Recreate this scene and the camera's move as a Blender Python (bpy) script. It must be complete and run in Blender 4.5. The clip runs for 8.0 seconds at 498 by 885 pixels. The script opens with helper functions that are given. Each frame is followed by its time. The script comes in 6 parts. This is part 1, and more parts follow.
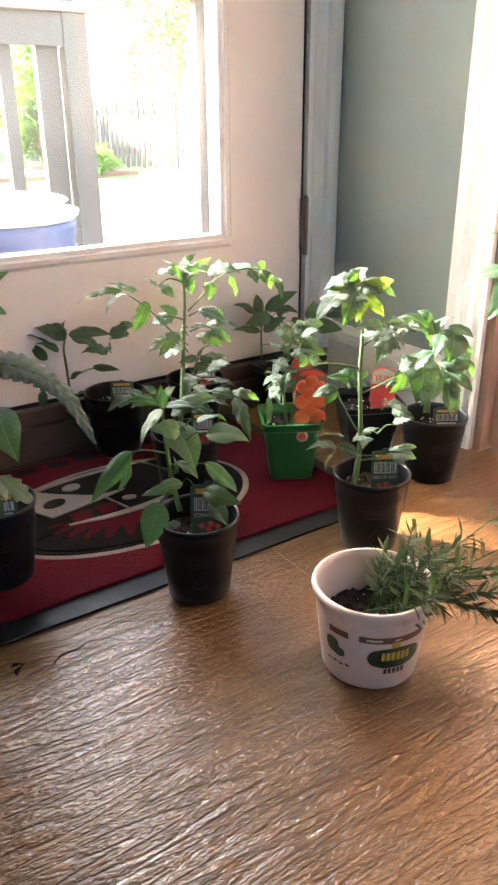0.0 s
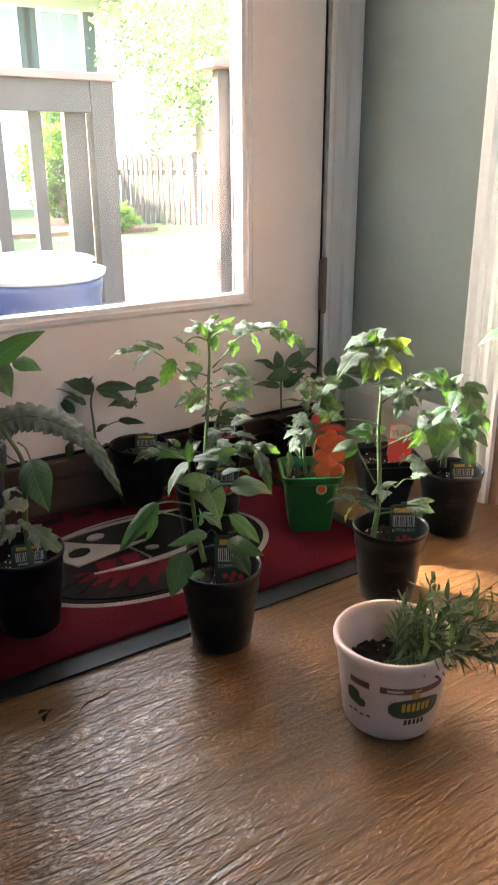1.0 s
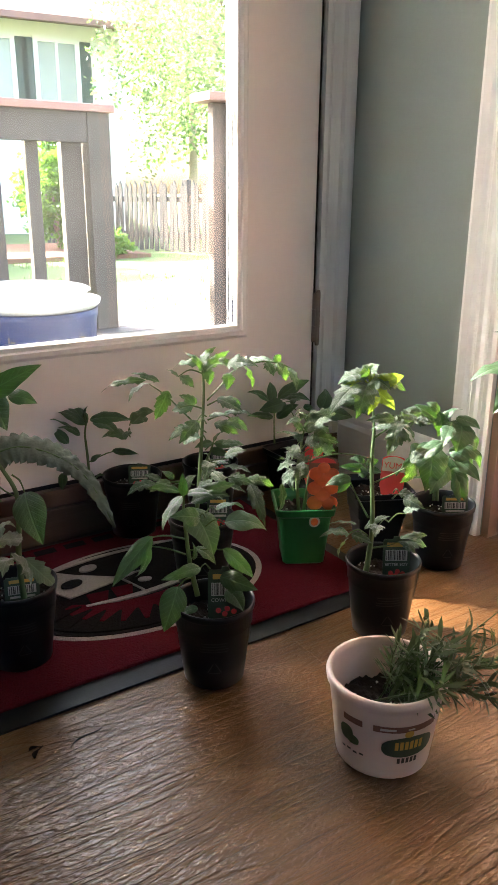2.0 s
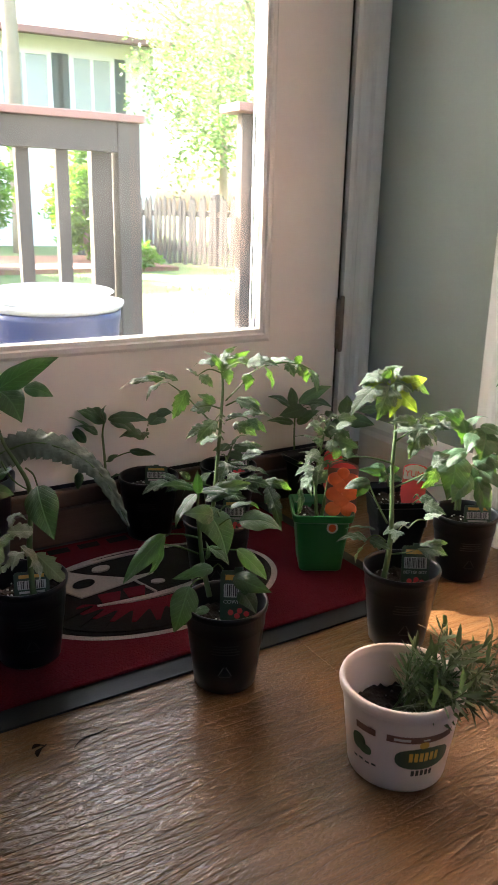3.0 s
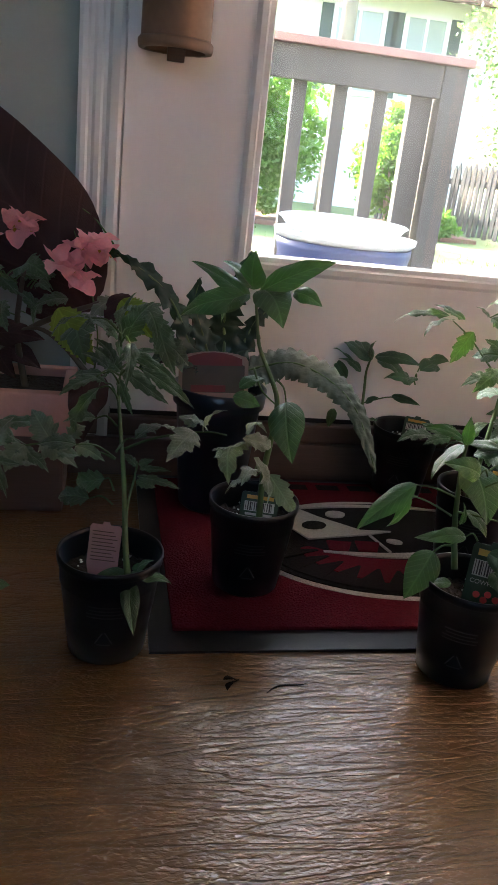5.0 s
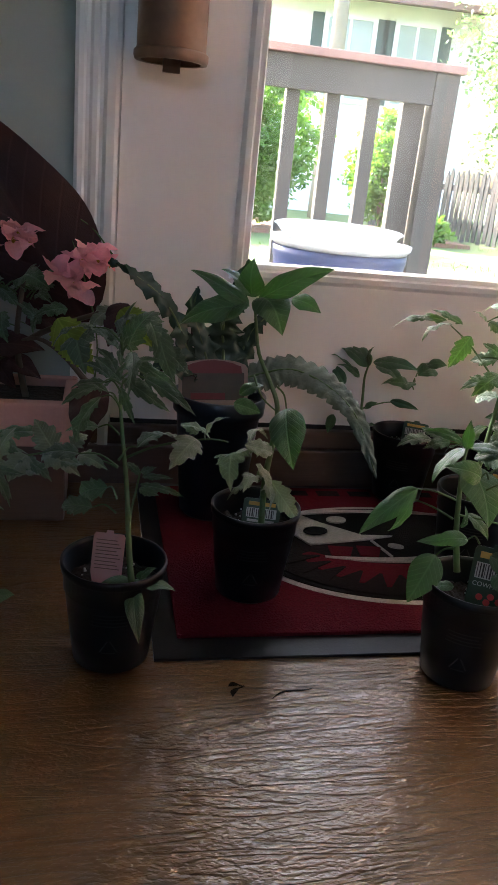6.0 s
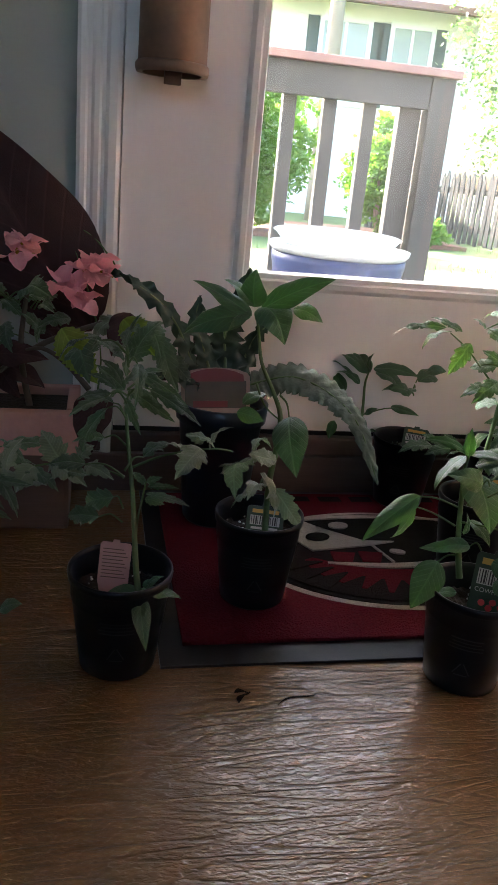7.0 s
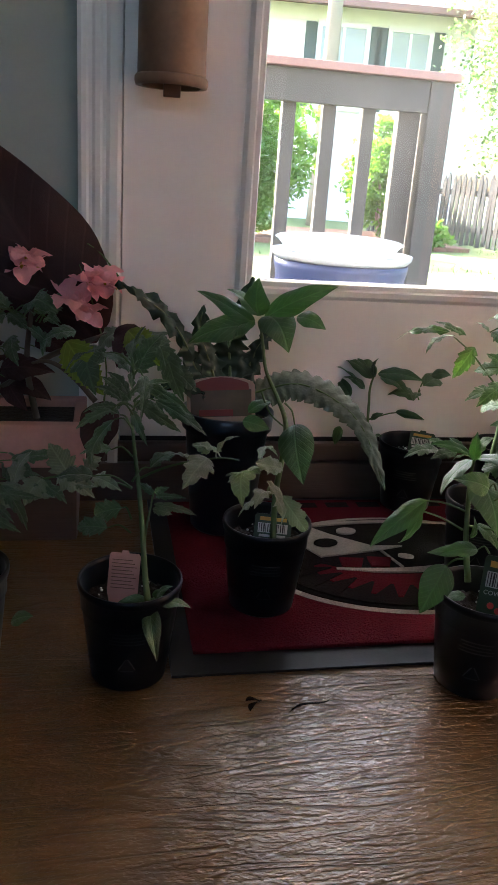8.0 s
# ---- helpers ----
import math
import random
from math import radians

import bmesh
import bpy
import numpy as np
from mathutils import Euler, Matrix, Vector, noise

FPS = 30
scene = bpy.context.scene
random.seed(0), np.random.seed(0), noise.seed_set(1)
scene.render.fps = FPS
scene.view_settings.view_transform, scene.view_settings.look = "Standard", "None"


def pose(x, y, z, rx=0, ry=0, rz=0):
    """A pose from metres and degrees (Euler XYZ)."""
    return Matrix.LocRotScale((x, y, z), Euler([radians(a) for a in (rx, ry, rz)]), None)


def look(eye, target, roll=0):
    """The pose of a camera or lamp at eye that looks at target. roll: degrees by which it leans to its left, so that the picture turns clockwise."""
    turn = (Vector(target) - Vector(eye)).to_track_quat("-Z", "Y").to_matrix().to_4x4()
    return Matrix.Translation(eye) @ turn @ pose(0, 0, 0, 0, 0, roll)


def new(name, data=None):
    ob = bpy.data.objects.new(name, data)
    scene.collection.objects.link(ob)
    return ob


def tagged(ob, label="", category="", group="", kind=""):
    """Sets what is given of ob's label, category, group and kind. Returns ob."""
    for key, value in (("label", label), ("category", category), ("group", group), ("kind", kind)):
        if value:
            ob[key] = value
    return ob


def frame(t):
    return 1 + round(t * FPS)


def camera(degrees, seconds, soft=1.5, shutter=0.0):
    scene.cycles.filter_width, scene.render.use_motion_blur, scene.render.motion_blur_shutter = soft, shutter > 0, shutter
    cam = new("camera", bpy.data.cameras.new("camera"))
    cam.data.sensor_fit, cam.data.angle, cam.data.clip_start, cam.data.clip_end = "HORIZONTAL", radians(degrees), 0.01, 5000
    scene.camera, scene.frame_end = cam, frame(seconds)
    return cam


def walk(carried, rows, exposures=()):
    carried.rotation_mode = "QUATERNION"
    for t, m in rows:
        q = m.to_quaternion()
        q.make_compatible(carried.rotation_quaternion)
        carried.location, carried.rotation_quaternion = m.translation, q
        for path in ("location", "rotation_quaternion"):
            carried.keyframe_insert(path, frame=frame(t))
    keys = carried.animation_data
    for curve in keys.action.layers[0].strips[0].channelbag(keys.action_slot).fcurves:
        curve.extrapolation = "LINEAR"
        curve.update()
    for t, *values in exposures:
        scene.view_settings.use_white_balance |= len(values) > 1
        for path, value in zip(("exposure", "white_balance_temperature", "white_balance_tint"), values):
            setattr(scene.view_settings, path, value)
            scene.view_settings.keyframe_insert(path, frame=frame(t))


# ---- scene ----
cam = camera(36.2, 8.0, 1.5, 0.5)
PATH = [
    (0, (-0.944, -1.215, 0.558), (0.077, 0.305, -0.247), -0.4),
    (0.5, (-0.963, -1.227, 0.559), (0.026, 0.349, -0.175), -1.3),
    (1, (-0.97, -1.233, 0.574), (0.049, 0.347, -0.108), -0.3),
    (1.2, (-0.972, -1.234, 0.58), (0.063, 0.347, -0.077), 0.0),
    (2.3, (-0.976, -1.228, 0.588), (0.076, 0.358, -0.026), 0.7),
    (2.5, (-0.982, -1.218, 0.579), (0.069, 0.373, -0.026), 1.1),
    (3, (-0.961, -1.225, 0.561), (0.045, 0.403, -0.021), 1.3),
    (3.3, (-0.915, -1.199, 0.536), (-0.005, 0.491, -0.028), 2.2),
    (3.5, (-0.921, -1.152, 0.517), (-0.072, 0.568, -0.051), 6.1),
    (3.7, (-0.94, -1.109, 0.497), (-0.239, 0.667, -0.097), 7.3),
    (3.8, (-0.947, -1.113, 0.483), (-0.348, 0.69, -0.143), 6.7),
    (3.9, (-0.934, -1.11, 0.474), (-0.476, 0.708, -0.223), 8.2),
    (4, (-0.934, -1.107, 0.47), (-0.519, 0.703, -0.271), 7.4),
    (4.5, (-0.922, -1.125, 0.486), (-0.592, 0.696, -0.273), 6.0),
    (4.7, (-0.92, -1.13, 0.482), (-0.565, 0.703, -0.235), 5.9),
    (5, (-0.922, -1.125, 0.477), (-0.532, 0.711, -0.214), 6.6),
    (6.5, (-0.93, -1.131, 0.477), (-0.53, 0.712, -0.189), 5.5),
    (7, (-0.935, -1.133, 0.486), (-0.533, 0.71, -0.18), 5.5),
    (7.5, (-0.937, -1.132, 0.483), (-0.545, 0.717, -0.173), 5.1),
    (8, (-0.935, -1.136, 0.49), (-0.551, 0.715, -0.163), 4.1),
]
walk(cam, [(t, look(eye, target, roll)) for t, eye, target, roll in PATH],
     [(t, stops, kelvin, 13) for t, stops, kelvin in ((0.0, 4.9, 6050), (0.5, 4.85, 6050), (1.2, 4.22, 6100), (2.4, 4.0, 6100), (3.0, 3.95, 6100), (3.6, 3.95, 6000), (4.2, 3.9, 5850), (5.0, 4.02, 5800), (6.5, 3.93, 5800), (8.0, 3.95, 5800))])

# ---- daylight ----
TO_SUN = Vector((-0.36, 0.62, 0.43)).normalized()
world = bpy.data.worlds.new("world")
scene.world = world
world.use_nodes = True
sky = world.node_tree.nodes.new("ShaderNodeTexSky")
sky.sky_type = "NISHITA"
sky.sun_disc = False
sky.sun_elevation = math.asin(TO_SUN.z)
sky.sun_rotation = math.atan2(TO_SUN.x, TO_SUN.y)
sky.air_density, sky.dust_density = 1.2, 6.0
backgr = world.node_tree.nodes["Background"]
world.node_tree.links.new(sky.outputs[0], backgr.inputs[0])
backgr.inputs[1].default_value = 0.15
sun = new("sun", bpy.data.lights.new("sun", "SUN"))
sun.data.energy, sun.data.angle, sun.data.color = 4.5, radians(0.6), (1.0, 0.90, 0.76)
sun.matrix_world = look(TO_SUN * 30, (0, 0, 0))


# ---- materials ----
def mat(name, color, rough=0.5, metal=0.0, **extra):
    """A Principled material; extra: grain, stain, bump, trans, coat, sss, stretch."""
    m = bpy.data.materials.new(name)
    m.use_nodes = True
    nt = m.node_tree
    b = nt.nodes["Principled BSDF"]
    b.inputs["Roughness"].default_value = rough
    b.inputs["Metallic"].default_value = metal
    b.inputs["Coat Weight"].default_value = extra.get("coat", 0.0)
    b.inputs["Coat Roughness"].default_value = 0.15
    b.inputs["Specular IOR Level"].default_value = extra.get("spec", 0.5)
    b.inputs["Sheen Weight"].default_value = extra.get("sheen", 0.0)
    co = nt.nodes.new("ShaderNodeTexCoord")
    mp = nt.nodes.new("ShaderNodeMapping")
    mp.inputs["Scale"].default_value = extra.get("stretch", (1, 1, 1))
    nt.links.new(co.outputs["Object"], mp.inputs[0])
    n1 = nt.nodes.new("ShaderNodeTexNoise")
    n1.inputs["Scale"].default_value = extra.get("stain_size", 6.0)
    n1.inputs["Detail"].default_value = 4
    n2 = nt.nodes.new("ShaderNodeTexNoise")
    n2.inputs["Scale"].default_value = extra.get("grain_size", 120.0)
    n2.inputs["Detail"].default_value = 6
    for n in (n1, n2):
        nt.links.new(mp.outputs[0], n.inputs["Vector"])
    inf = nt.nodes.new("ShaderNodeObjectInfo")
    add = nt.nodes.new("ShaderNodeMath")
    add.operation = "MULTIPLY_ADD"
    add.inputs[1].default_value = extra.get("vary", 0.0)
    nt.links.new(inf.outputs["Random"], add.inputs[0])
    mix1 = nt.nodes.new("ShaderNodeMath")
    mix1.operation = "MULTIPLY_ADD"
    mix1.inputs[1].default_value = extra.get("stain", 0.3)
    nt.links.new(n1.outputs[0], mix1.inputs[0])
    mix2 = nt.nodes.new("ShaderNodeMath")
    mix2.operation = "MULTIPLY_ADD"
    mix2.inputs[1].default_value = extra.get("grain", 0.2)
    nt.links.new(n2.outputs[0], mix2.inputs[0])
    base = 1 - 0.5 * (extra.get("stain", 0.3) + extra.get("grain", 0.2) + extra.get("vary", 0.0))
    mix2.inputs[2].default_value = base
    nt.links.new(mix2.outputs[0], mix1.inputs[2])
    nt.links.new(mix1.outputs[0], add.inputs[2])
    vm = nt.nodes.new("ShaderNodeVectorMath")
    vm.operation = "SCALE"
    vm.inputs[0].default_value = color[:3]
    nt.links.new(add.outputs[0], vm.inputs["Scale"])
    nt.links.new(vm.outputs[0], b.inputs["Base Color"])
    if extra.get("veins"):
        sp = nt.nodes.new("ShaderNodeSeparateXYZ")
        nt.links.new(co.outputs["Object"], sp.inputs[0])
        ab = nt.nodes.new("ShaderNodeMath")
        ab.operation = "ABSOLUTE"
        nt.links.new(sp.outputs[1], ab.inputs[0])
        rib = nt.nodes.new("ShaderNodeMapRange")
        rib.inputs["From Min"].default_value, rib.inputs["From Max"].default_value = 0.035, 0.0
        nt.links.new(ab.outputs[0], rib.inputs["Value"])
        sl = nt.nodes.new("ShaderNodeMath")
        sl.operation = "MULTIPLY_ADD"
        sl.inputs[1].default_value = -0.7
        nt.links.new(ab.outputs[0], sl.inputs[0])
        nt.links.new(sp.outputs[0], sl.inputs[2])
        k = nt.nodes.new("ShaderNodeMath")
        k.operation = "MULTIPLY"
        k.inputs[1].default_value = extra["veins"]
        nt.links.new(sl.outputs[0], k.inputs[0])
        pp = nt.nodes.new("ShaderNodeMath")
        pp.operation = "PINGPONG"
        pp.inputs[1].default_value = 0.5
        nt.links.new(k.outputs[0], pp.inputs[0])
        side = nt.nodes.new("ShaderNodeMapRange")
        side.inputs["From Min"].default_value, side.inputs["From Max"].default_value = 0.10, 0.0
        side.inputs["To Max"].default_value = 0.7
        nt.links.new(pp.outputs[0], side.inputs["Value"])
        vein = nt.nodes.new("ShaderNodeMath")
        vein.operation = "MAXIMUM"
        nt.links.new(rib.outputs[0], vein.inputs[0])
        nt.links.new(side.outputs[0], vein.inputs[1])
        lift = nt.nodes.new("ShaderNodeMath")
        lift.operation = "MULTIPLY_ADD"
        lift.inputs[1].default_value = 0.45
        nt.links.new(vein.outputs[0], lift.inputs[0])
        nt.links.new(add.outputs[0], lift.inputs[2])
        nt.links.new(lift.outputs[0], vm.inputs["Scale"])
    if extra.get("bump", 0):
        bp = nt.nodes.new("ShaderNodeBump")
        bp.inputs["Strength"].default_value = extra["bump"]
        bp.inputs["Distance"].default_value = extra.get("depth", 0.002)
        if extra.get("veins"):
            puff = nt.nodes.new("ShaderNodeMath")
            puff.operation = "MULTIPLY_ADD"
            puff.inputs[1].default_value = -1.2
            nt.links.new(vein.outputs[0], puff.inputs[0])
            nt.links.new(n2.outputs[0], puff.inputs[2])
            nt.links.new(puff.outputs[0], bp.inputs["Height"])
        else:
            nt.links.new(n2.outputs[0], bp.inputs["Height"])
        nt.links.new(bp.outputs[0], b.inputs["Normal"])
    if extra.get("trans", 0):
        tr = nt.nodes.new("ShaderNodeBsdfTranslucent")
        vt = nt.nodes.new("ShaderNodeVectorMath")
        vt.operation = "MULTIPLY"
        vt.inputs[1].default_value = extra.get("tint", (1.3, 1.6, 0.5))
        nt.links.new(vm.outputs[0], vt.inputs[0])
        nt.links.new(vt.outputs[0], tr.inputs[0])
        ms = nt.nodes.new("ShaderNodeMixShader")
        ms.inputs[0].default_value = extra["trans"]
        out = nt.nodes["Material Output"]
        nt.links.new(b.outputs[0], ms.inputs[1])
        nt.links.new(tr.outputs[0], ms.inputs[2])
        nt.links.new(ms.outputs[0], out.inputs[0])
    return m


def wood_floor():
    """Embossed, glossy oak-look laminate: grain rings stretched along each plank."""
    m = bpy.data.materials.new("oak_laminate")
    m.use_nodes = True
    nt = m.node_tree
    b = nt.nodes["Principled BSDF"]
    co = nt.nodes.new("ShaderNodeTexCoord")
    inf = nt.nodes.new("ShaderNodeObjectInfo")
    sh = nt.nodes.new("ShaderNodeVectorMath")
    sh.operation = "MULTIPLY_ADD"
    sh.inputs[1].default_value = (7.3, 3.1, 5.0)
    nt.links.new(inf.outputs["Random"], sh.inputs[0])
    nt.links.new(co.outputs["Object"], sh.inputs[2])
    mp = nt.nodes.new("ShaderNodeMapping")
    mp.inputs["Scale"].default_value = (1.2, 11.0, 1.0)
    nt.links.new(sh.outputs[0], mp.inputs[0])
    big = nt.nodes.new("ShaderNodeTexNoise")
    big.inputs["Scale"].default_value = 1.6
    big.inputs["Detail"].default_value = 2.5
    nt.links.new(mp.outputs[0], big.inputs["Vector"])
    ring = nt.nodes.new("ShaderNodeMath")
    ring.operation = "MULTIPLY"
    ring.inputs[1].default_value = 34.0
    nt.links.new(big.outputs[0], ring.inputs[0])
    fr = nt.nodes.new("ShaderNodeMath")
    fr.operation = "PINGPONG"
    fr.inputs[1].default_value = 1.0
    nt.links.new(ring.outputs[0], fr.inputs[0])
    mp2 = nt.nodes.new("ShaderNodeMapping")
    mp2.inputs["Scale"].default_value = (14.0, 190.0, 1.0)
    nt.links.new(sh.outputs[0], mp2.inputs[0])
    fine = nt.nodes.new("ShaderNodeTexNoise")
    fine.inputs["Scale"].default_value = 1.0
    fine.inputs["Detail"].default_value = 5
    nt.links.new(mp2.outputs[0], fine.inputs["Vector"])
    tot = nt.nodes.new("ShaderNodeMath")
    tot.operation = "MULTIPLY_ADD"
    tot.inputs[1].default_value = 0.28
    nt.links.new(fr.outputs[0], tot.inputs[0])
    nt.links.new(fine.outputs[0], tot.inputs[2])
    ramp = nt.nodes.new("ShaderNodeValToRGB")
    e = ramp.color_ramp.elements
    e[0].position, e[0].color = 0.22, (0.064, 0.033, 0.014, 1)
    e[1].position, e[1].color = 0.95, (0.165, 0.092, 0.042, 1)
    mid = e.new(0.52)
    mid.color = (0.112, 0.059, 0.025, 1)
    nt.links.new(tot.outputs[0], ramp.inputs[0])
    tone = nt.nodes.new("ShaderNodeMath")
    tone.operation = "MULTIPLY_ADD"
    tone.inputs[1].default_value, tone.inputs[2].default_value = 0.25, 0.87
    nt.links.new(inf.outputs["Random"], tone.inputs[0])
    vs = nt.nodes.new("ShaderNodeVectorMath")
    vs.operation = "SCALE"
    nt.links.new(ramp.outputs[0], vs.inputs[0])
    nt.links.new(tone.outputs[0], vs.inputs["Scale"])
    nt.links.new(vs.outputs[0], b.inputs["Base Color"])
    mp3 = nt.nodes.new("ShaderNodeMapping")
    mp3.inputs["Scale"].default_value = (150.0, 380.0, 1.0)
    nt.links.new(sh.outputs[0], mp3.inputs[0])
    pore = nt.nodes.new("ShaderNodeTexNoise")
    pore.inputs["Scale"].default_value = 1.0
    pore.inputs["Detail"].default_value = 1.5
    nt.links.new(mp3.outputs[0], pore.inputs["Vector"])
    hh = nt.nodes.new("ShaderNodeMath")
    hh.operation = "MULTIPLY_ADD"
    hh.inputs[1].default_value = 1.5
    vee = nt.nodes.new("ShaderNodeMapRange")
    vee.inputs["From Min"].default_value, vee.inputs["From Max"].default_value = 0.02, 0.38
    vee.interpolation_type = "SMOOTHSTEP"
    nt.links.new(fr.outputs[0], vee.inputs["Value"])
    nt.links.new(vee.outputs[0], hh.inputs[0])
    crisp = nt.nodes.new("ShaderNodeMapRange")
    crisp.inputs["From Min"].default_value, crisp.inputs["From Max"].default_value = 0.36, 0.58
    crisp.interpolation_type = "SMOOTHSTEP"
    nt.links.new(pore.outputs[0], crisp.inputs["Value"])
    groove = nt.nodes.new("ShaderNodeMath")
    groove.operation = "MULTIPLY_ADD"
    groove.inputs[1].default_value = 1.8
    nt.links.new(fine.outputs[0], groove.inputs[0])
    nt.links.new(crisp.outputs[0], groove.inputs[2])
    nt.links.new(groove.outputs[0], hh.inputs[2])
    bp = nt.nodes.new("ShaderNodeBump")
    bp.inputs["Strength"].default_value = 1.0
    bp.inputs["Distance"].default_value = 0.00044
    nt.links.new(hh.outputs[0], bp.inputs["Height"])
    nt.links.new(bp.outputs[0], b.inputs["Normal"])
    b.inputs["Roughness"].default_value = 0.30
    b.inputs["Specular IOR Level"].default_value = 0.7
    b.inputs["Coat Weight"].default_value = 1.0
    b.inputs["Coat Tint"].default_value = (1.0, 0.90, 0.76, 1)
    b.inputs["Specular Tint"].default_value = (1.0, 0.86, 0.68, 1)
    b.inputs["Coat Roughness"].default_value = 0.17
    b.inputs["Coat IOR"].default_value = 1.6
    nt.links.new(bp.outputs[0], b.inputs["Coat Normal"])
    return m


def glass_mat(name, tint=(1, 1, 1), ior=1.45, haze=0.0):
    """Thin clear pane: it lets light straight through and mirrors by Fresnel; a scattering film is added to imitate
    glare haze.
    """
    m = bpy.data.materials.new(name)
    m.use_nodes = True
    nt = m.node_tree
    nt.nodes.remove(nt.nodes["Principled BSDF"])
    t = nt.nodes.new("ShaderNodeBsdfTransparent")
    t.inputs[0].default_value = (*tint, 1)
    g = nt.nodes.new("ShaderNodeBsdfGlossy")
    g.inputs["Roughness"].default_value = 0.02
    f = nt.nodes.new("ShaderNodeFresnel")
    f.inputs[0].default_value = ior
    ms = nt.nodes.new("ShaderNodeMixShader")
    nt.links.new(f.outputs[0], ms.inputs[0])
    nt.links.new(t.outputs[0], ms.inputs[1])
    nt.links.new(g.outputs[0], ms.inputs[2])
    last = ms
    if haze:
        film = nt.nodes.new("ShaderNodeBsdfTranslucent")
        film.inputs[0].default_value = (0.95, 0.93, 0.88, 1)
        co = nt.nodes.new("ShaderNodeTexCoord")
        haze_noise = nt.nodes.new("ShaderNodeTexNoise")
        haze_noise.inputs["Scale"].default_value, haze_noise.inputs["Detail"].default_value = 5.0, 4
        nt.links.new(co.outputs["Object"], haze_noise.inputs["Vector"])
        amount = nt.nodes.new("ShaderNodeMapRange")
        amount.inputs["From Min"].default_value, amount.inputs["From Max"].default_value = 0.3, 0.7
        amount.inputs["To Min"].default_value, amount.inputs["To Max"].default_value = haze * 0.6, haze * 1.4
        nt.links.new(haze_noise.outputs[0], amount.inputs["Value"])
        last = nt.nodes.new("ShaderNodeMixShader")
        nt.links.new(amount.outputs[0], last.inputs[0])
        nt.links.new(ms.outputs[0], last.inputs[1])
        nt.links.new(film.outputs[0], last.inputs[2])
    nt.links.new(last.outputs[0], nt.nodes["Material Output"].inputs[0])
    return m


M_FLOOR = wood_floor()
M_WALL = mat("grey_green_wall_paint", (0.30, 0.35, 0.32), 0.6, stain=0.08, grain=0.06, grain_size=260, bump=0.15, depth=0.0006)
M_DOOR = mat("off_white_door_paint", (0.80, 0.77, 0.74), 0.4, stain=0.06, grain=0.03, grain_size=90, bump=0.06, depth=0.0006)
M_TRIM = mat("white_trim_paint", (0.80, 0.79, 0.77), 0.35, stain=0.08, grain=0.04, bump=0.05, depth=0.0005)
M_SILL = mat("dark_brown_wood", (0.080, 0.050, 0.036), 0.45, stain=0.4, grain=0.5, grain_size=40, stretch=(0.6, 14, 14), bump=0.3, depth=0.001)
# pale paint for the unseen walls, chosen to bounce light into the room
M_PALE_WALL = mat("pale_cream_wall_paint", (0.80, 0.78, 0.74), 0.6, stain=0.08, grain=0.05, bump=0.12, depth=0.0006)
M_CEIL = mat("white_ceiling_paint", (0.78, 0.77, 0.75), 0.8, stain=0.06, grain=0.05, bump=0.2, depth=0.001)
M_HINGE = mat("aged_nickel", (0.24, 0.21, 0.19), 0.38, 0.9, stain=0.3, grain=0.2)
M_PANE = glass_mat("window_glass", haze=0.004)
M_RUBBER = mat("black_rubber", (0.012, 0.014, 0.016), 0.36, spec=0.28, stain=0.3, grain=0.3, bump=0.25, depth=0.0006, grain_size=300)
M_PILE = mat("crimson_carpet_pile", (0.092, 0.008, 0.016), 0.95, spec=0.08, stain=0.25, grain=0.8, grain_size=420, bump=1.0, depth=0.004)
M_PILE_BLACK = mat("black_carpet_pile", (0.014, 0.013, 0.014), 0.95, spec=0.08, stain=0.2, grain=0.8, grain_size=420, bump=1.0, depth=0.004)
M_PILE_WHITE = mat("grey_white_carpet_pile", (0.34, 0.31, 0.29), 0.95, spec=0.08, stain=0.35, grain=0.8, grain_size=420, bump=1.0, depth=0.004)
M_POT = mat("black_pot_plastic", (0.0045, 0.0062, 0.0082), 0.32, spec=0.26, stain=0.25, grain=0.15, bump=0.08, depth=0.0005)
M_POT_PRINT = mat("grey_pot_print", (0.018, 0.020, 0.021), 0.4)
M_SOIL = mat("dark_potting_soil", (0.020, 0.014, 0.010), 0.95, stain=0.4, grain=0.9, grain_size=160, bump=1.0, depth=0.006)
M_PERLITE = mat("white_perlite", (0.72, 0.70, 0.66), 0.8)
M_GREEN_POT = mat("green_pot_plastic", (0.014, 0.125, 0.035), 0.35, stain=0.2, grain=0.1, trans=0.12, tint=(1, 1.3, 1))
M_TUB = mat("white_tub_plastic", (0.66, 0.55, 0.50), 0.35, stain=0.1, grain=0.05, trans=0.08, tint=(1.0, 0.9, 0.85))
M_CANE = mat("brown_green_cane", (0.075, 0.060, 0.038), 0.6, stain=0.4, grain=0.3)
M_STEM = mat("green_stem", (0.080, 0.135, 0.050), 0.55, stain=0.3, grain=0.3, trans=0.15)
M_TOMATO = mat("tomato_leaf", (0.060, 0.110, 0.070), 0.40, stain=0.35, grain=0.3, grain_size=90, bump=0.8, depth=0.002, trans=0.19, tint=(2.2, 2.6, 0.35), sheen=0.15, veins=7.0, vary=0.35, stain_size=14)
M_PEPPER = mat("pepper_leaf", (0.054, 0.108, 0.058), 0.32, stain=0.25, grain=0.15, grain_size=60, bump=0.45, depth=0.002, trans=0.17, tint=(2.0, 2.6, 0.35), veins=8.0, vary=0.35, stain_size=14)
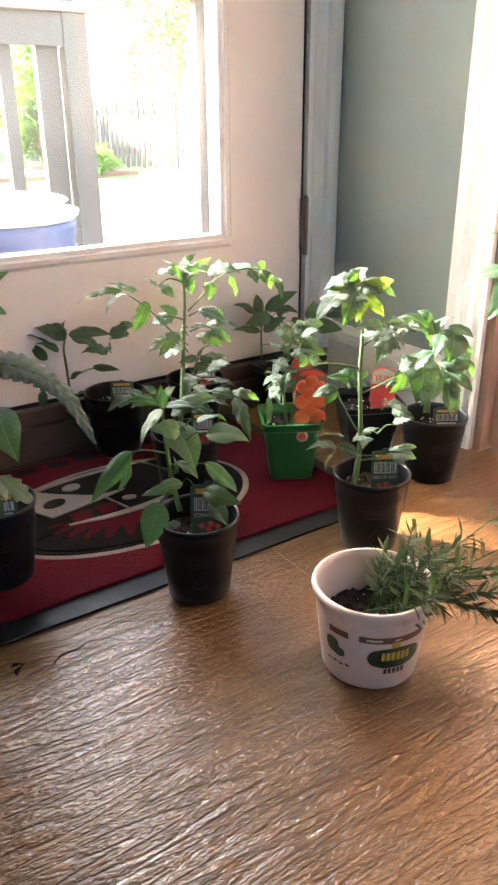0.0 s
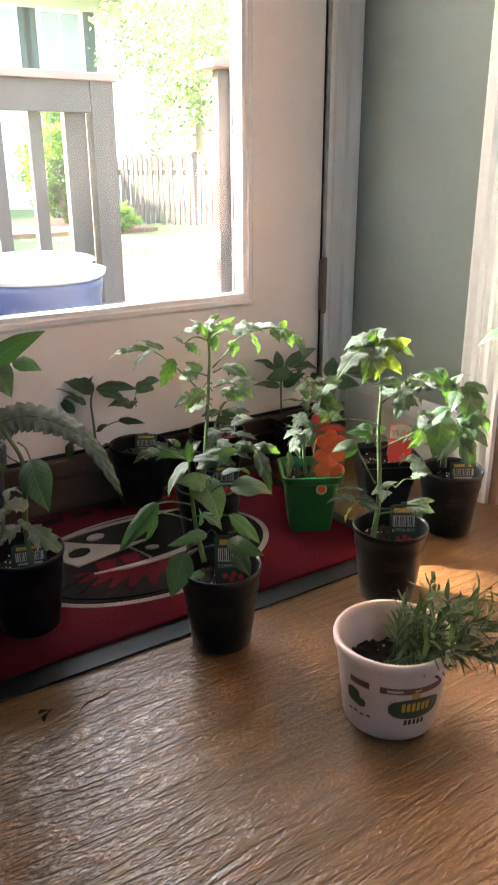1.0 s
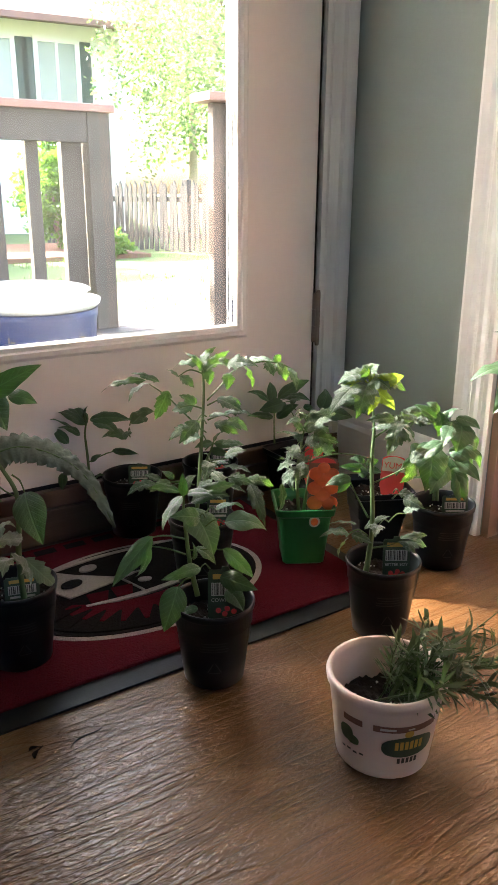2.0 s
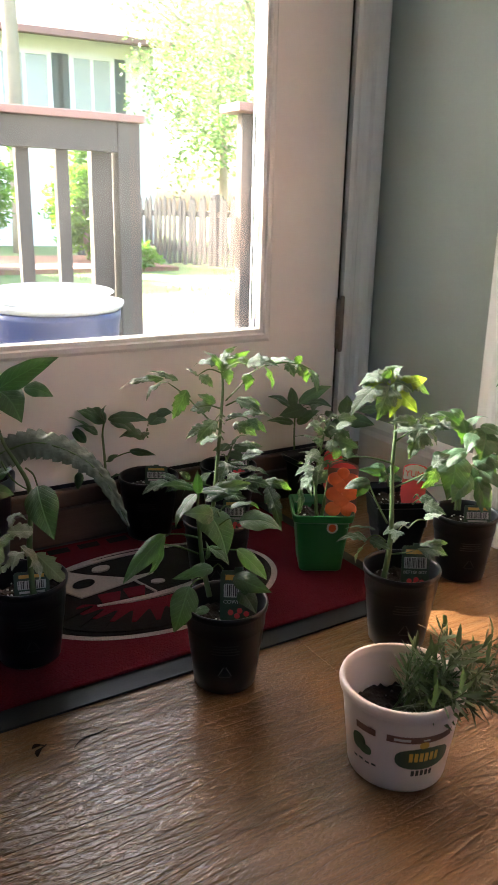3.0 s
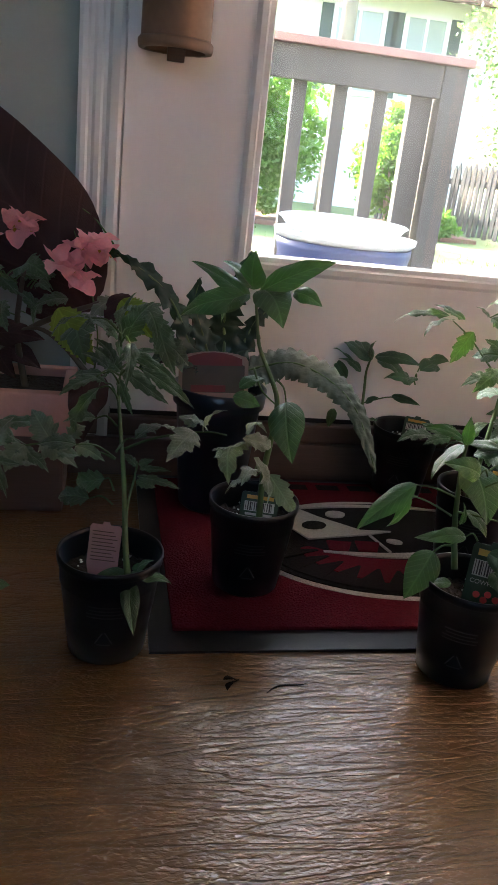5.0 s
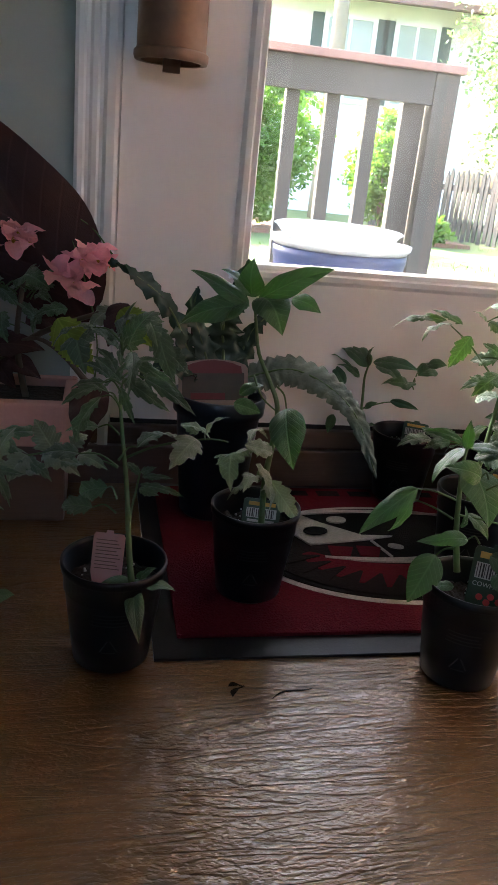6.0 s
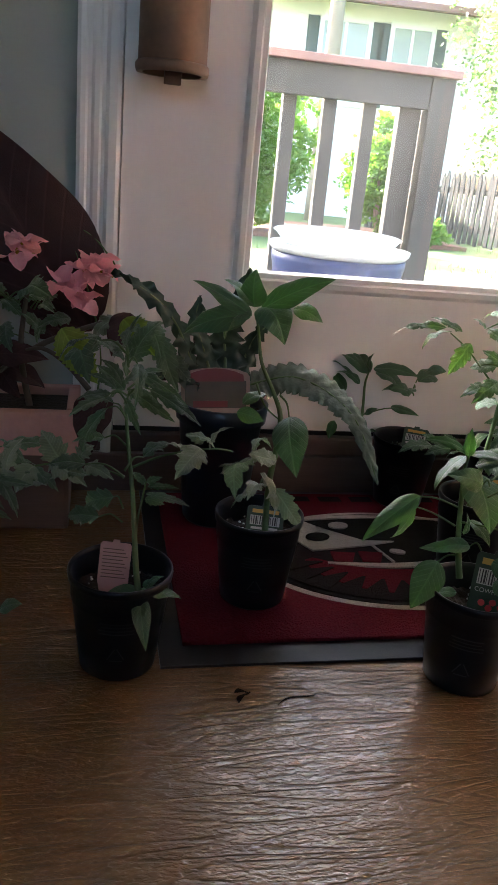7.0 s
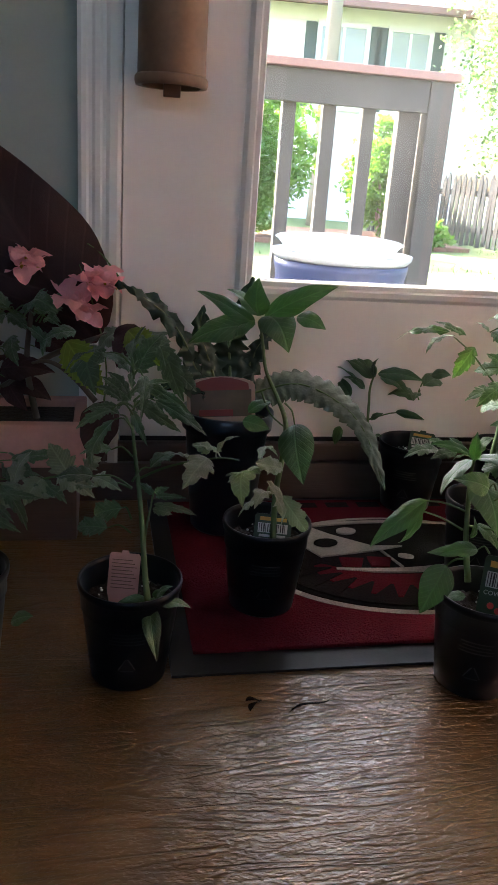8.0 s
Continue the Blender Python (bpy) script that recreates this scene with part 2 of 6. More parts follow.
M_GREYLEAF = mat("grey_green_leaf", (0.16, 0.20, 0.145), 0.6, stain=0.3, grain=0.25, bump=0.5, depth=0.002, trans=0.3, tint=(1.3, 1.6, 0.7), sheen=0.4, veins=11.0, vary=0.3, stain_size=14)
M_DARKLEAF = mat("wine_dark_leaf", (0.048, 0.026, 0.025), 0.6, spec=0.2, veins=9.0, stain=0.4, grain=0.2, bump=0.3, depth=0.002, trans=0.15, tint=(1.6, 0.8, 0.6))
# lime: the begonia's own leaf colour, and painted sunlight on the tomato top
M_LIME_SUNLIT = mat("lime_and_sunlit_leaf", (0.19, 0.27, 0.050), 0.45, stain=0.3, grain=0.2, bump=0.5, depth=0.002, trans=0.4, tint=(1.4, 1.5, 0.5), veins=8.0)
M_ARTICHOKE = mat("artichoke_leaf", (0.036, 0.060, 0.052), 0.24, stain=0.3, grain=0.25, bump=0.5, depth=0.002, trans=0.2, tint=(1.5, 2.0, 0.6), veins=9.0, vary=0.25)
M_CRINKLE = mat("crinkled_grey_green_leaf", (0.125, 0.155, 0.120), 0.40, stain=0.35, grain=0.4, grain_size=220, stain_size=60, bump=0.7, depth=0.0015, trans=0.12, tint=(1.3, 1.6, 0.6))
M_HERB = mat("herb_leaf", (0.062, 0.095, 0.050), 0.42, stain=0.3, grain=0.2, trans=0.3, tint=(1.4, 1.7, 0.6), vary=0.5)
M_PETAL = mat("pink_petal", (0.90, 0.50, 0.55), 0.5, stain=0.25, grain=0.15, trans=0.45, tint=(1.1, 0.9, 0.9))
M_TAG = mat("green_plant_tag", (0.032, 0.060, 0.030), 0.35, stain=0.15, grain=0.1)
M_TAG_WHITE = mat("white_tag_card", (0.52, 0.50, 0.44), 0.45)
M_TAG_YELLOW = mat("yellow_print", (0.55, 0.33, 0.06), 0.45)
M_TAG_RED = mat("red_print", (0.62, 0.055, 0.05), 0.4)
M_TAG_ORANGE = mat("orange_tomato_print", (0.72, 0.15, 0.045), 0.35, stain=0.4, grain=0.1, stain_size=60, trans=0.25, tint=(1, 0.8, 0.6))
M_TAG_PINK = mat("pink_tag_card", (0.55, 0.30, 0.27), 0.5, stain=0.1, trans=0.2, tint=(1, 0.9, 0.9))
M_PRINT_DARK = mat("dark_print", (0.04, 0.035, 0.03), 0.5)
M_PRINT_BROWN = mat("brown_print", (0.17, 0.075, 0.05), 0.5)
M_TERRA = mat("pale_terracotta", (0.42, 0.23, 0.19), 0.7, stain=0.3, grain=0.25, bump=0.3, depth=0.001)
M_BLUEPOT = mat("dark_blue_pot", (0.008, 0.015, 0.024), 0.3, stain=0.2, grain=0.1)
M_BELL = mat("aged_tan_metal", (0.22, 0.135, 0.085), 0.5, 0.25, stain=0.6, grain=0.3, stain_size=25, bump=0.25, depth=0.001)
M_DECK = mat("weathered_grey_brown_deck_paint", (0.050, 0.041, 0.034), 0.65, stain=0.35, grain=0.4, grain_size=30, stretch=(2, 2, 1), bump=0.3, depth=0.001)
M_CAP = mat("red_brown_deck_cap", (0.25, 0.13, 0.105), 0.6, stain=0.3, grain=0.3, bump=0.2, depth=0.001)
# grey-blue puts bluish shade into the outer door frame's colour
M_OUTER_SHADED = mat("outer_frame_shaded_blue", (0.30, 0.34, 0.37), 0.45, stain=0.2)
M_PEACH = mat("peach_tan_paint", (0.62, 0.40, 0.30), 0.45, stain=0.12, grain=0.15, grain_size=30, stretch=(8, 8, 0.5), bump=0.08, depth=0.0006)
M_REDPAINT = mat("red_paint", (0.42, 0.035, 0.03), 0.5, stain=0.2)
M_BUCKET = mat("cobalt_blue_plastic", (0.002, 0.011, 0.058), 0.45, spec=0.2, stain=0.3, grain=0.1, stain_size=20)
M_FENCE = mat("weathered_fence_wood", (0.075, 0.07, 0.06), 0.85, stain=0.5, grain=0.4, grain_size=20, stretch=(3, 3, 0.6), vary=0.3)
M_GRASS = mat("dry_lawn", (0.12, 0.16, 0.045), 0.95, stain=0.7, grain=0.6, stain_size=1.3, grain_size=25, bump=0.6, depth=0.03)
M_BLADE = mat("grass_blade", (0.12, 0.19, 0.04), 0.7, trans=0.3, vary=0.3)
M_MULCH = mat("red_brown_mulch", (0.20, 0.10, 0.06), 0.95, stain=0.5, grain=0.8, grain_size=40, bump=0.8, depth=0.02)
M_SHRUB = mat("shrub_leaf", (0.11, 0.19, 0.04), 0.45, stain=0.5, grain=0.3, stain_size=5, trans=0.4, tint=(1.7, 2.0, 0.5))
M_TREE = mat("tree_leaf", (0.085, 0.125, 0.055), 0.5, stain=0.5, grain=0.3, stain_size=1.0, trans=0.5, tint=(1.8, 2.2, 1.1))
M_BARK = mat("pale_bark", (0.30, 0.24, 0.17), 0.9, stain=0.5, grain=0.5, bump=0.6, depth=0.01)
M_SIDING = mat("cream_siding", (0.84, 0.83, 0.78), 0.7, stain=0.15, grain=0.1)
M_SHUTTER = mat("dark_green_shutter", (0.06, 0.085, 0.075), 0.6)
M_ROOF = mat("brown_shingle", (0.16, 0.12, 0.10), 0.9, stain=0.3, grain=0.5, grain_size=15)


# ---- mesh helpers ----
def ob_from(name, bm, material, parent=None, label="", smooth=False):
    me = bpy.data.meshes.new(name)
    bm.to_mesh(me)
    bm.free()
    me.materials.append(material)
    if smooth:
        for p in me.polygons:
            p.use_smooth = True
    ob = new(name, me)
    if parent is not None:
        ob.parent = parent
    if label:
        tagged(ob, label)
    return ob


def part(name, bm, material, parent, label="", smooth=False):
    return ob_from(name, bm, material, parent, label, smooth)


def thing(name, x, y, z, label, category, group="", rz=0.0, kind=""):
    ob = new(name)
    ob.empty_display_size = 0.02
    ob.matrix_basis = pose(x, y, z, 0, 0, rz)
    return tagged(ob, label, category, group, kind)


def join(bm, t):
    """Adds the mesh t to bm, and frees t."""
    idx = {}
    for v in t.verts:
        idx[v.index] = bm.verts.new(v.co)
    t.verts.ensure_lookup_table()
    for f in t.faces:
        try:
            bm.faces.new([idx[v.index] for v in f.verts])
        except ValueError:
            pass
    t.free()
    bm.verts.index_update()


def box(x0, x1, y0, y1, z0, z1, bev=0.0):
    bm = bmesh.new()
    t = bmesh.new()
    bmesh.ops.create_cube(t, size=1)
    t.verts.index_update()
    for v in t.verts:
        v.co = Vector((x0 if v.co.x < 0 else x1, y0 if v.co.y < 0 else y1, z0 if v.co.z < 0 else z1))
    if bev:
        bmesh.ops.bevel(t, geom=t.edges[:], offset=bev, segments=2, affect="EDGES", profile=0.6)
        t.verts.index_update()
    join(bm, t)
    return bm


def boxes(rows):
    bm = bmesh.new()
    for r in rows:
        t = box(*r)
        t.verts.index_update()
        join(bm, t)
    return bm


def lathe(profile, n=40, cap_first=True, cap_last=False):
    """A turned form: profile is (radius, height) from start to end."""
    bm = bmesh.new()
    rings = []
    for r, z in profile:
        rings.append([bm.verts.new((r * math.cos(2 * math.pi * i / n), r * math.sin(2 * math.pi * i / n), z)) for i in range(n)])
    for a, b in zip(rings, rings[1:]):
        for i in range(n):
            bm.faces.new((a[i], a[(i + 1) % n], b[(i + 1) % n], b[i]))
    if cap_first:
        bm.faces.new(rings[0][::-1])
    if cap_last:
        bm.faces.new(rings[-1])
    bmesh.ops.recalc_face_normals(bm, faces=bm.faces[:])
    return bm


def tube(points, r0, r1, n=8):
    """A tapering tube through points, smoothed."""
    pts = [Vector(p) for p in points]
    line = []
    for i in range(len(pts) - 1):
        a, b = pts[max(i - 1, 0)], pts[i]
        c, d = pts[i + 1], pts[min(i + 2, len(pts) - 1)]
        for k in range(4):
            t = k / 4
            line.append(0.5 * ((2 * b) + (c - a) * t + (2 * a - 5 * b + 4 * c - d) * t * t + (3 * b - a - 3 * c + d) * t ** 3))
    line.append(pts[-1])
    bm = bmesh.new()
    rings = []
    for i, p in enumerate(line):
        d = (line[min(i + 1, len(line) - 1)] - line[max(i - 1, 0)]).normalized()
        s = d.cross(Vector((0.3, 0.9, 0.2))).normalized()
        u = d.cross(s)
        r = r0 + (r1 - r0) * i / (len(line) - 1)
        rings.append([bm.verts.new(p + (s * math.cos(2 * math.pi * k / n) + u * math.sin(2 * math.pi * k / n)) * r) for k in range(n)])
    for a, b in zip(rings, rings[1:]):
        for i in range(n):
            bm.faces.new((a[i], a[(i + 1) % n], b[(i + 1) % n], b[i]))
    bm.faces.new(rings[0][::-1])
    bm.faces.new(rings[-1])
    return bm


def extrude_outline(pts, depth):
    """A flat plate in the xz plane from an outline, depth thick along y."""
    bm = bmesh.new()
    a = [bm.verts.new((x, 0, z)) for x, z in pts]
    b = [bm.verts.new((x, depth, z)) for x, z in pts]
    bm.faces.new(a)
    bm.faces.new(b[::-1])
    for i in range(len(pts)):
        j = (i + 1) % len(pts)
        bm.faces.new((a[j], a[i], b[i], b[j]))
    bmesh.ops.recalc_face_normals(bm, faces=bm.faces[:])
    return bm


def slab_outline(pts, z0, z1):
    """A plate lying flat, from an outline in x and y."""
    bm = bmesh.new()
    a = [bm.verts.new((x, y, z0)) for x, y in pts]
    b = [bm.verts.new((x, y, z1)) for x, y in pts]
    bm.faces.new(a[::-1])
    bm.faces.new(b)
    for i in range(len(pts)):
        j = (i + 1) % len(pts)
        bm.faces.new((a[i], a[j], b[j], b[i]))
    bmesh.ops.triangulate(bm, faces=[f for f in bm.faces if len(f.verts) > 4])
    bmesh.ops.recalc_face_normals(bm, faces=bm.faces[:])
    return bm


def structure(name, bm, material, label, category):
    return tagged(ob_from(name, bm, material), label, category, "", "structure")


# ---- the room ----
WX, LX, BY, CEIL = 0.075, -3.2, -3.4, 2.44
DL, DR, DT = -0.905, 0.0, 2.12          # the glazed door's left, right and top
floor = tagged(new("floor"), "glossy embossed oak-look laminate floor boards", "floor", "", "structure")
structure("subfloor", box(LX - 0.12, WX + 0.12, BY - 0.12, -0.001, -0.05, -0.009), M_SILL, "dark underlay below the floor boards", "floor")
north = structure("wall_north", boxes([
    (LX - 0.12, -0.955, 0.0, 0.13, 0.0, CEIL), (0.07, WX + 0.12, 0.0, 0.13, 0.0, CEIL),
    (-0.955, 0.07, 0.0, 0.13, DT + 0.05, CEIL), (-0.955, 0.07, 0.02, 0.13, -0.05, 0.088)]), M_WALL, "grey-green painted wall with the glazed door", "wall")
structure("wall_east", boxes([
    (WX, WX + 0.12, -0.410, -0.001, 0.0, CEIL - 0.001), (WX, WX + 0.12, BY, -1.260, 0.0, CEIL - 0.001),
    (WX, WX + 0.12, -1.260, -0.410, 2.06, CEIL - 0.001)]), M_WALL, "grey-green painted side wall", "wall")
structure("wall_west", box(LX - 0.12, LX, BY, -0.001, 0.0, CEIL - 0.001), M_PALE_WALL, "unseen plain wall, pale cream to bounce light", "wall")
SX0, SX1, SZ0, SZ1 = -1.80, -0.90, 1.10, 2.00      # an unseen window, added in the wall behind for fill light
structure("wall_south", boxes([
    (LX - 0.12, SX0, BY - 0.12, BY, 0.0, CEIL - 0.001), (SX1, WX + 0.12, BY - 0.12, BY, 0.0, CEIL - 0.001),
    (SX0, SX1, BY - 0.12, BY, 0.0, SZ0), (SX0, SX1, BY - 0.12, BY, SZ1, CEIL - 0.001)]), M_PALE_WALL, "unseen pale cream wall with an added fill window", "wall")
structure("ceiling", box(LX - 0.12, WX + 0.12, BY - 0.12, 0.13, CEIL, CEIL + 0.1), M_CEIL, "plain white ceiling", "ceiling")
structure("roof", boxes([(LX - 0.5, WX + 0.5, BY - 0.45, 0.13, CEIL + 0.12, CEIL + 0.3)]), M_ROOF, "low house roof above the room", "roof")


def moulding(name, length, prof, material, label):
    """A moulding of the given profile (across, out), swept along its z."""
    bm = bmesh.new()
    lo = [bm.verts.new((a, -o, 0)) for a, o in prof]
    hi = [bm.verts.new((a, -o, length)) for a, o in prof]
    n = len(prof)
    for i in range(n):
        j = (i + 1) % n
        bm.faces.new((lo[i], lo[j], hi[j], hi[i]))
    bm.faces.new(lo[::-1])
    bm.faces.new(hi)
    bmesh.ops.recalc_face_normals(bm, faces=bm.faces[:])
    return structure(name, bm, material, label, "trim")


CASING = [(0, 0), (0, 0.010), (0.006, 0.013), (0.014, 0.013), (0.018, 0.010), (0.024, 0.010), (0.029, 0.014), (0.037, 0.015),
          (0.041, 0.012), (0.047, 0.012), (0.053, 0.018), (0.066, 0.020), (0.072, 0.018), (0.072, 0)]
# door casing left of the glazed door, and the narrow jamb strip at the hinge side
moulding("door_casing", DT, [(a * 0.8, o) for a, o in CASING], M_TRIM, "ribbed white door casing").matrix_basis = pose(-0.966, -0.0005, 0.0)
moulding("door_jamb", DT, [(0, 0), (0, 0.006), (0.008, 0.008), (0.011, 0.012), (0.020, 0.013), (0.024, 0.009), (0.036, 0.010), (0.041, 0.016), (0.052, 0.019), (0.062, 0.018), (0.0685, 0.015), (0.0685, 0)],
         M_TRIM, "off-white ribbed casing at the hinge side").matrix_basis = pose(0.006, -0.0005, 0.095)
# casing round the sunlit side door
side_casing = moulding("side_door_casing", 2.12, [(0.075 - a * 1.04, o) for a, o in CASING[::-1]], M_TRIM, "ribbed white casing beside the inner door")
side_casing.matrix_basis = pose(WX - 0.0005, -0.335, 0.0, 0, 0, -90)
structure("side_door_reveal", box(WX + 0.001, WX + 0.119, -0.426, -0.411, 0.0, 2.06), M_PEACH, "peach-tan door reveal", "trim")
# baseboard with a moulded top
moulding("baseboard", 0.331, [(0, 0), (0, 0.014), (0.115, 0.014), (0.125, 0.010), (0.135, 0.010), (0.145, 0.004), (0.15, 0.0)], M_TRIM,
         "tall white moulded baseboard").matrix_basis = Matrix(((0, 1, 0, WX - 0.0005), (0, 0, -1, -0.003), (1, 0, 0, 0.0), (0, 0, 0, 1)))
# brown wooden threshold in front of the door
sill = thing("door_threshold", 0, 0, 0, "dark brown stepped wooden threshold under the door", "threshold", kind="structure")
part("riser", box(-0.97, 0.065, -0.024, -0.001, 0.0, 0.062, 0.002), M_SILL, sill)
part("tread", box(-0.97, 0.065, -0.018, -0.001, 0.063, 0.094, 0.004), M_SILL, sill)

# ---- the glazed door ----
door = thing("door_1", 0, 0, 0, "closed off-white door with one large clear pane", "door", kind="structure")
GX0, GX1, GZ0, GZ1 = -0.715, -0.19, 0.347, 1.93
part("bottom_rail", box(DL, DR - 0.004, 0.0, 0.044, 0.1, 0.335), M_DOOR, door)
part("top_rail", box(DL, DR - 0.004, 0.0, 0.044, GZ1 + 0.012, DT), M_DOOR, door)
part("stile", box(DL, GX0 - 0.012, 0.0, 0.044, 0.335, GZ1 + 0.012), M_DOOR, door)
part("stile", box(GX1 + 0.012, DR - 0.004, 0.0, 0.044, 0.335, GZ1 + 0.012), M_DOOR, door)


def lite_frame(y0, sgn, grow=0.0, wall=0.006):
    """Moulded frame round the pane, on one face of the door."""
    bm = bmesh.new()
    prof = [(0.024, 0.0), (0.024, 0.004), (0.018, 0.009), (0.010, 0.010), (0.007, 0.006), (0.0, 0.006), (-0.003, -0.003), (-0.003, -wall)]
    corners = [(GX0, GZ0, -1, -1), (GX1, GZ0, 1, -1), (GX1, GZ1, 1, 1), (GX0, GZ1, -1, 1)]
    loops = [[bm.verts.new((x + sx * (o + grow), y0 - sgn * h, z + sz * (o + grow))) for o, h in prof] for x, z, sx, sz in corners]
    for i in range(4):
        a, b = loops[i], loops[(i + 1) % 4]
        for k in range(len(prof) - 1):
            bm.faces.new((a[k], b[k], b[k + 1], a[k + 1]))
    bmesh.ops.recalc_face_normals(bm, faces=bm.faces[:])
    return bm


part("lite_frame", lite_frame(-0.0005, 1), M_TRIM, door, "white moulded frame round the pane")
part("outer_lite_frame", lite_frame(0.0445, -1, 0.011, 0.004), M_OUTER_SHADED, door)
pane = part("pane", box(GX0 + 0.001, GX1 - 0.001, 0.0075, 0.0125, GZ0 + 0.001, GZ1 - 0.001), M_PANE, door, "clear glass pane")
pane.visible_shadow = False
hinge = part("hinge", boxes([(-0.006, 0.006, -0.012, -0.001, 0.297, 0.330), (-0.006, 0.006, -0.012, -0.001, 0.331, 0.363), (-0.006, 0.006, -0.012, -0.001, 0.364, 0.397)]), M_HINGE, door, "aged nickel butt hinge")
part("pin", lathe([(0.0035, 0.0), (0.0045, 0.003), (0.0045, 0.108), (0.0035, 0.112)], 12, True, True), M_HINGE, hinge).matrix_basis = pose(0, -0.012, 0.291)
part("hinge", box(-0.006, 0.006, -0.012, -0.001, 1.05, 1.15, 0.002), M_HINGE, door)
structure("door_stop", boxes([(-0.955, DL - 0.002, 0.001, 0.045, 0.089, DT + 0.049), (-0.955, DL + 0.015, 0.0455, 0.129, 0.089, DT + 0.049), (0.006, 0.0699, 0.001, 0.129, 0.089, DT + 0.049), (DL - 0.001, 0.0055, 0.046, 0.129, DT - 0.02, DT + 0.049), (-0.02, 0.0058, 0.046, 0.129, 0.089, DT - 0.021)]), M_TRIM, "white door frame with stops", "trim")
part("weatherstrip", box(-0.0035, 0.0055, 0.006, 0.04, 0.1, DT), M_RUBBER, door)
part("sweep", box(DL, DR - 0.004, 0.002, 0.04, 0.089, 0.0995), M_RUBBER, door)

# frame, sill and panes of the unseen window that fills the room with light
back_window = thing("window_1", 0, 0, 0, "unseen white framed window added for fill light", "window", kind="structure")
part("window_frame", boxes([(SX0 + 0.002, SX0 + 0.05, BY - 0.09, BY - 0.03, SZ0 + 0.002, SZ1 - 0.002), (SX1 - 0.05, SX1 - 0.002, BY - 0.09, BY - 0.03, SZ0 + 0.002, SZ1 - 0.002),
                            (SX0 + 0.051, SX1 - 0.051, BY - 0.09, BY - 0.03, SZ0 + 0.002, SZ0 + 0.05), (SX0 + 0.051, SX1 - 0.051, BY - 0.09, BY - 0.03, SZ1 - 0.05, SZ1 - 0.002),
                            (-1.375, -1.325, BY - 0.09, BY - 0.03, SZ0 + 0.051, SZ1 - 0.051)]), M_TRIM, back_window)
part("window_sill", box(SX0 - 0.04, SX1 + 0.04, BY + 0.001, BY + 0.06, SZ0 - 0.03, SZ0 - 0.002, 0.004), M_TRIM, back_window)
for x0, x1 in ((SX0 + 0.051, -1.376), (-1.324, SX1 - 0.051)):
    part("pane", box(x0, x1, BY - 0.062, BY - 0.058, SZ0 + 0.051, SZ1 - 0.051), M_PANE, back_window).visible_shadow = False

# the inner door on the right, closed
side_door = thing("door_2", WX, -0.427, 0, "closed peach-tan panelled inner door in sunlight", "door", kind="structure")
part("panel", box(0.02, 0.055, -0.832, -0.001, 0.008, 2.05, 0.002), M_PEACH, side_door)
for z0, z1 in ((0.20, 0.95), (1.10, 1.90)):
    part("raised_panel", box(0.014, 0.0198, -0.70, -0.13, z0, z1, 0.004), M_PEACH, side_door)
part("knob", lathe([(0.012, 0.0), (0.012, 0.03), (0.028, 0.04), (0.026, 0.06), (0.0, 0.066)], 20), M_HINGE, side_door, smooth=True).matrix_basis = pose(0.0195, -0.77, 0.95, 0, -90, 0)

# ---- the doormat ----
MX0, MX1, MY0, MY1 = -0.862, -0.185, -0.478, -0.028
doormat = thing("doormat", 0, 0, 0, "crimson carpet doormat with black rubber border and oval emblem", "doormat")
part("rubber_border", slab_outline([(MX0, MY0), (MX1, MY0), (MX1, MY1), (MX0, MY1)], 0.0005, 0.0035), M_RUBBER, doormat, "flat black rubber edge")
part("carpet_face", box(MX0 + 0.026, MX1 - 0.026, MY0 + 0.034, MY1 - 0.02, 0.0036, 0.0085, 0.0015), M_PILE, doormat, "crimson carpet pile")
EX, EY, EA, EB = -0.527, -0.256, 0.207, 0.137


def oval(a, b, n=72, turn=0.0, x=0.0, y=0.0):
    c, s = math.cos(turn), math.sin(turn)
    return [(EX + x + a * math.cos(2 * math.pi * i / n) * c - b * math.sin(2 * math.pi * i / n) * s,
             EY + y + a * math.cos(2 * math.pi * i / n) * s + b * math.sin(2 * math.pi * i / n) * c) for i in range(n)]


def curve_strip(f, w, n=40):
    """A flat strip of half width w(t) along f(t), as an outline."""
    up, down = [], []
    for i in range(n + 1):
        t = i / n
        p, q = Vector(f(t)), Vector(f(min(t + 0.01, 1.01)))
        d = (q - p).normalized()
        side = Vector((-d.y, d.x)) * w(t)
        up.append(tuple(p + side))
        down.append(tuple(p - side))
    return up + down[::-1]


def emblem(name, pts, level, material, label=""):
    return part(name, slab_outline(pts, 0.0080, 0.0090 + 0.0012 * level), material, doormat, label)


emblem("emblem_ring", oval(EA, EB), 0, M_PILE_WHITE, "grey-white oval ring")
emblem("emblem_field", oval(EA - 0.010, EB - 0.009), 1, M_PILE_BLACK, "black oval field")
# the toothed mouth: a crimson crescent whose lower edge runs in black teeth
def ring_point(deg, k):
    return (EX + EA * k * math.cos(radians(deg)), EY + EB * k * math.sin(radians(deg)))


def along_jaw(t):
    return ring_point(188 + 166 * t, 0.60 - 0.07 * math.sin(math.pi * t))


emblem("emblem_mouth", curve_strip(along_jaw, lambda t: 0.006 + 0.024 * math.sin(math.pi * min(max(t, 0.0), 1.0)) ** 0.6), 2, M_PILE, "crimson toothed mouth")
for i in range(12):
    a = 196 + 13.2 * i
    emblem("emblem_tooth", [ring_point(a - 7.0, 0.90), ring_point(a + 7.0, 0.90), ring_point(a + 1.5, 0.54), ring_point(a - 0.5, 0.54)], 3, M_PILE_BLACK)
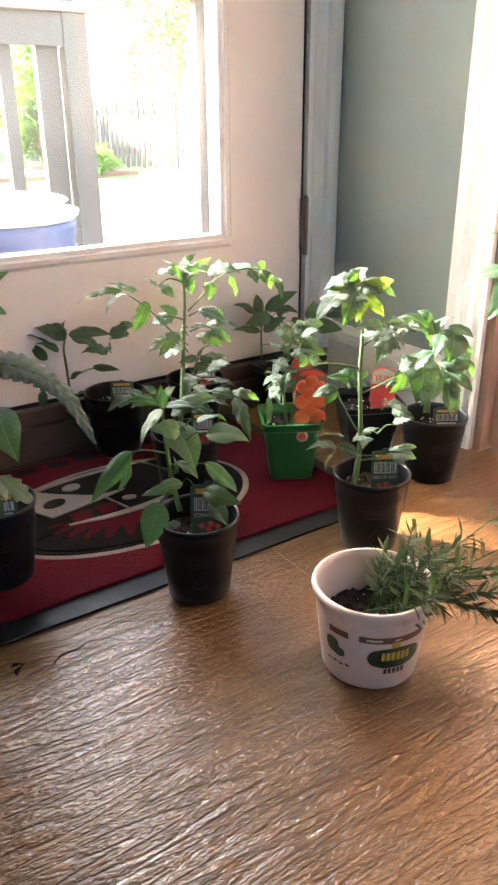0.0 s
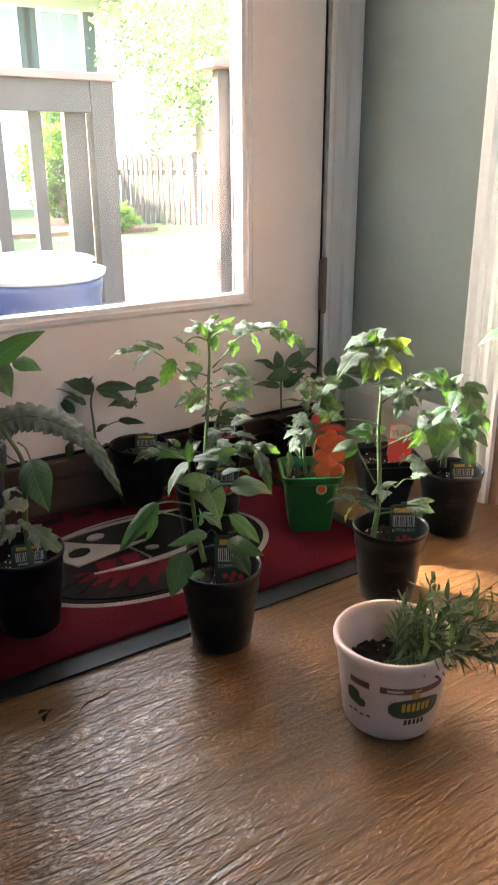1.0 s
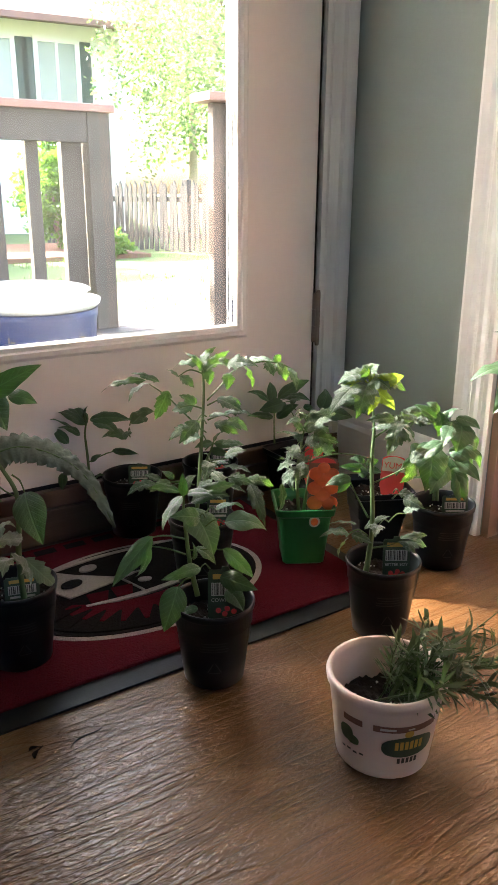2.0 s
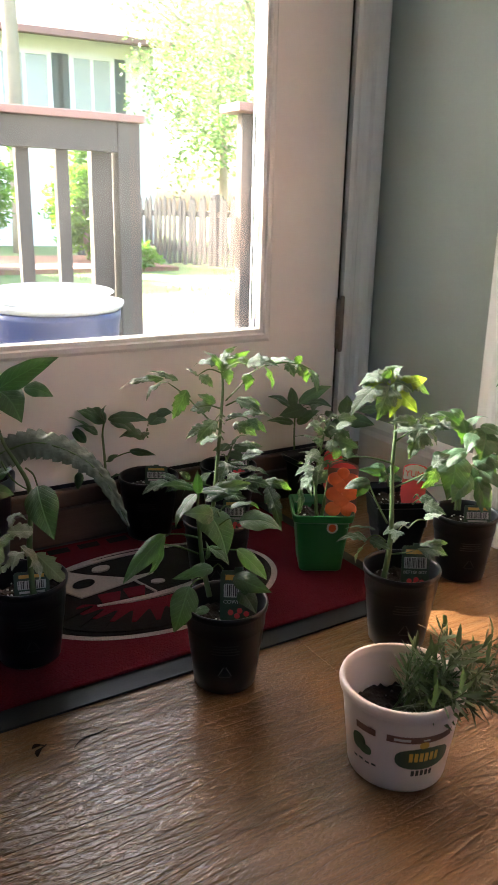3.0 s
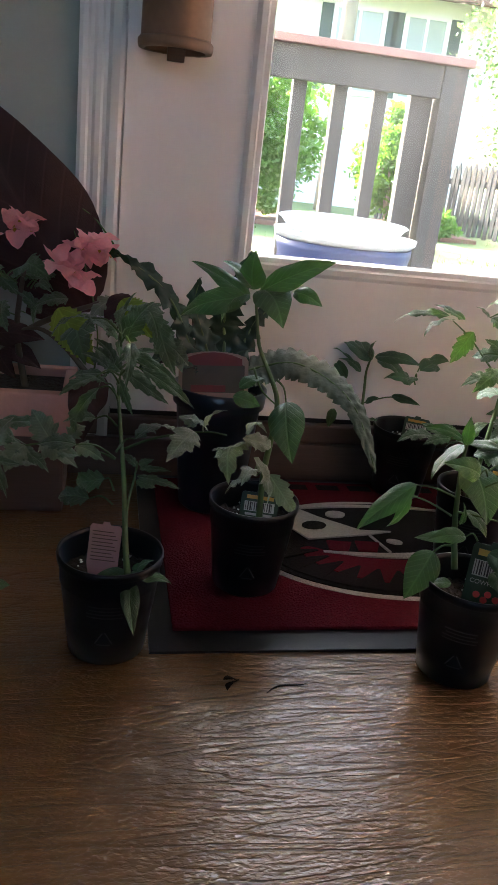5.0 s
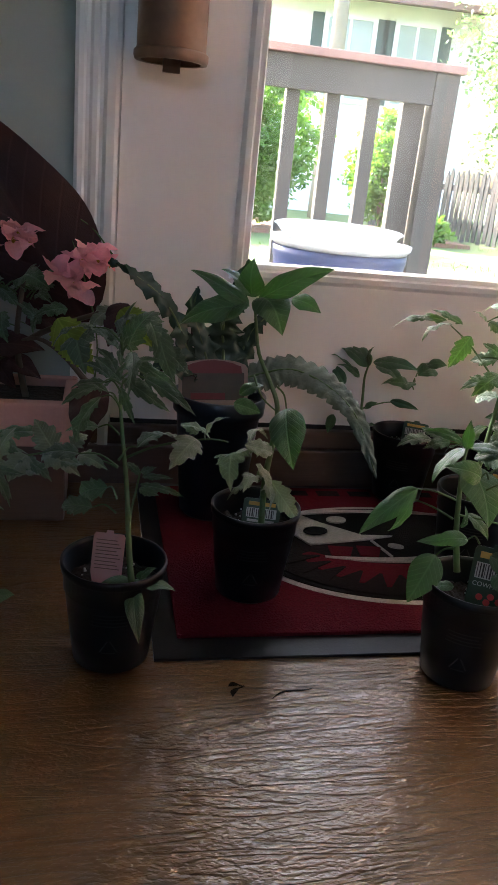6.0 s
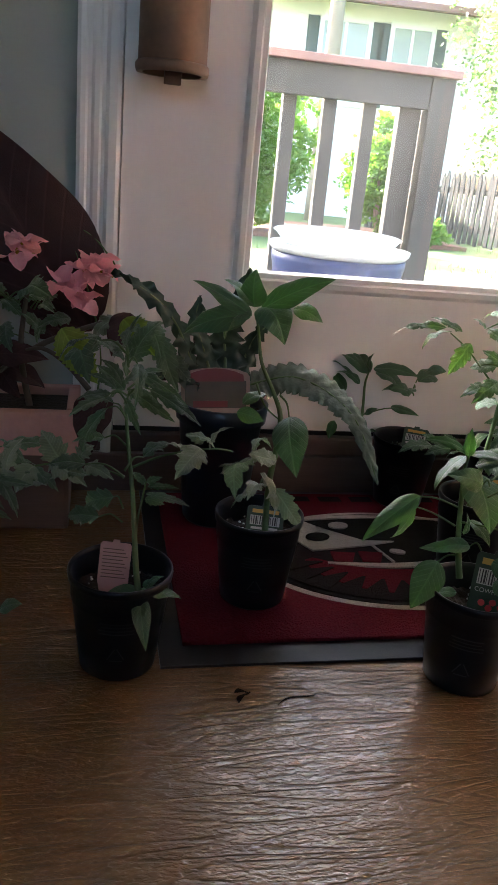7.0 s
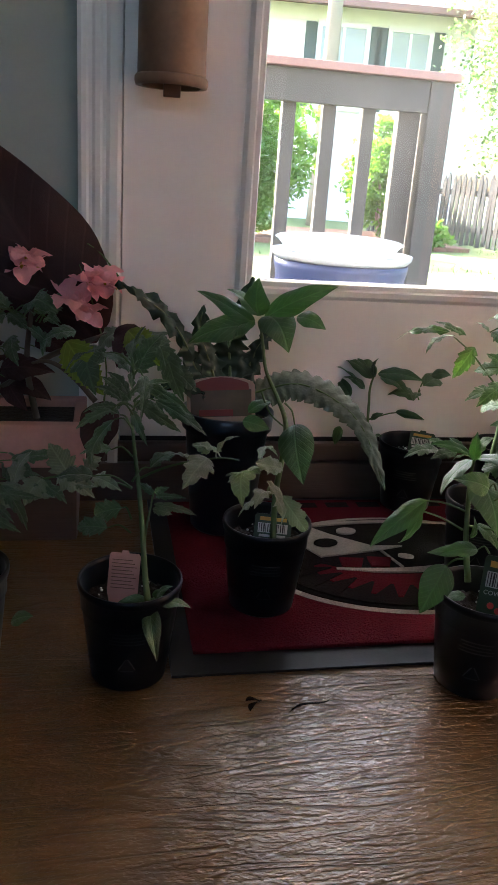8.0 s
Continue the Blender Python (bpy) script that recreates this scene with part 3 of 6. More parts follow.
emblem("emblem_lip", curve_strip(lambda t: (EX - 0.100 + 0.245 * t, EY - 0.024 + 0.026 * t - 0.020 * math.sin(math.pi * t)), lambda t: 0.0022 + 0.0035 * math.sin(math.pi * t)), 3, M_PILE_WHITE)
emblem("emblem_brow", curve_strip(lambda t: (EX - 0.125 + 0.26 * t, EY + 0.105 + 0.012 * math.sin(math.pi * t)), lambda t: 0.004 * (1 - t) + 0.001), 3, M_PILE_WHITE)
emblem("emblem_face", [(EX - 0.128, EY + 0.094), (EX - 0.104, EY + 0.100), (EX - 0.080, EY + 0.076), (EX - 0.030, EY + 0.038), (EX + 0.015, EY + 0.036), (EX - 0.030, EY + 0.024),
                       (EX - 0.078, EY + 0.016), (EX - 0.112, EY + 0.010), (EX - 0.128, EY + 0.040)], 3, M_PILE_WHITE, "grey-white patch")
emblem("emblem_nostril", oval(0.018, 0.012, 20, 0.2, -0.095, 0.048), 4, M_PILE_BLACK)
emblem("emblem_eye", oval(0.015, 0.010, 20, 0.1, -0.053, 0.087), 3, M_PILE_WHITE)
emblem("emblem_mark", oval(0.011, 0.006, 20, -0.3, 0.009, 0.006), 3, M_PILE_WHITE)
emblem("emblem_line", curve_strip(lambda t: (EX - 0.021 + 0.014 * t, EY + 0.024 - 0.048 * t), lambda t: 0.0014, 8), 3, M_PILE_WHITE)
for x in (-0.088, -0.048):
    emblem("emblem_cheek", [(EX + x, EY + 0.006), (EX + x + 0.034, EY + 0.002), (EX + x + 0.022, EY - 0.024), (EX + x - 0.002, EY - 0.020)], 3, M_PILE)
for i in range(4):
    emblem("emblem_bar", [(EX + 0.120 + 0.004 * i, EY - 0.010 + 0.02 * i), (EX + 0.165, EY - 0.015 + 0.022 * i), (EX + 0.167, EY - 0.006 + 0.022 * i), (EX + 0.117, EY - 0.002 + 0.02 * i)], 2, M_PILE)
# dark lettering band along the back edge, worn to plain bars
for i in range(9):
    x = -0.79 + 0.052 * i
    emblem("lettering_bar", [(x, -0.078), (x + 0.036, -0.078), (x + 0.036, -0.060), (x, -0.060)], 0, M_PILE_BLACK)


# ---- pots ----
def soil_bm(r, z, seed):
    bm = bmesh.new()
    bmesh.ops.create_grid(bm, x_segments=26, y_segments=26, size=r)
    for v in bm.verts:
        q = v.co.xy
        m = max(abs(q.x), abs(q.y)) / max(q.length, 1e-6)
        v.co.x *= m
        v.co.y *= m
        v.co.z = z + 0.006 * noise.noise(Vector((q.x * 60, q.y * 60, seed))) + 0.004 * noise.noise(Vector((q.x * 190, q.y * 190, seed)))
    return bm


def crumbs_bm(r, z, seed, n, size):
    rnd = random.Random(seed)
    bm = bmesh.new()
    for _ in range(n):
        a, q = rnd.uniform(0, 6.3), r * math.sqrt(rnd.random())
        t = bmesh.new()
        bmesh.ops.create_icosphere(t, subdivisions=1, radius=size * rnd.uniform(0.5, 1.2))
        for v in t.verts:
            v.co = v.co * rnd.uniform(0.7, 1.2) + Vector((q * math.cos(a), q * math.sin(a), z + 0.003))
        t.verts.index_update()
        join(bm, t)
    return bm


def on_pot(r0, r1, h, a0, a1, z0, z1, out=0.0006):
    """A curved patch lying on a round pot's side, between two angles and heights."""
    bm = bmesh.new()
    cols = []
    n = max(2, int(abs(a1 - a0) / 6))
    for i in range(n + 1):
        a = radians(a0 + (a1 - a0) * i / n)
        col = []
        for z in (z0, z1):
            r = r0 + (r1 - r0) * z / h + out
            col.append(bm.verts.new((r * math.cos(a), r * math.sin(a), z)))
        cols.append(col)
    for a, b in zip(cols, cols[1:]):
        bm.faces.new((a[0], b[0], b[1], a[1]))
    return bm


def black_pot(plant, seed, rb=0.038, rt=0.0505, h=0.11, face=-120.0):
    """A round black nursery pot with a stepped rim, faint print, soil and perlite."""
    k = (rt - rb) / h
    prof = [(rb - 0.004, 0.0), (rb, 0.003), (rb + k * 0.3 * h, 0.3 * h), (rb + k * 0.72 * h, 0.72 * h), (rb + k * 0.74 * h + 0.0012, 0.74 * h), (rt - 0.0015, h - 0.010), (rt + 0.0005, h - 0.009), (rt + 0.0015, h - 0.003),
            (rt + 0.001, h), (rt - 0.001, h), (rt - 0.0025, h - 0.004), (rt - 0.005, h - 0.03), (rt - 0.008, h - 0.06)]
    pot = part("pot", lathe(prof, 48), M_POT, plant, "black round plastic nursery pot", True)
    for i, (da, z0, z1, w) in enumerate(((0, 0.060, 0.0615, 22), (0, 0.064, 0.0655, 22), (0, 0.068, 0.0695, 18), (0, 0.072, 0.0735, 20), (0, 0.028, 0.0295, 9))):
        part("print_bar", on_pot(rb, rb + k * h, h, face - w, face + w, z0, z1), M_POT_PRINT, pot)
    for s in (-1, 1):
        t = bmesh.new()
        a = radians(face)
        c = Vector((math.cos(a), math.sin(a), 0))
        u = Vector((-math.sin(a), math.cos(a), 0))
        r = rb + k * 0.035 + 0.0008
        q = [t.verts.new(c * r + u * x + Vector((0, 0, z))) for x, z in ((s * 0.009, 0.031), (s * 0.0075, 0.031), (0, 0.0435), (0, 0.046))]
        t.faces.new(q)
        part("recycling_mark", t, M_POT_PRINT, pot)
    part("label_patch", on_pot(rb, rb + k * h, h, face + 62, face + 95, 0.055, 0.085), M_POT_PRINT, pot)
    part("soil", soil_bm(rt - 0.006, h - 0.027, seed), M_SOIL, plant, "dark crumbly potting soil", True)
    tagged(part("perlite", crumbs_bm(rt - 0.010, h - 0.026, seed, 34, 0.0015), M_PERLITE, plant), kind="stuff")
    return pot


def square_pot(plant, material, seed, wb, wt, h, label, rim=0.010):
    """A square tapered pot with a rounded plan and a flared rim."""
    def ring(w, z, bm):
        out = []
        c = w * 0.22
        for sx, sy, a0 in ((1, 1, 0), (-1, 1, 90), (-1, -1, 180), (1, -1, 270)):
            for k in range(5):
                a = radians(a0 + 22.5 * k)
                out.append(bm.verts.new((sx * (w - c) + c * math.cos(a), sy * (w - c) + c * math.sin(a), z)))
        return out
    bm = bmesh.new()
    prof = [(wb - 0.003, 0.0), (wb, 0.003), (wt - 0.003, h - rim - 0.004), (wt + 0.002, h - rim), (wt + 0.004, h - 0.001), (wt + 0.003, h), (wt, h - 0.001), (wt - 0.004, h - rim), (wt - 0.007, h - 0.05)]
    rings = [ring(w, z, bm) for w, z in prof]
    for a, b in zip(rings, rings[1:]):
        for i in range(len(a)):
            bm.faces.new((a[i], a[(i + 1) % len(a)], b[(i + 1) % len(a)], b[i]))
    bm.faces.new(rings[0][::-1])
    pot = part("pot", bm, material, plant, label, False)
    sb = soil_bm(wt - 0.004, h - 0.018, seed)
    part("soil", sb, M_SOIL, plant, "dark crumbly potting soil", True)
    tagged(part("perlite", crumbs_bm(wt - 0.010, h - 0.018, seed, 20, 0.0015), M_PERLITE, plant), kind="stuff")
    return pot

# ---- leaves and stems ----
def leaf_mesh(name, material, half, n, arch, fold, wave=0.0, twist=0.0, curl=0.0):
    """A leaf of unit length along x and unit width along y; half(t) is its half width, arch its rise over the chord."""
    bm = bmesh.new()
    across = (-1.0, -0.7, -0.35, 0.0, 0.35, 0.7, 1.0)
    rows = []
    for i in range(n + 1):
        t = i / n
        w = max(half(t), 0.002)
        tw = twist * (t - 0.3)
        row = []
        for a in across:
            y = a * w
            z = arch * 4 * t * (1 - t) + fold * abs(y) - curl * y * y + wave * math.sin(t * 17 + a * 2.5) * abs(a) * w
            row.append(bm.verts.new((t, y * math.cos(tw), z + y * math.sin(tw))))
        rows.append(row)
    for p, q in zip(rows, rows[1:]):
        for k in range(len(across) - 1):
            bm.faces.new((p[k], q[k], q[k + 1], p[k + 1]))
    me = bpy.data.meshes.new(name)
    bm.to_mesh(me)
    bm.free()
    me.materials.append(material)
    for f in me.polygons:
        f.use_smooth = True
    return me


def ovate(t):
    return 0.5 * math.sin(math.pi * min(t, 1) ** 0.75) ** 0.85 * (1 - 0.25 * t)


def toothed(t):
    return ovate(t) * (0.80 + 0.32 * (1 - (t * 13) % 1.0))


def lobed(t):
    return ovate(t) * (0.62 + 0.36 * ((t * 4.3 + 0.3) % 1.0) ** 0.8 + 0.10 * ((t * 13.0) % 1.0))


LEAVES = {}
for key, material, half, n in (("p", M_PEPPER, ovate, 22), ("t", M_TOMATO, lobed, 44), ("g", M_GREYLEAF, lobed, 30), ("b", M_DARKLEAF, ovate, 20), ("h", M_TOMATO, lobed, 36), ("y", M_LIME_SUNLIT, toothed, 39)):
    LEAVES[key] = [leaf_mesh("leaf", material, half, n, a, f, w * (0.45 if key == "p" else 1.0), tw, c) for a, f, w, tw, c in
                   ((0.18, 0.35, 0.12, 0.2, 0.9), (0.28, 0.45, 0.14, -0.45, 1.1), (0.34, 0.30, 0.16, 0.5, 0.9), (0.14, 0.50, 0.12, 0.15, 1.3))]
RL = random.Random(12)


def leaf(plant, key, b, t, w, arch=None, face=None):
    """One leaf of the plant from base b to tip t, w wide, in metres from the pot's foot."""
    b, t = Vector(b), Vector(t)
    d = t - b
    x = d.normalized()
    hint = Vector((RL.uniform(-0.6, 0.3), RL.uniform(-0.95, 0.15), RL.uniform(0.35, 0.95)))
    if face:
        hint = Vector(face)
    z = (hint - x * hint.dot(x)).normalized()
    y = z.cross(x)
    k = RL.randrange(4) if arch is None else arch
    o = new("leaf", LEAVES[key][k])
    o.parent = plant
    m = Matrix((x, y, z)).transposed().to_4x4()
    o.matrix_basis = Matrix.Translation(b) @ m @ Matrix.Diagonal((d.length * 1.06, w * (1.22 if key in "tg" else 0.66 if key == "h" else 1.25), d.length * 0.5 + w * 0.5, 1))
    return o


def spline(pts, t):
    """A point of the smooth curve through pts, t from 0 to 1."""
    u = min(max(t, 0.0), 0.99999) * (len(pts) - 1)
    k = int(u)
    u -= k
    a, b, c, d = (pts[min(max(k + i, 0), len(pts) - 1)] for i in (-1, 0, 1, 2))
    return 0.5 * (2 * b + (c - a) * u + (2 * a - 5 * b + 4 * c - d) * u * u + (3 * b - 3 * c + d - a) * u ** 3)


def blade(plant, pts, w, up, material, teeth=14, cut=0.3, pucker=0.0016, curl=0.35, seed=0):
    """A long leaf on a curved midrib: toothed or lobed edges, quilted between its side veins; up is the way that its top faces."""
    pts = [Vector(p) for p in pts]
    n, across = teeth * 6, [k / 5 for k in range(-5, 6)]
    bm = bmesh.new()
    rows = []
    for i in range(n + 1):
        t = i / n
        c, ahead = spline(pts, t), (spline(pts, t + 0.01) - spline(pts, t - 0.01)).normalized()
        side = Vector(up).cross(ahead).normalized()
        top = ahead.cross(side)
        row = []
        for a in across:
            phase = t * teeth + (0.37 if a > 0 else 0.0)
            saw = 1 - phase % 1.0
            full = w * math.sin(math.pi * min(0.04 + 0.96 * t, 1.0) ** 0.72) ** 0.75 * (1 - cut * (1 - saw) * abs(a) ** 2)
            full *= 1 + 0.22 * noise.noise(Vector((t * 6.0, 3.0 if a > 0 else 0.0, seed)))
            quilt = math.sin(2 * math.pi * (t * teeth - 0.8 * abs(a))) * min(abs(a) * 2.5, 1.0) * pucker
            edge = pucker * (1.6 * abs(a) ** 3 * math.sin(t * teeth * 2.3 + a * 2 + seed) + 2.4 * noise.noise(Vector((t * teeth * 1.7, a * 3.1, seed))))
            row.append(bm.verts.new(c + side * a * full + top * (quilt + edge + 0.18 * abs(a) * full - curl * a * a * full)))
        rows.append(row)
    for p, q in zip(rows, rows[1:]):
        for k in range(len(across) - 1):
            bm.faces.new((p[k], q[k], q[k + 1], p[k + 1]))
    leaf_part = part("leaf", bm, material, plant, smooth=True)
    part("midrib", tube([spline(pts, k / 12) - Vector(up).normalized() * 0.0008 for k in range(13)], 0.0026, 0.0007, 6), M_STEM, leaf_part, smooth=True)
    return leaf_part


def stem(plant, pts, r0=0.0032, r1=0.0014, name="stem", material=None):
    return part(name, tube(pts, r0, r1, 8), material or M_STEM, plant, smooth=True)


def petiole(plant, pts, r0=0.0014):
    return part("petiole", tube(pts, r0, r0 * 0.6, 6), M_STEM, plant, smooth=True)


def words(text, size, material, parent, m, label="", name="lettering"):
    """Flat lettering, as a mesh."""
    cu = bpy.data.curves.new("lettering", "FONT")
    cu.body, cu.size, cu.align_x, cu.align_y, cu.extrude = text, size, "CENTER", "CENTER", 0.0001
    tmp = new("lettering_form", cu)
    bpy.context.view_layer.update()
    me = bpy.data.meshes.new_from_object(tmp.evaluated_get(bpy.context.evaluated_depsgraph_get()))
    bpy.data.objects.remove(tmp)
    me.materials.clear()
    me.materials.append(material)
    o = new(name, me)
    o.parent = parent
    o.matrix_basis = m @ pose(0, 0, 0, 90, 0, 0)
    if label:
        tagged(o, label)
    return o


def tag_plate(w, h, arch=0.0):
    pts = [(-w / 2, 0.0), (-w / 4, -0.03), (0, -0.05), (w / 4, -0.03), (w / 2, 0.0), (w / 2, h * 0.93)]
    if arch:
        pts += [(w / 2 * math.cos(a), h * 0.93 + arch * math.sin(a)) for a in (0.4, 0.8, 1.2, 1.57, 1.94, 2.34, 2.74)]
    else:
        pts += [(w * 0.44, h), (w * 0.12, h), (w * 0.10, h * 1.07), (-w * 0.10, h * 1.07), (-w * 0.12, h), (-w * 0.44, h)]
    pts += [(-w / 2, h * 0.93)]
    return extrude_outline(pts, 0.0008)


def bar(x0, x1, z0, z1):
    return box(x0, x1, -0.0006, -0.0001, z0, z1)


def nursery_tag(plant, x, y, z, rz=-28.0, tilt=-12.0, w=0.030, h=0.042, text=""):
    """A green stick-in label with a yellow title bar, a bar code and a dark red picture."""
    t = part("plant_tag", tag_plate(w, h), M_TAG, plant, "green plastic plant tag with bar code")
    t.matrix_basis = pose(x, y, z, tilt, 0, rz)
    part("title_bar", bar(-w * 0.36, w * 0.36, h * 0.80, h * 0.91), M_TAG_YELLOW, t, "yellow title bar")
    part("code_panel", bar(-w * 0.40, w * 0.40, h * 0.44, h * 0.72), M_TAG_WHITE, t, "white bar code panel")
    for i in range(13):
        x0 = -w * 0.37 + w * 0.057 * i
        part("code_bar", box(x0, x0 + w * (0.018 + 0.022 * ((i * 7) % 3) / 2), -0.0010, -0.0007, h * 0.46, h * 0.71), M_PRINT_DARK, t)
    if text:
        words(text, w * 0.15, M_TAG_WHITE, t, pose(0, -0.0004, h * 0.34))
    else:
        part("title_bar", bar(-w * 0.36, w * 0.36, h * 0.31, h * 0.38), M_TAG_WHITE, t)
    for cx, cz in ((-0.2, 0.12), (0.05, 0.16), (0.24, 0.10), (-0.02, 0.05)):
        part("fruit_picture", extrude_outline([(w * cx + 0.0035 * math.cos(i * 0.63), h * cz + 0.0035 * math.sin(i * 0.63)) for i in range(10)], 0.0002), M_TAG_RED, t).location = (0, -0.0005, 0)
    return t


def bush(plant, key, n, axis, r, size, seed, sink=0.5):
    """Fills a plant with n more leaves on short stalks along its axis (a list of points), r out from it."""
    rnd = random.Random(seed)
    pts = [Vector(p) for p in axis]
    for _ in range(n):
        u = rnd.random() * (len(pts) - 1) * 0.9999
        k = int(u)
        q = pts[k].lerp(pts[k + 1], u - k)
        a = rnd.uniform(0, 6.283)
        out = Vector((math.cos(a), math.sin(a), rnd.uniform(-0.1, 0.5))).normalized()
        base = q + out * r * rnd.uniform(0.3, 1.0)
        petiole(plant, [q, q.lerp(base, 0.5) + Vector((0, 0, 0.006)), base], 0.0011)
        tip = base + (out + Vector((rnd.uniform(-0.5, 0.5), rnd.uniform(-0.5, 0.5), -sink * rnd.uniform(0.2, 1.4)))).normalized() * size * rnd.uniform(0.65, 1.15)
        leaf(plant, key, base, tip, (tip - base).length * rnd.uniform(0.42, 0.6))


def round_plant(x, y, z, kind, label, group="plants in black nursery pots", seed=1.0, face=-120.0, h=0.11, rt=0.0505):
    p = thing(kind, x, y, z, label, "plant", group)
    black_pot(p, seed, 0.038, rt, h, face)
    return p


# ---- the plants, one by one ----
cow = round_plant(-0.546, -0.508, 0.0, "potted_pepper_plant", "bushy green pepper plant in black pot on the boards", seed=1.3)
stem(cow, [(-0.024, -0.003, 0.121), (-0.025, 0.013, 0.159), (-0.023, 0.026, 0.198), (-0.021, 0.034, 0.222), (-0.017, 0.038, 0.241)], 0.0034)
leaf(cow, "p", (-0.018, 0.037, 0.237), (-0.018, 0.040, 0.265), 0.011)
leaf(cow, "p", (-0.020, 0.039, 0.237), (-0.051, 0.028, 0.205), 0.025)
leaf(cow, "p", (-0.016, 0.037, 0.239), (0.018, 0.005, 0.233), 0.015)
leaf(cow, "p", (-0.020, 0.040, 0.241), (-0.058, 0.053, 0.248), 0.010)
leaf(cow, "p", (-0.013, 0.037, 0.245), (-0.005, 0.030, 0.263), 0.014)
leaf(cow, "p", (-0.015, 0.030, 0.222), (-0.010, -0.015, 0.180), 0.040)
petiole(cow, [(-0.025, 0.023, 0.187), (-0.044, 0.037, 0.191), (-0.059, 0.046, 0.189)])
leaf(cow, "p", (-0.058, 0.046, 0.190), (-0.109, 0.049, 0.139), 0.021)
petiole(cow, [(-0.028, 0.018, 0.169), (-0.046, 0.033, 0.176), (-0.064, 0.045, 0.179)])
leaf(cow, "p", (-0.063, 0.045, 0.178), (-0.079, 0.053, 0.140), 0.011)
petiole(cow, [(-0.023, 0.017, 0.174), (-0.005, 0.006, 0.175), (0.012, -0.006, 0.175)])
leaf(cow, "p", (-0.017, 0.014, 0.177), (0.002, -0.000, 0.156), 0.019)
leaf(cow, "p", (0.011, -0.005, 0.176), (0.038, -0.028, 0.141), 0.018)
petiole(cow, [(-0.027, 0.007, 0.142), (-0.035, 0.011, 0.139), (-0.043, 0.013, 0.130)])
leaf(cow, "p", (-0.042, 0.013, 0.132), (-0.070, -0.003, 0.090), 0.029)
leaf(cow, "p", (-0.026, 0.010, 0.151), (-0.060, 0.019, 0.144), 0.011)
leaf(cow, "p", (-0.026, -0.007, 0.107), (-0.044, 0.002, 0.100), 0.010)
leaf(cow, "p", (0.007, -0.022, 0.125), (0.020, -0.032, 0.134), 0.006)
leaf(cow, "p", (-0.012, 0.031, 0.230), (0.016, 0.003, 0.243), 0.016)
leaf(cow, "p", (-0.010, 0.031, 0.236), (0.044, 0.024, 0.243), 0.016)
leaf(cow, "p", (-0.021, 0.011, 0.163), (-0.022, 0.012, 0.186), 0.007)
bush(cow, "p", 6, [(0.0, 0.0, 0.12), (-0.01, 0.0, 0.19), (-0.01, 0.0, 0.235)], 0.026, 0.046, 1)
nursery_tag(cow, 0.004, -0.022, 0.094, -32, -12, 0.043, 0.058, "COWHORN")
tall = round_plant(-0.44, -0.296, 0.0085, "potted_tomato_plant", "tall leggy tomato plant in black pot on the doormat", seed=2.3)
stem(tall, [(-0.021, -0.016, 0.093), (-0.002, 0.002, 0.171), (0.013, 0.018, 0.239), (0.025, 0.032, 0.297), (0.028, 0.041, 0.326)], 0.0038)
petiole(tall, [(0.012, 0.019, 0.240), (-0.010, 0.044, 0.270), (-0.024, 0.061, 0.289), (-0.042, 0.079, 0.305)])
leaf(tall, "t", (-0.040, 0.078, 0.306), (-0.075, 0.079, 0.282), 0.020)
leaf(tall, "t", (-0.046, 0.083, 0.310), (-0.096, 0.130, 0.288), 0.013)
leaf(tall, "t", (-0.020, 0.061, 0.296), (-0.039, 0.068, 0.254), 0.023)
leaf(tall, "t", (-0.029, 0.072, 0.308), (-0.058, 0.104, 0.318), 0.012)
leaf(tall, "t", (-0.002, 0.057, 0.316), (0.014, 0.045, 0.300), 0.020)
leaf(tall, "t", (-0.004, 0.058, 0.316), (-0.020, 0.066, 0.326), 0.015)
petiole(tall, [(0.027, 0.039, 0.321), (0.012, 0.051, 0.326), (-0.004, 0.058, 0.316)])
leaf(tall, "t", (0.028, 0.040, 0.324), (0.006, 0.056, 0.351), 0.014)
leaf(tall, "t", (0.029, 0.040, 0.326), (0.066, 0.028, 0.352), 0.016)
leaf(tall, "t", (0.034, 0.038, 0.329), (0.035, 0.032, 0.305), 0.018)
leaf(tall, "t", (0.022, 0.047, 0.332), (-0.004, 0.070, 0.325), 0.020)
leaf(tall, "t", (0.035, 0.040, 0.335), (0.014, 0.063, 0.338), 0.017)
leaf(tall, "t", (0.028, 0.043, 0.331), (0.044, 0.028, 0.360), 0.015)
petiole(tall, [(0.026, 0.025, 0.282), (0.046, 0.020, 0.302), (0.063, 0.016, 0.322), (0.081, 0.008, 0.333)])
leaf(tall, "t", (0.058, 0.019, 0.322), (0.054, 0.014, 0.298), 0.021)
leaf(tall, "t", (0.081, 0.008, 0.333), (0.087, -0.005, 0.300), 0.026)
leaf(tall, "t", (0.079, 0.011, 0.336), (0.118, -0.016, 0.339), 0.017)
petiole(tall, [(0.081, 0.008, 0.333), (0.103, -0.004, 0.338), (0.124, -0.018, 0.337), (0.140, -0.032, 0.329)])
leaf(tall, "t", (0.109, -0.009, 0.337), (0.112, -0.025, 0.320), 0.019)
leaf(tall, "t", (0.124, -0.018, 0.337), (0.129, -0.034, 0.312), 0.022)
leaf(tall, "t", (0.138, -0.030, 0.330), (0.135, -0.053, 0.302), 0.015)
leaf(tall, "t", (0.120, -0.015, 0.339), (0.132, -0.016, 0.347), 0.013)
petiole(tall, [(0.020, 0.025, 0.270), (0.004, 0.037, 0.275), (-0.009, 0.045, 0.272)])
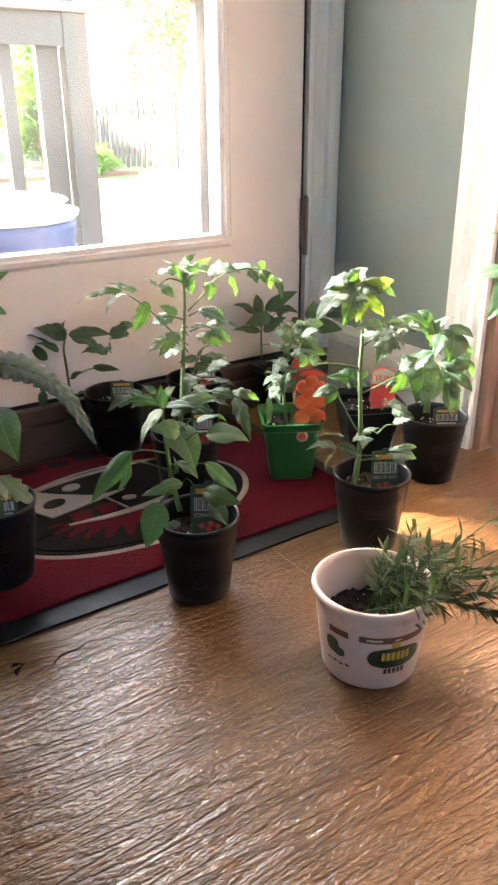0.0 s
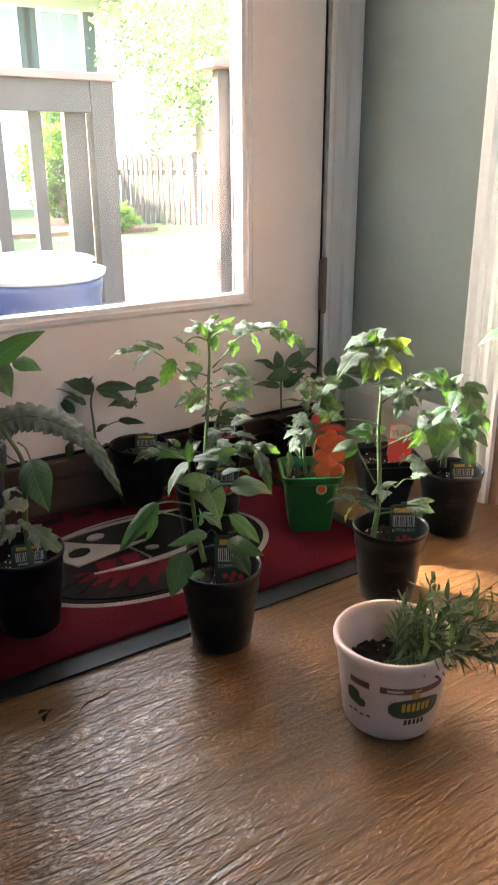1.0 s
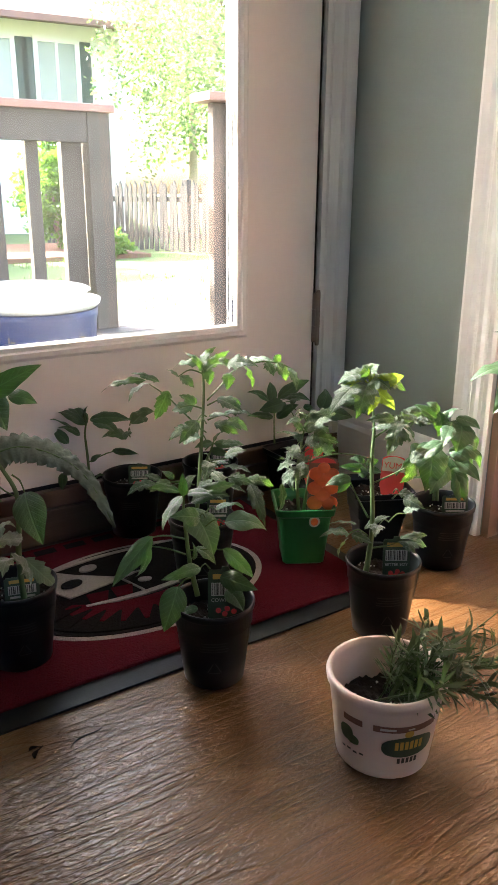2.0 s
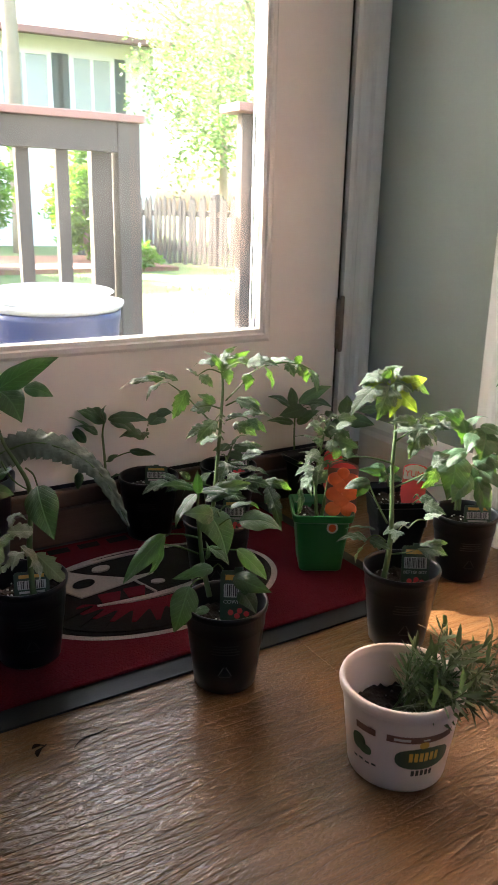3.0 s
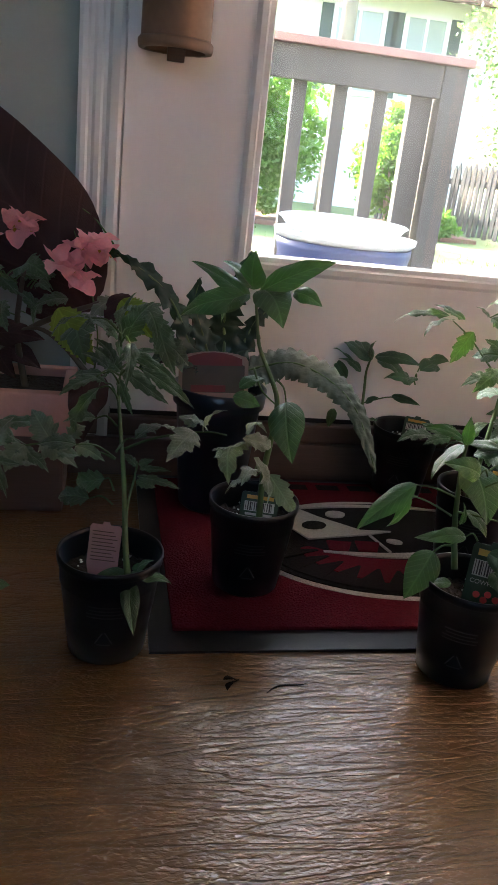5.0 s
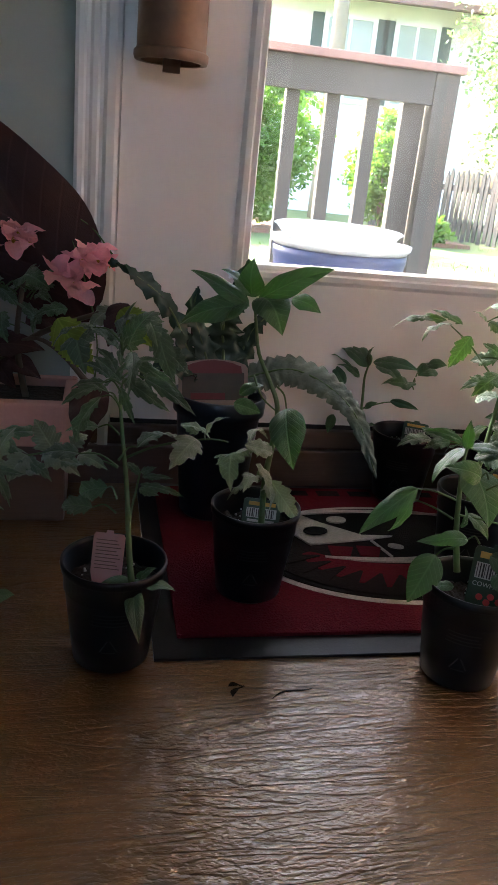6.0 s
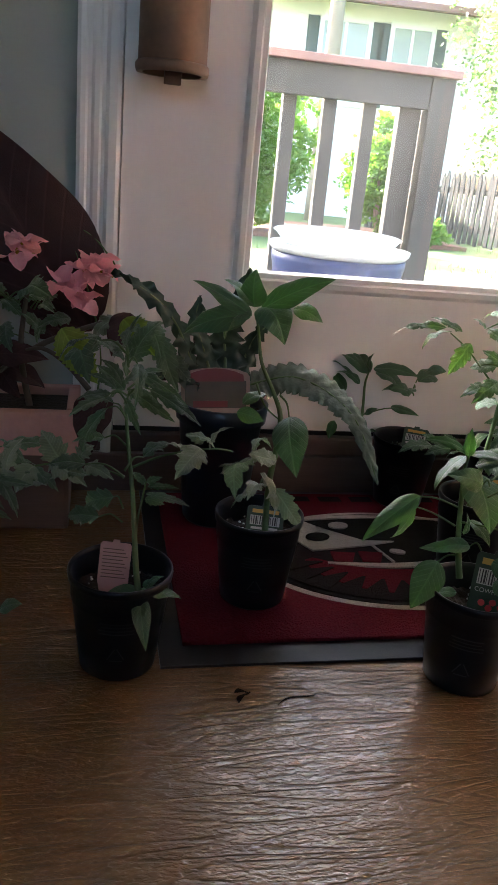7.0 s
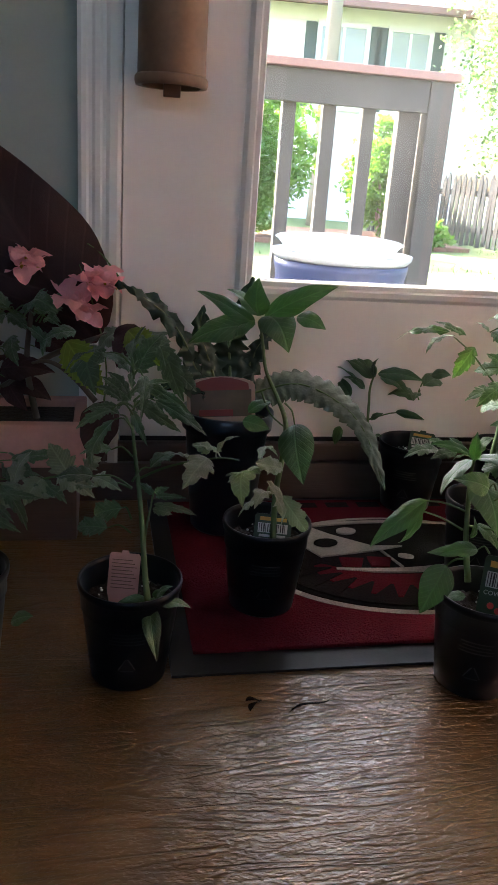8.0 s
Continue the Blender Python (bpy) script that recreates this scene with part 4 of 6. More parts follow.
leaf(tall, "t", (0.008, 0.034, 0.274), (-0.016, 0.055, 0.265), 0.023)
leaf(tall, "t", (0.013, 0.032, 0.278), (-0.007, 0.049, 0.289), 0.015)
petiole(tall, [(0.025, 0.023, 0.275), (0.048, 0.012, 0.286), (0.060, 0.003, 0.281)])
leaf(tall, "t", (0.040, 0.018, 0.285), (0.063, -0.014, 0.269), 0.021)
leaf(tall, "t", (0.048, 0.012, 0.286), (0.071, 0.001, 0.275), 0.013)
leaf(tall, "t", (0.025, 0.018, 0.259), (0.046, 0.004, 0.261), 0.013)
petiole(tall, [(0.022, 0.017, 0.254), (0.044, 0.006, 0.261), (0.059, -0.009, 0.250)])
leaf(tall, "t", (0.030, 0.011, 0.249), (0.060, -0.006, 0.232), 0.020)
leaf(tall, "t", (0.047, 0.001, 0.254), (0.073, -0.014, 0.237), 0.020)
leaf(tall, "t", (0.044, 0.006, 0.263), (0.081, -0.022, 0.258), 0.015)
petiole(tall, [(0.005, 0.006, 0.195), (0.030, -0.009, 0.198), (0.052, -0.022, 0.203)])
leaf(tall, "t", (0.035, -0.011, 0.201), (0.060, -0.029, 0.211), 0.025)
leaf(tall, "t", (0.010, -0.003, 0.181), (0.038, -0.016, 0.190), 0.023)
leaf(tall, "t", (-0.000, -0.000, 0.169), (0.016, -0.007, 0.187), 0.020)
petiole(tall, [(-0.005, -0.000, 0.161), (0.026, -0.016, 0.172), (0.059, -0.040, 0.167)])
leaf(tall, "t", (0.007, -0.008, 0.161), (0.042, -0.053, 0.156), 0.026)
leaf(tall, "t", (0.034, -0.022, 0.171), (0.059, -0.049, 0.165), 0.022)
leaf(tall, "t", (0.055, -0.037, 0.168), (0.091, -0.057, 0.157), 0.018)
leaf(tall, "t", (0.060, -0.043, 0.163), (0.056, -0.088, 0.115), 0.023)
leaf(tall, "t", (-0.006, 0.000, 0.161), (0.021, -0.044, 0.152), 0.028)
petiole(tall, [(-0.010, 0.003, 0.161), (-0.035, 0.021, 0.165), (-0.061, 0.037, 0.162)])
leaf(tall, "t", (-0.051, 0.033, 0.167), (-0.070, 0.049, 0.174), 0.013)
leaf(tall, "t", (-0.058, 0.036, 0.162), (-0.099, 0.046, 0.149), 0.020)
leaf(tall, "t", (-0.034, 0.022, 0.170), (-0.047, 0.034, 0.180), 0.011)
leaf(tall, "t", (-0.039, 0.024, 0.165), (-0.068, 0.035, 0.151), 0.017)
leaf(tall, "t", (-0.022, 0.012, 0.163), (-0.048, 0.017, 0.148), 0.017)
bush(tall, "t", 11, [(0.0, 0.0, 0.15), (0.01, 0.0, 0.24), (0.012, 0.0, 0.36)], 0.045, 0.038, 2)
nursery_tag(tall, 0.020, -0.016, 0.094, -30, -12, 0.034, 0.044)
back = round_plant(-0.452, -0.072, 0.0085, "potted_pepper_plant", "young pepper plant in black pot by the threshold", seed=3.3)
stem(back, [(-0.070, 0.018, 0.096), (-0.066, 0.036, 0.152), (-0.064, 0.046, 0.180), (-0.059, 0.050, 0.199)], 0.0026)
leaf(back, "p", (-0.060, 0.049, 0.196), (-0.077, 0.090, 0.226), 0.026)
leaf(back, "p", (-0.057, 0.049, 0.199), (-0.054, 0.048, 0.229), 0.018)
leaf(back, "p", (-0.053, 0.048, 0.205), (0.001, 0.004, 0.206), 0.023)
leaf(back, "p", (-0.048, 0.044, 0.202), (-0.021, 0.000, 0.179), 0.027)
leaf(back, "p", (-0.062, 0.051, 0.196), (-0.101, 0.087, 0.217), 0.018)
leaf(back, "p", (-0.071, 0.050, 0.179), (-0.104, 0.067, 0.192), 0.016)
leaf(back, "p", (-0.079, 0.060, 0.190), (-0.156, 0.095, 0.193), 0.016)
leaf(back, "p", (-0.090, 0.058, 0.165), (-0.107, 0.083, 0.188), 0.016)
petiole(back, [(-0.066, 0.030, 0.135), (-0.037, 0.016, 0.150), (-0.016, 0.005, 0.154)])
leaf(back, "p", (-0.029, 0.013, 0.154), (0.003, -0.019, 0.151), 0.012)
leaf(back, "p", (-0.063, 0.029, 0.135), (-0.047, 0.022, 0.147), 0.009)
leaf(back, "p", (-0.105, 0.050, 0.117), (-0.110, 0.050, 0.087), 0.015)
leaf(back, "p", (-0.063, 0.017, 0.104), (-0.050, 0.004, 0.115), 0.011)
bush(back, "p", 5, [(0.0, 0.0, 0.15), (0.0, 0.0, 0.21)], 0.02, 0.04, 11)
nursery_tag(back, 0.004, -0.022, 0.094, -30, -14, 0.038, 0.036)
backsmall = round_plant(-0.30, -0.085, 0.0085, "potted_pepper_plant", "small seedling in black pot before the threshold", seed=4.3)
stem(backsmall, [(-0.018, -0.011, 0.109), (-0.005, -0.011, 0.132), (0.003, -0.009, 0.150)])
leaf(backsmall, "p", (-0.000, -0.009, 0.147), (-0.033, -0.004, 0.141), 0.015)
leaf(backsmall, "p", (0.002, -0.010, 0.147), (0.022, -0.025, 0.166), 0.019)
leaf(backsmall, "p", (0.002, -0.011, 0.144), (0.041, -0.031, 0.140), 0.016)
leaf(backsmall, "p", (-0.005, -0.010, 0.135), (0.020, -0.029, 0.124), 0.015)
nursery_tag(backsmall, 0.012, -0.018, 0.094, -30, -12, 0.036, 0.038)
left = round_plant(-0.744, -0.351, 0.0085, "potted_pepper_plant", "leggy green pepper plant in black pot on the doormat", seed=5.3, face=-100)
stem(left, [(0.002, -0.026, 0.098), (0.005, -0.009, 0.147), (0.012, 0.003, 0.185), (0.016, 0.015, 0.222), (0.006, 0.027, 0.250), (-0.006, 0.040, 0.277), (-0.010, 0.053, 0.309), (-0.013, 0.060, 0.330)], 0.004)
leaf(left, "p", (-0.008, 0.061, 0.333), (0.064, 0.038, 0.373), 0.026)
leaf(left, "p", (-0.005, 0.061, 0.336), (0.013, 0.024, 0.304), 0.038)
leaf(left, "p", (0.028, 0.054, 0.337), (0.057, 0.038, 0.327), 0.018)
leaf(left, "p", (-0.016, 0.064, 0.337), (-0.050, 0.068, 0.361), 0.026)
leaf(left, "p", (-0.018, 0.060, 0.325), (-0.081, 0.079, 0.356), 0.019)
leaf(left, "p", (-0.015, 0.063, 0.335), (-0.017, 0.061, 0.376), 0.028)
leaf(left, "p", (-0.019, 0.062, 0.331), (-0.046, 0.060, 0.298), 0.026)
leaf(left, "p", (-0.022, 0.061, 0.325), (-0.088, 0.083, 0.297), 0.029)
petiole(left, [(0.015, 0.024, 0.244), (0.023, 0.019, 0.236), (0.026, 0.013, 0.221)])
leaf(left, "p", (0.026, 0.013, 0.222), (0.030, -0.028, 0.169), 0.036)
petiole(left, [(-0.011, 0.033, 0.254), (-0.001, 0.022, 0.231), (0.018, 0.013, 0.216)])
leaf(left, "p", (-0.026, 0.028, 0.231), (0.001, 0.033, 0.241), 0.015)
leaf(left, "p", (-0.032, 0.026, 0.222), (-0.003, 0.020, 0.214), 0.017)
bush(left, "g", 3, [(0.0, 0.0, 0.13), (0.0, 0.0, 0.19)], 0.02, 0.05, 13, 1.2)
nursery_tag(left, 0.000, -0.028, 0.088, -16, -16, 0.042, 0.038)
pink = round_plant(-0.905, -0.46, 0.0, "potted_tomato_plant", "tall thin tomato plant in black pot with a pink tag", seed=6.3, face=-95)
stem(pink, [(0.016, -0.029, 0.099), (0.013, -0.019, 0.125), (0.009, 0.002, 0.182), (0.003, 0.022, 0.234), (0.000, 0.034, 0.265)], 0.0036)
petiole(pink, [(0.014, -0.024, 0.112), (0.013, -0.008, 0.156), (0.018, 0.001, 0.183), (0.021, 0.006, 0.199)])
leaf(pink, "t", (0.021, 0.005, 0.196), (0.008, 0.015, 0.204), 0.008)
leaf(pink, "t", (0.022, 0.005, 0.198), (0.035, -0.001, 0.206), 0.008)
leaf(pink, "t", (0.023, 0.004, 0.194), (0.050, -0.007, 0.197), 0.007)
leaf(pink, "t", (0.021, 0.002, 0.187), (0.062, 0.001, 0.175), 0.009)
leaf(pink, "t", (0.020, 0.000, 0.183), (0.038, -0.002, 0.178), 0.010)
leaf(pink, "p", (0.017, -0.029, 0.099), (-0.019, -0.029, 0.090), 0.017)
leaf(pink, "p", (0.017, -0.030, 0.099), (0.056, -0.030, 0.090), 0.017)
leaf(pink, "p", (0.018, -0.032, 0.094), (0.022, -0.075, 0.066), 0.016)
leaf(pink, "p", (0.023, -0.031, 0.099), (0.039, -0.028, 0.113), 0.009)
leaf(pink, "p", (0.020, -0.028, 0.104), (0.034, -0.026, 0.109), 0.007)
petiole(pink, [(0.008, 0.013, 0.210), (0.031, 0.012, 0.221), (0.058, 0.009, 0.229), (0.085, 0.004, 0.234), (0.102, 0.000, 0.233)])
leaf(pink, "g", (0.058, 0.009, 0.229), (0.036, 0.010, 0.233), 0.009)
leaf(pink, "g", (0.072, 0.007, 0.233), (0.046, -0.026, 0.216), 0.028)
leaf(pink, "g", (0.080, 0.005, 0.233), (0.100, 0.001, 0.256), 0.017)
leaf(pink, "g", (0.074, 0.008, 0.238), (0.058, 0.013, 0.245), 0.011)
leaf(pink, "g", (0.085, 0.004, 0.234), (0.057, 0.005, 0.245), 0.014)
leaf(pink, "g", (0.117, -0.003, 0.232), (0.153, 0.035, 0.210), 0.018)
leaf(pink, "g", (0.113, -0.005, 0.224), (0.115, 0.030, 0.171), 0.033)
leaf(pink, "g", (0.128, -0.011, 0.216), (0.154, 0.025, 0.153), 0.018)
leaf(pink, "g", (0.122, -0.003, 0.235), (0.149, 0.040, 0.222), 0.013)
leaf(pink, "h", (-0.000, 0.037, 0.272), (0.014, 0.018, 0.243), 0.018)
leaf(pink, "h", (0.003, 0.039, 0.280), (0.046, 0.035, 0.251), 0.024)
leaf(pink, "h", (-0.002, 0.040, 0.280), (-0.017, 0.034, 0.264), 0.018)
leaf(pink, "h", (-0.001, 0.042, 0.285), (0.039, 0.021, 0.303), 0.022)
leaf(pink, "h", (-0.004, 0.042, 0.284), (-0.023, 0.043, 0.306), 0.022)
leaf(pink, "h", (0.001, 0.043, 0.290), (0.019, 0.040, 0.325), 0.024)
leaf(pink, "h", (0.003, 0.037, 0.275), (0.031, 0.033, 0.266), 0.022)
leaf(pink, "h", (0.006, 0.044, 0.296), (0.056, 0.015, 0.272), 0.020)
leaf(pink, "h", (-0.009, 0.041, 0.279), (-0.034, 0.045, 0.291), 0.018)
leaf(pink, "p", (0.001, 0.047, 0.300), (0.012, 0.044, 0.350), 0.024)
leaf(pink, "t", (-0.003, 0.049, 0.305), (-0.040, 0.076, 0.319), 0.024)
leaf(pink, "t", (0.006, 0.048, 0.306), (0.029, 0.051, 0.342), 0.027)
bush(pink, "h", 12, [(0.0, 0.0, 0.26), (0.0, 0.0, 0.33)], 0.035, 0.048, 6, 0.9)
bush(pink, "t", 6, [(0.0, 0.0, 0.15), (0.0, 0.0, 0.26)], 0.04, 0.034, 66)
ptag = part("plant_tag", tag_plate(0.030, 0.040), M_TAG_PINK, pink, "pale pink card plant tag")
ptag.matrix_basis = pose(-0.008, -0.012, 0.100, -8, 3, -8)
for i in range(9):
    part("text_bar", bar(-0.012, 0.012 - 0.002 * (i % 3), 0.004 + 0.0036 * i, 0.0048 + 0.0036 * i), M_PRINT_BROWN, ptag)
better = round_plant(-0.293, -0.542, 0.0, "potted_tomato_plant", "tall tomato plant in black pot, top leaves coloured as sunlit", seed=7.3)
stem(better, [(-0.037, -0.005, 0.094), (-0.018, 0.007, 0.155), (-0.004, 0.030, 0.241), (0.006, 0.040, 0.286), (0.010, 0.052, 0.323)], 0.0042)
# top leaves in lime, with the sunlight put into their colour
for tip, w in (((0.013, 0.069, 0.366), 0.016), ((0.052, 0.040, 0.352), 0.018), ((-0.024, 0.072, 0.340), 0.017), ((0.030, 0.030, 0.312), 0.020), ((-0.006, 0.040, 0.308), 0.018)):
    leaf(better, "y", (0.012, 0.055, 0.338), tip, w)
leaf(better, "t", (0.007, 0.060, 0.339), (-0.014, 0.076, 0.350), 0.015)
petiole(better, [(0.004, 0.037, 0.273), (0.026, 0.028, 0.289), (0.041, 0.020, 0.295), (0.056, 0.011, 0.296)])
leaf(better, "t", (0.037, 0.021, 0.288), (0.006, 0.010, 0.258), 0.027)
leaf(better, "t", (0.032, 0.026, 0.295), (0.057, 0.005, 0.308), 0.015)
leaf(better, "t", (0.052, 0.013, 0.296), (0.069, -0.006, 0.294), 0.015)
leaf(better, "t", (0.038, 0.022, 0.293), (0.043, 0.002, 0.273), 0.017)
petiole(better, [(-0.004, 0.031, 0.246), (-0.026, 0.049, 0.252), (-0.052, 0.065, 0.251), (-0.084, 0.082, 0.239)])
leaf(better, "t", (-0.082, 0.081, 0.242), (-0.095, 0.071, 0.217), 0.021)
leaf(better, "t", (-0.080, 0.081, 0.244), (-0.092, 0.097, 0.250), 0.015)
leaf(better, "t", (-0.055, 0.068, 0.252), (-0.047, 0.062, 0.266), 0.015)
leaf(better, "t", (-0.062, 0.072, 0.250), (-0.071, 0.076, 0.266), 0.015)
leaf(better, "t", (-0.088, 0.083, 0.235), (-0.106, 0.097, 0.216), 0.019)
petiole(better, [(-0.020, 0.013, 0.170), (-0.028, 0.028, 0.196), (-0.034, 0.043, 0.224)])
leaf(better, "p", (-0.013, 0.033, 0.233), (-0.040, 0.052, 0.236), 0.012)
leaf(better, "p", (-0.031, 0.040, 0.222), (-0.054, 0.063, 0.208), 0.015)
leaf(better, "p", (-0.021, 0.036, 0.227), (-0.011, 0.028, 0.231), 0.013)
leaf(better, "p", (-0.033, 0.042, 0.224), (-0.045, 0.049, 0.201), 0.013)
petiole(better, [(-0.005, 0.021, 0.216), (0.020, 0.009, 0.228), (0.043, -0.002, 0.240)])
leaf(better, "t", (0.044, -0.002, 0.241), (0.025, 0.003, 0.216), 0.020)
leaf(better, "t", (0.040, 0.001, 0.242), (0.064, -0.004, 0.257), 0.017)
petiole(better, [(-0.025, 0.008, 0.147), (-0.035, 0.017, 0.155), (-0.050, 0.024, 0.146)])
leaf(better, "t", (-0.027, 0.012, 0.155), (0.007, 0.001, 0.169), 0.015)
leaf(better, "t", (-0.034, 0.019, 0.161), (-0.067, 0.039, 0.162), 0.013)
leaf(better, "t", (-0.046, 0.022, 0.149), (-0.086, 0.033, 0.150), 0.016)
leaf(better, "t", (-0.043, 0.020, 0.149), (-0.027, -0.002, 0.141), 0.015)
leaf(better, "t", (-0.046, 0.021, 0.144), (-0.058, 0.026, 0.117), 0.017)
petiole(better, [(-0.024, 0.001, 0.131), (-0.002, -0.012, 0.135), (0.014, -0.020, 0.142)])
leaf(better, "t", (0.008, -0.017, 0.140), (0.044, -0.034, 0.129), 0.024)
leaf(better, "t", (0.021, -0.023, 0.146), (0.046, -0.032, 0.145), 0.011)
leaf(better, "t", (0.013, -0.021, 0.136), (0.023, -0.036, 0.125), 0.015)
leaf(better, "t", (0.004, 0.065, 0.349), (-0.052, 0.062, 0.310), 0.031)
leaf(better, "t", (0.006, 0.065, 0.352), (-0.023, 0.083, 0.341), 0.026)
leaf(better, "t", (0.009, 0.061, 0.346), (-0.024, 0.043, 0.306), 0.036)
leaf(better, "t", (0.010, 0.063, 0.352), (-0.009, 0.081, 0.354), 0.026)
leaf(better, "t", (0.011, 0.062, 0.352), (0.027, 0.058, 0.367), 0.029)
leaf(better, "t", (0.015, 0.059, 0.350), (0.054, 0.036, 0.332), 0.026)
leaf(better, "t", (0.012, 0.060, 0.349), (0.025, 0.035, 0.338), 0.032)
leaf(better, "t", (0.012, 0.062, 0.354), (0.007, 0.070, 0.367), 0.026)
bush(better, "t", 5, [(0.0, 0.0, 0.13), (0.01, 0.0, 0.20), (0.012, 0.0, 0.30)], 0.035, 0.036, 3)
bush(better, "t", 7, [(0.012, 0.0, 0.29), (0.012, 0.0, 0.315)], 0.016, 0.045, 33)
nursery_tag(better, 0.002, -0.024, 0.090, -32, -10, 0.037, 0.054, "BETTER BOY")
right = round_plant(-0.068, -0.443, 0.0, "potted_pepper_plant", "dense dark pepper plant in black pot beside the wall", seed=8.3)
stem(right, [(-0.022, -0.005, 0.117), (-0.010, 0.006, 0.168), (-0.001, 0.014, 0.206), (0.005, 0.021, 0.235)], 0.003)
stem(right, [(-0.027, -0.002, 0.117), (-0.017, 0.005, 0.153), (-0.008, 0.010, 0.182)], 0.0022)
leaf(right, "p", (-0.018, 0.027, 0.208), (-0.049, -0.003, 0.143), 0.049)
leaf(right, "p", (0.005, 0.021, 0.235), (-0.030, 0.051, 0.264), 0.025)
leaf(right, "p", (0.005, 0.023, 0.239), (0.034, 0.009, 0.257), 0.023)
leaf(right, "p", (0.031, 0.006, 0.240), (0.002, -0.015, 0.201), 0.043)
leaf(right, "p", (0.025, 0.012, 0.245), (0.041, -0.022, 0.233), 0.028)
leaf(right, "t", (-0.017, 0.045, 0.258), (-0.090, 0.046, 0.224), 0.032)
leaf(right, "p", (0.003, 0.028, 0.249), (-0.011, 0.044, 0.267), 0.020)
leaf(right, "p", (0.007, 0.005, 0.197), (0.032, -0.022, 0.175), 0.024)
leaf(right, "p", (0.009, -0.007, 0.168), (0.006, -0.007, 0.147), 0.018)
leaf(right, "p", (0.012, -0.011, 0.163), (0.010, -0.028, 0.110), 0.027)
leaf(right, "p", (-0.011, -0.006, 0.137), (-0.074, 0.019, 0.153), 0.015)
leaf(right, "p", (0.003, 0.019, 0.225), (0.000, 0.027, 0.255), 0.025)
leaf(right, "p", (0.028, 0.002, 0.226), (0.044, -0.014, 0.191), 0.030)
leaf(right, "p", (0.002, -0.004, 0.163), (0.024, -0.025, 0.150), 0.020)
leaf(right, "p", (-0.006, 0.012, 0.191), (-0.038, 0.015, 0.180), 0.020)
leaf(right, "p", (0.025, -0.004, 0.202), (0.049, -0.023, 0.166), 0.025)
leaf(right, "p", (0.005, 0.021, 0.235), (0.024, 0.012, 0.229), 0.030)
petiole(right, [(-0.002, 0.013, 0.201), (0.016, 0.011, 0.225), (0.030, 0.006, 0.238)])
petiole(right, [(-0.009, 0.008, 0.177), (-0.013, 0.020, 0.201), (-0.018, 0.026, 0.208)])
bush(right, "p", 6, [(0.0, 0.0, 0.16), (0.01, 0.0, 0.24)], 0.03, 0.055, 4, 0.9)
nursery_tag(right, -0.004, -0.030, 0.090, -32, -14, 0.042, 0.038)
far = round_plant(-1.075, -0.43, 0.0, "potted_tomato_plant", "dull drooping tomato plant in black pot in shade", seed=9.3)
stem(far, [(0.019, -0.018, 0.131), (0.023, -0.004, 0.172), (0.038, 0.002, 0.199)], 0.003)
petiole(far, [(0.024, -0.008, 0.162), (0.065, -0.005, 0.196), (0.101, -0.008, 0.209), (0.133, -0.014, 0.211)])
leaf(far, "g", (0.101, -0.008, 0.209), (0.134, -0.028, 0.195), 0.024)
leaf(far, "g", (0.086, -0.006, 0.206), (0.071, -0.018, 0.184), 0.032)
leaf(far, "g", (0.112, -0.010, 0.210), (0.093, 0.002, 0.237), 0.027)
leaf(far, "g", (0.128, -0.012, 0.214), (0.141, -0.005, 0.226), 0.019)
leaf(far, "g", (0.065, -0.004, 0.199), (0.051, -0.018, 0.179), 0.032)
leaf(far, "g", (0.133, -0.015, 0.210), (0.159, -0.033, 0.204), 0.016)
leaf(far, "g", (0.060, -0.004, 0.196), (0.075, 0.006, 0.227), 0.032)
leaf(far, "h", (0.044, -0.001, 0.194), (0.070, -0.008, 0.162), 0.032)
leaf(far, "p", (0.057, -0.047, 0.074), (0.077, -0.050, 0.081), 0.016)
leaf(far, "g", (0.070, -0.008, 0.191), (0.097, -0.017, 0.190), 0.032)
leaf(far, "h", (0.075, -0.005, 0.202), (0.107, -0.011, 0.182), 0.025)
bush(far, "h", 16, [(0.0, 0.0, 0.15), (0.02, 0.0, 0.22)], 0.05, 0.05, 9, 0.8)

# green square pot with a tall tomato picture tag
green = thing("potted_tomato_plant", -0.258, -0.312, 0.0085, "small tomato plant in bright green square pot on the doormat", "plant", rz=0)
gp = square_pot(green, M_GREEN_POT, 11, 0.034, 0.0455, 0.102, "bright green square plastic pot", 0.012)
gp.rotation_euler = (0, 0, radians(-30))
part("sticker", extrude_outline([(0.009 * math.cos(i * 0.45), 0.010 * math.sin(i * 0.45)) for i in range(14)], 0.0006), M_TAG_WHITE, gp, "round white sticker").matrix_basis = pose(0.014, -0.0438, 0.080, 8, 0, 0)
part("fruit_picture", extrude_outline([(0.006 * math.cos(i * 0.6), 0.007 * math.sin(i * 0.6)) for i in range(11)], 0.0006), M_TAG_ORANGE, gp).matrix_basis = pose(0.014, -0.0445, 0.080, 8, 0, 0)
stem(green, [(-0.020, -0.017, 0.090), (-0.014, -0.001, 0.143), (-0.003, 0.007, 0.182), (0.008, 0.012, 0.216)])
stem(green, [(-0.014, -0.021, 0.090), (0.004, -0.011, 0.148), (0.014, -0.003, 0.187), (0.023, 0.002, 0.216)])
leaf(green, "t", (0.006, 0.013, 0.214), (-0.008, 0.030, 0.230), 0.018)
leaf(green, "t", (0.003, 0.012, 0.206), (-0.029, 0.038, 0.209), 0.017)
leaf(green, "t", (0.011, 0.011, 0.216), (0.034, -0.007, 0.233), 0.020)
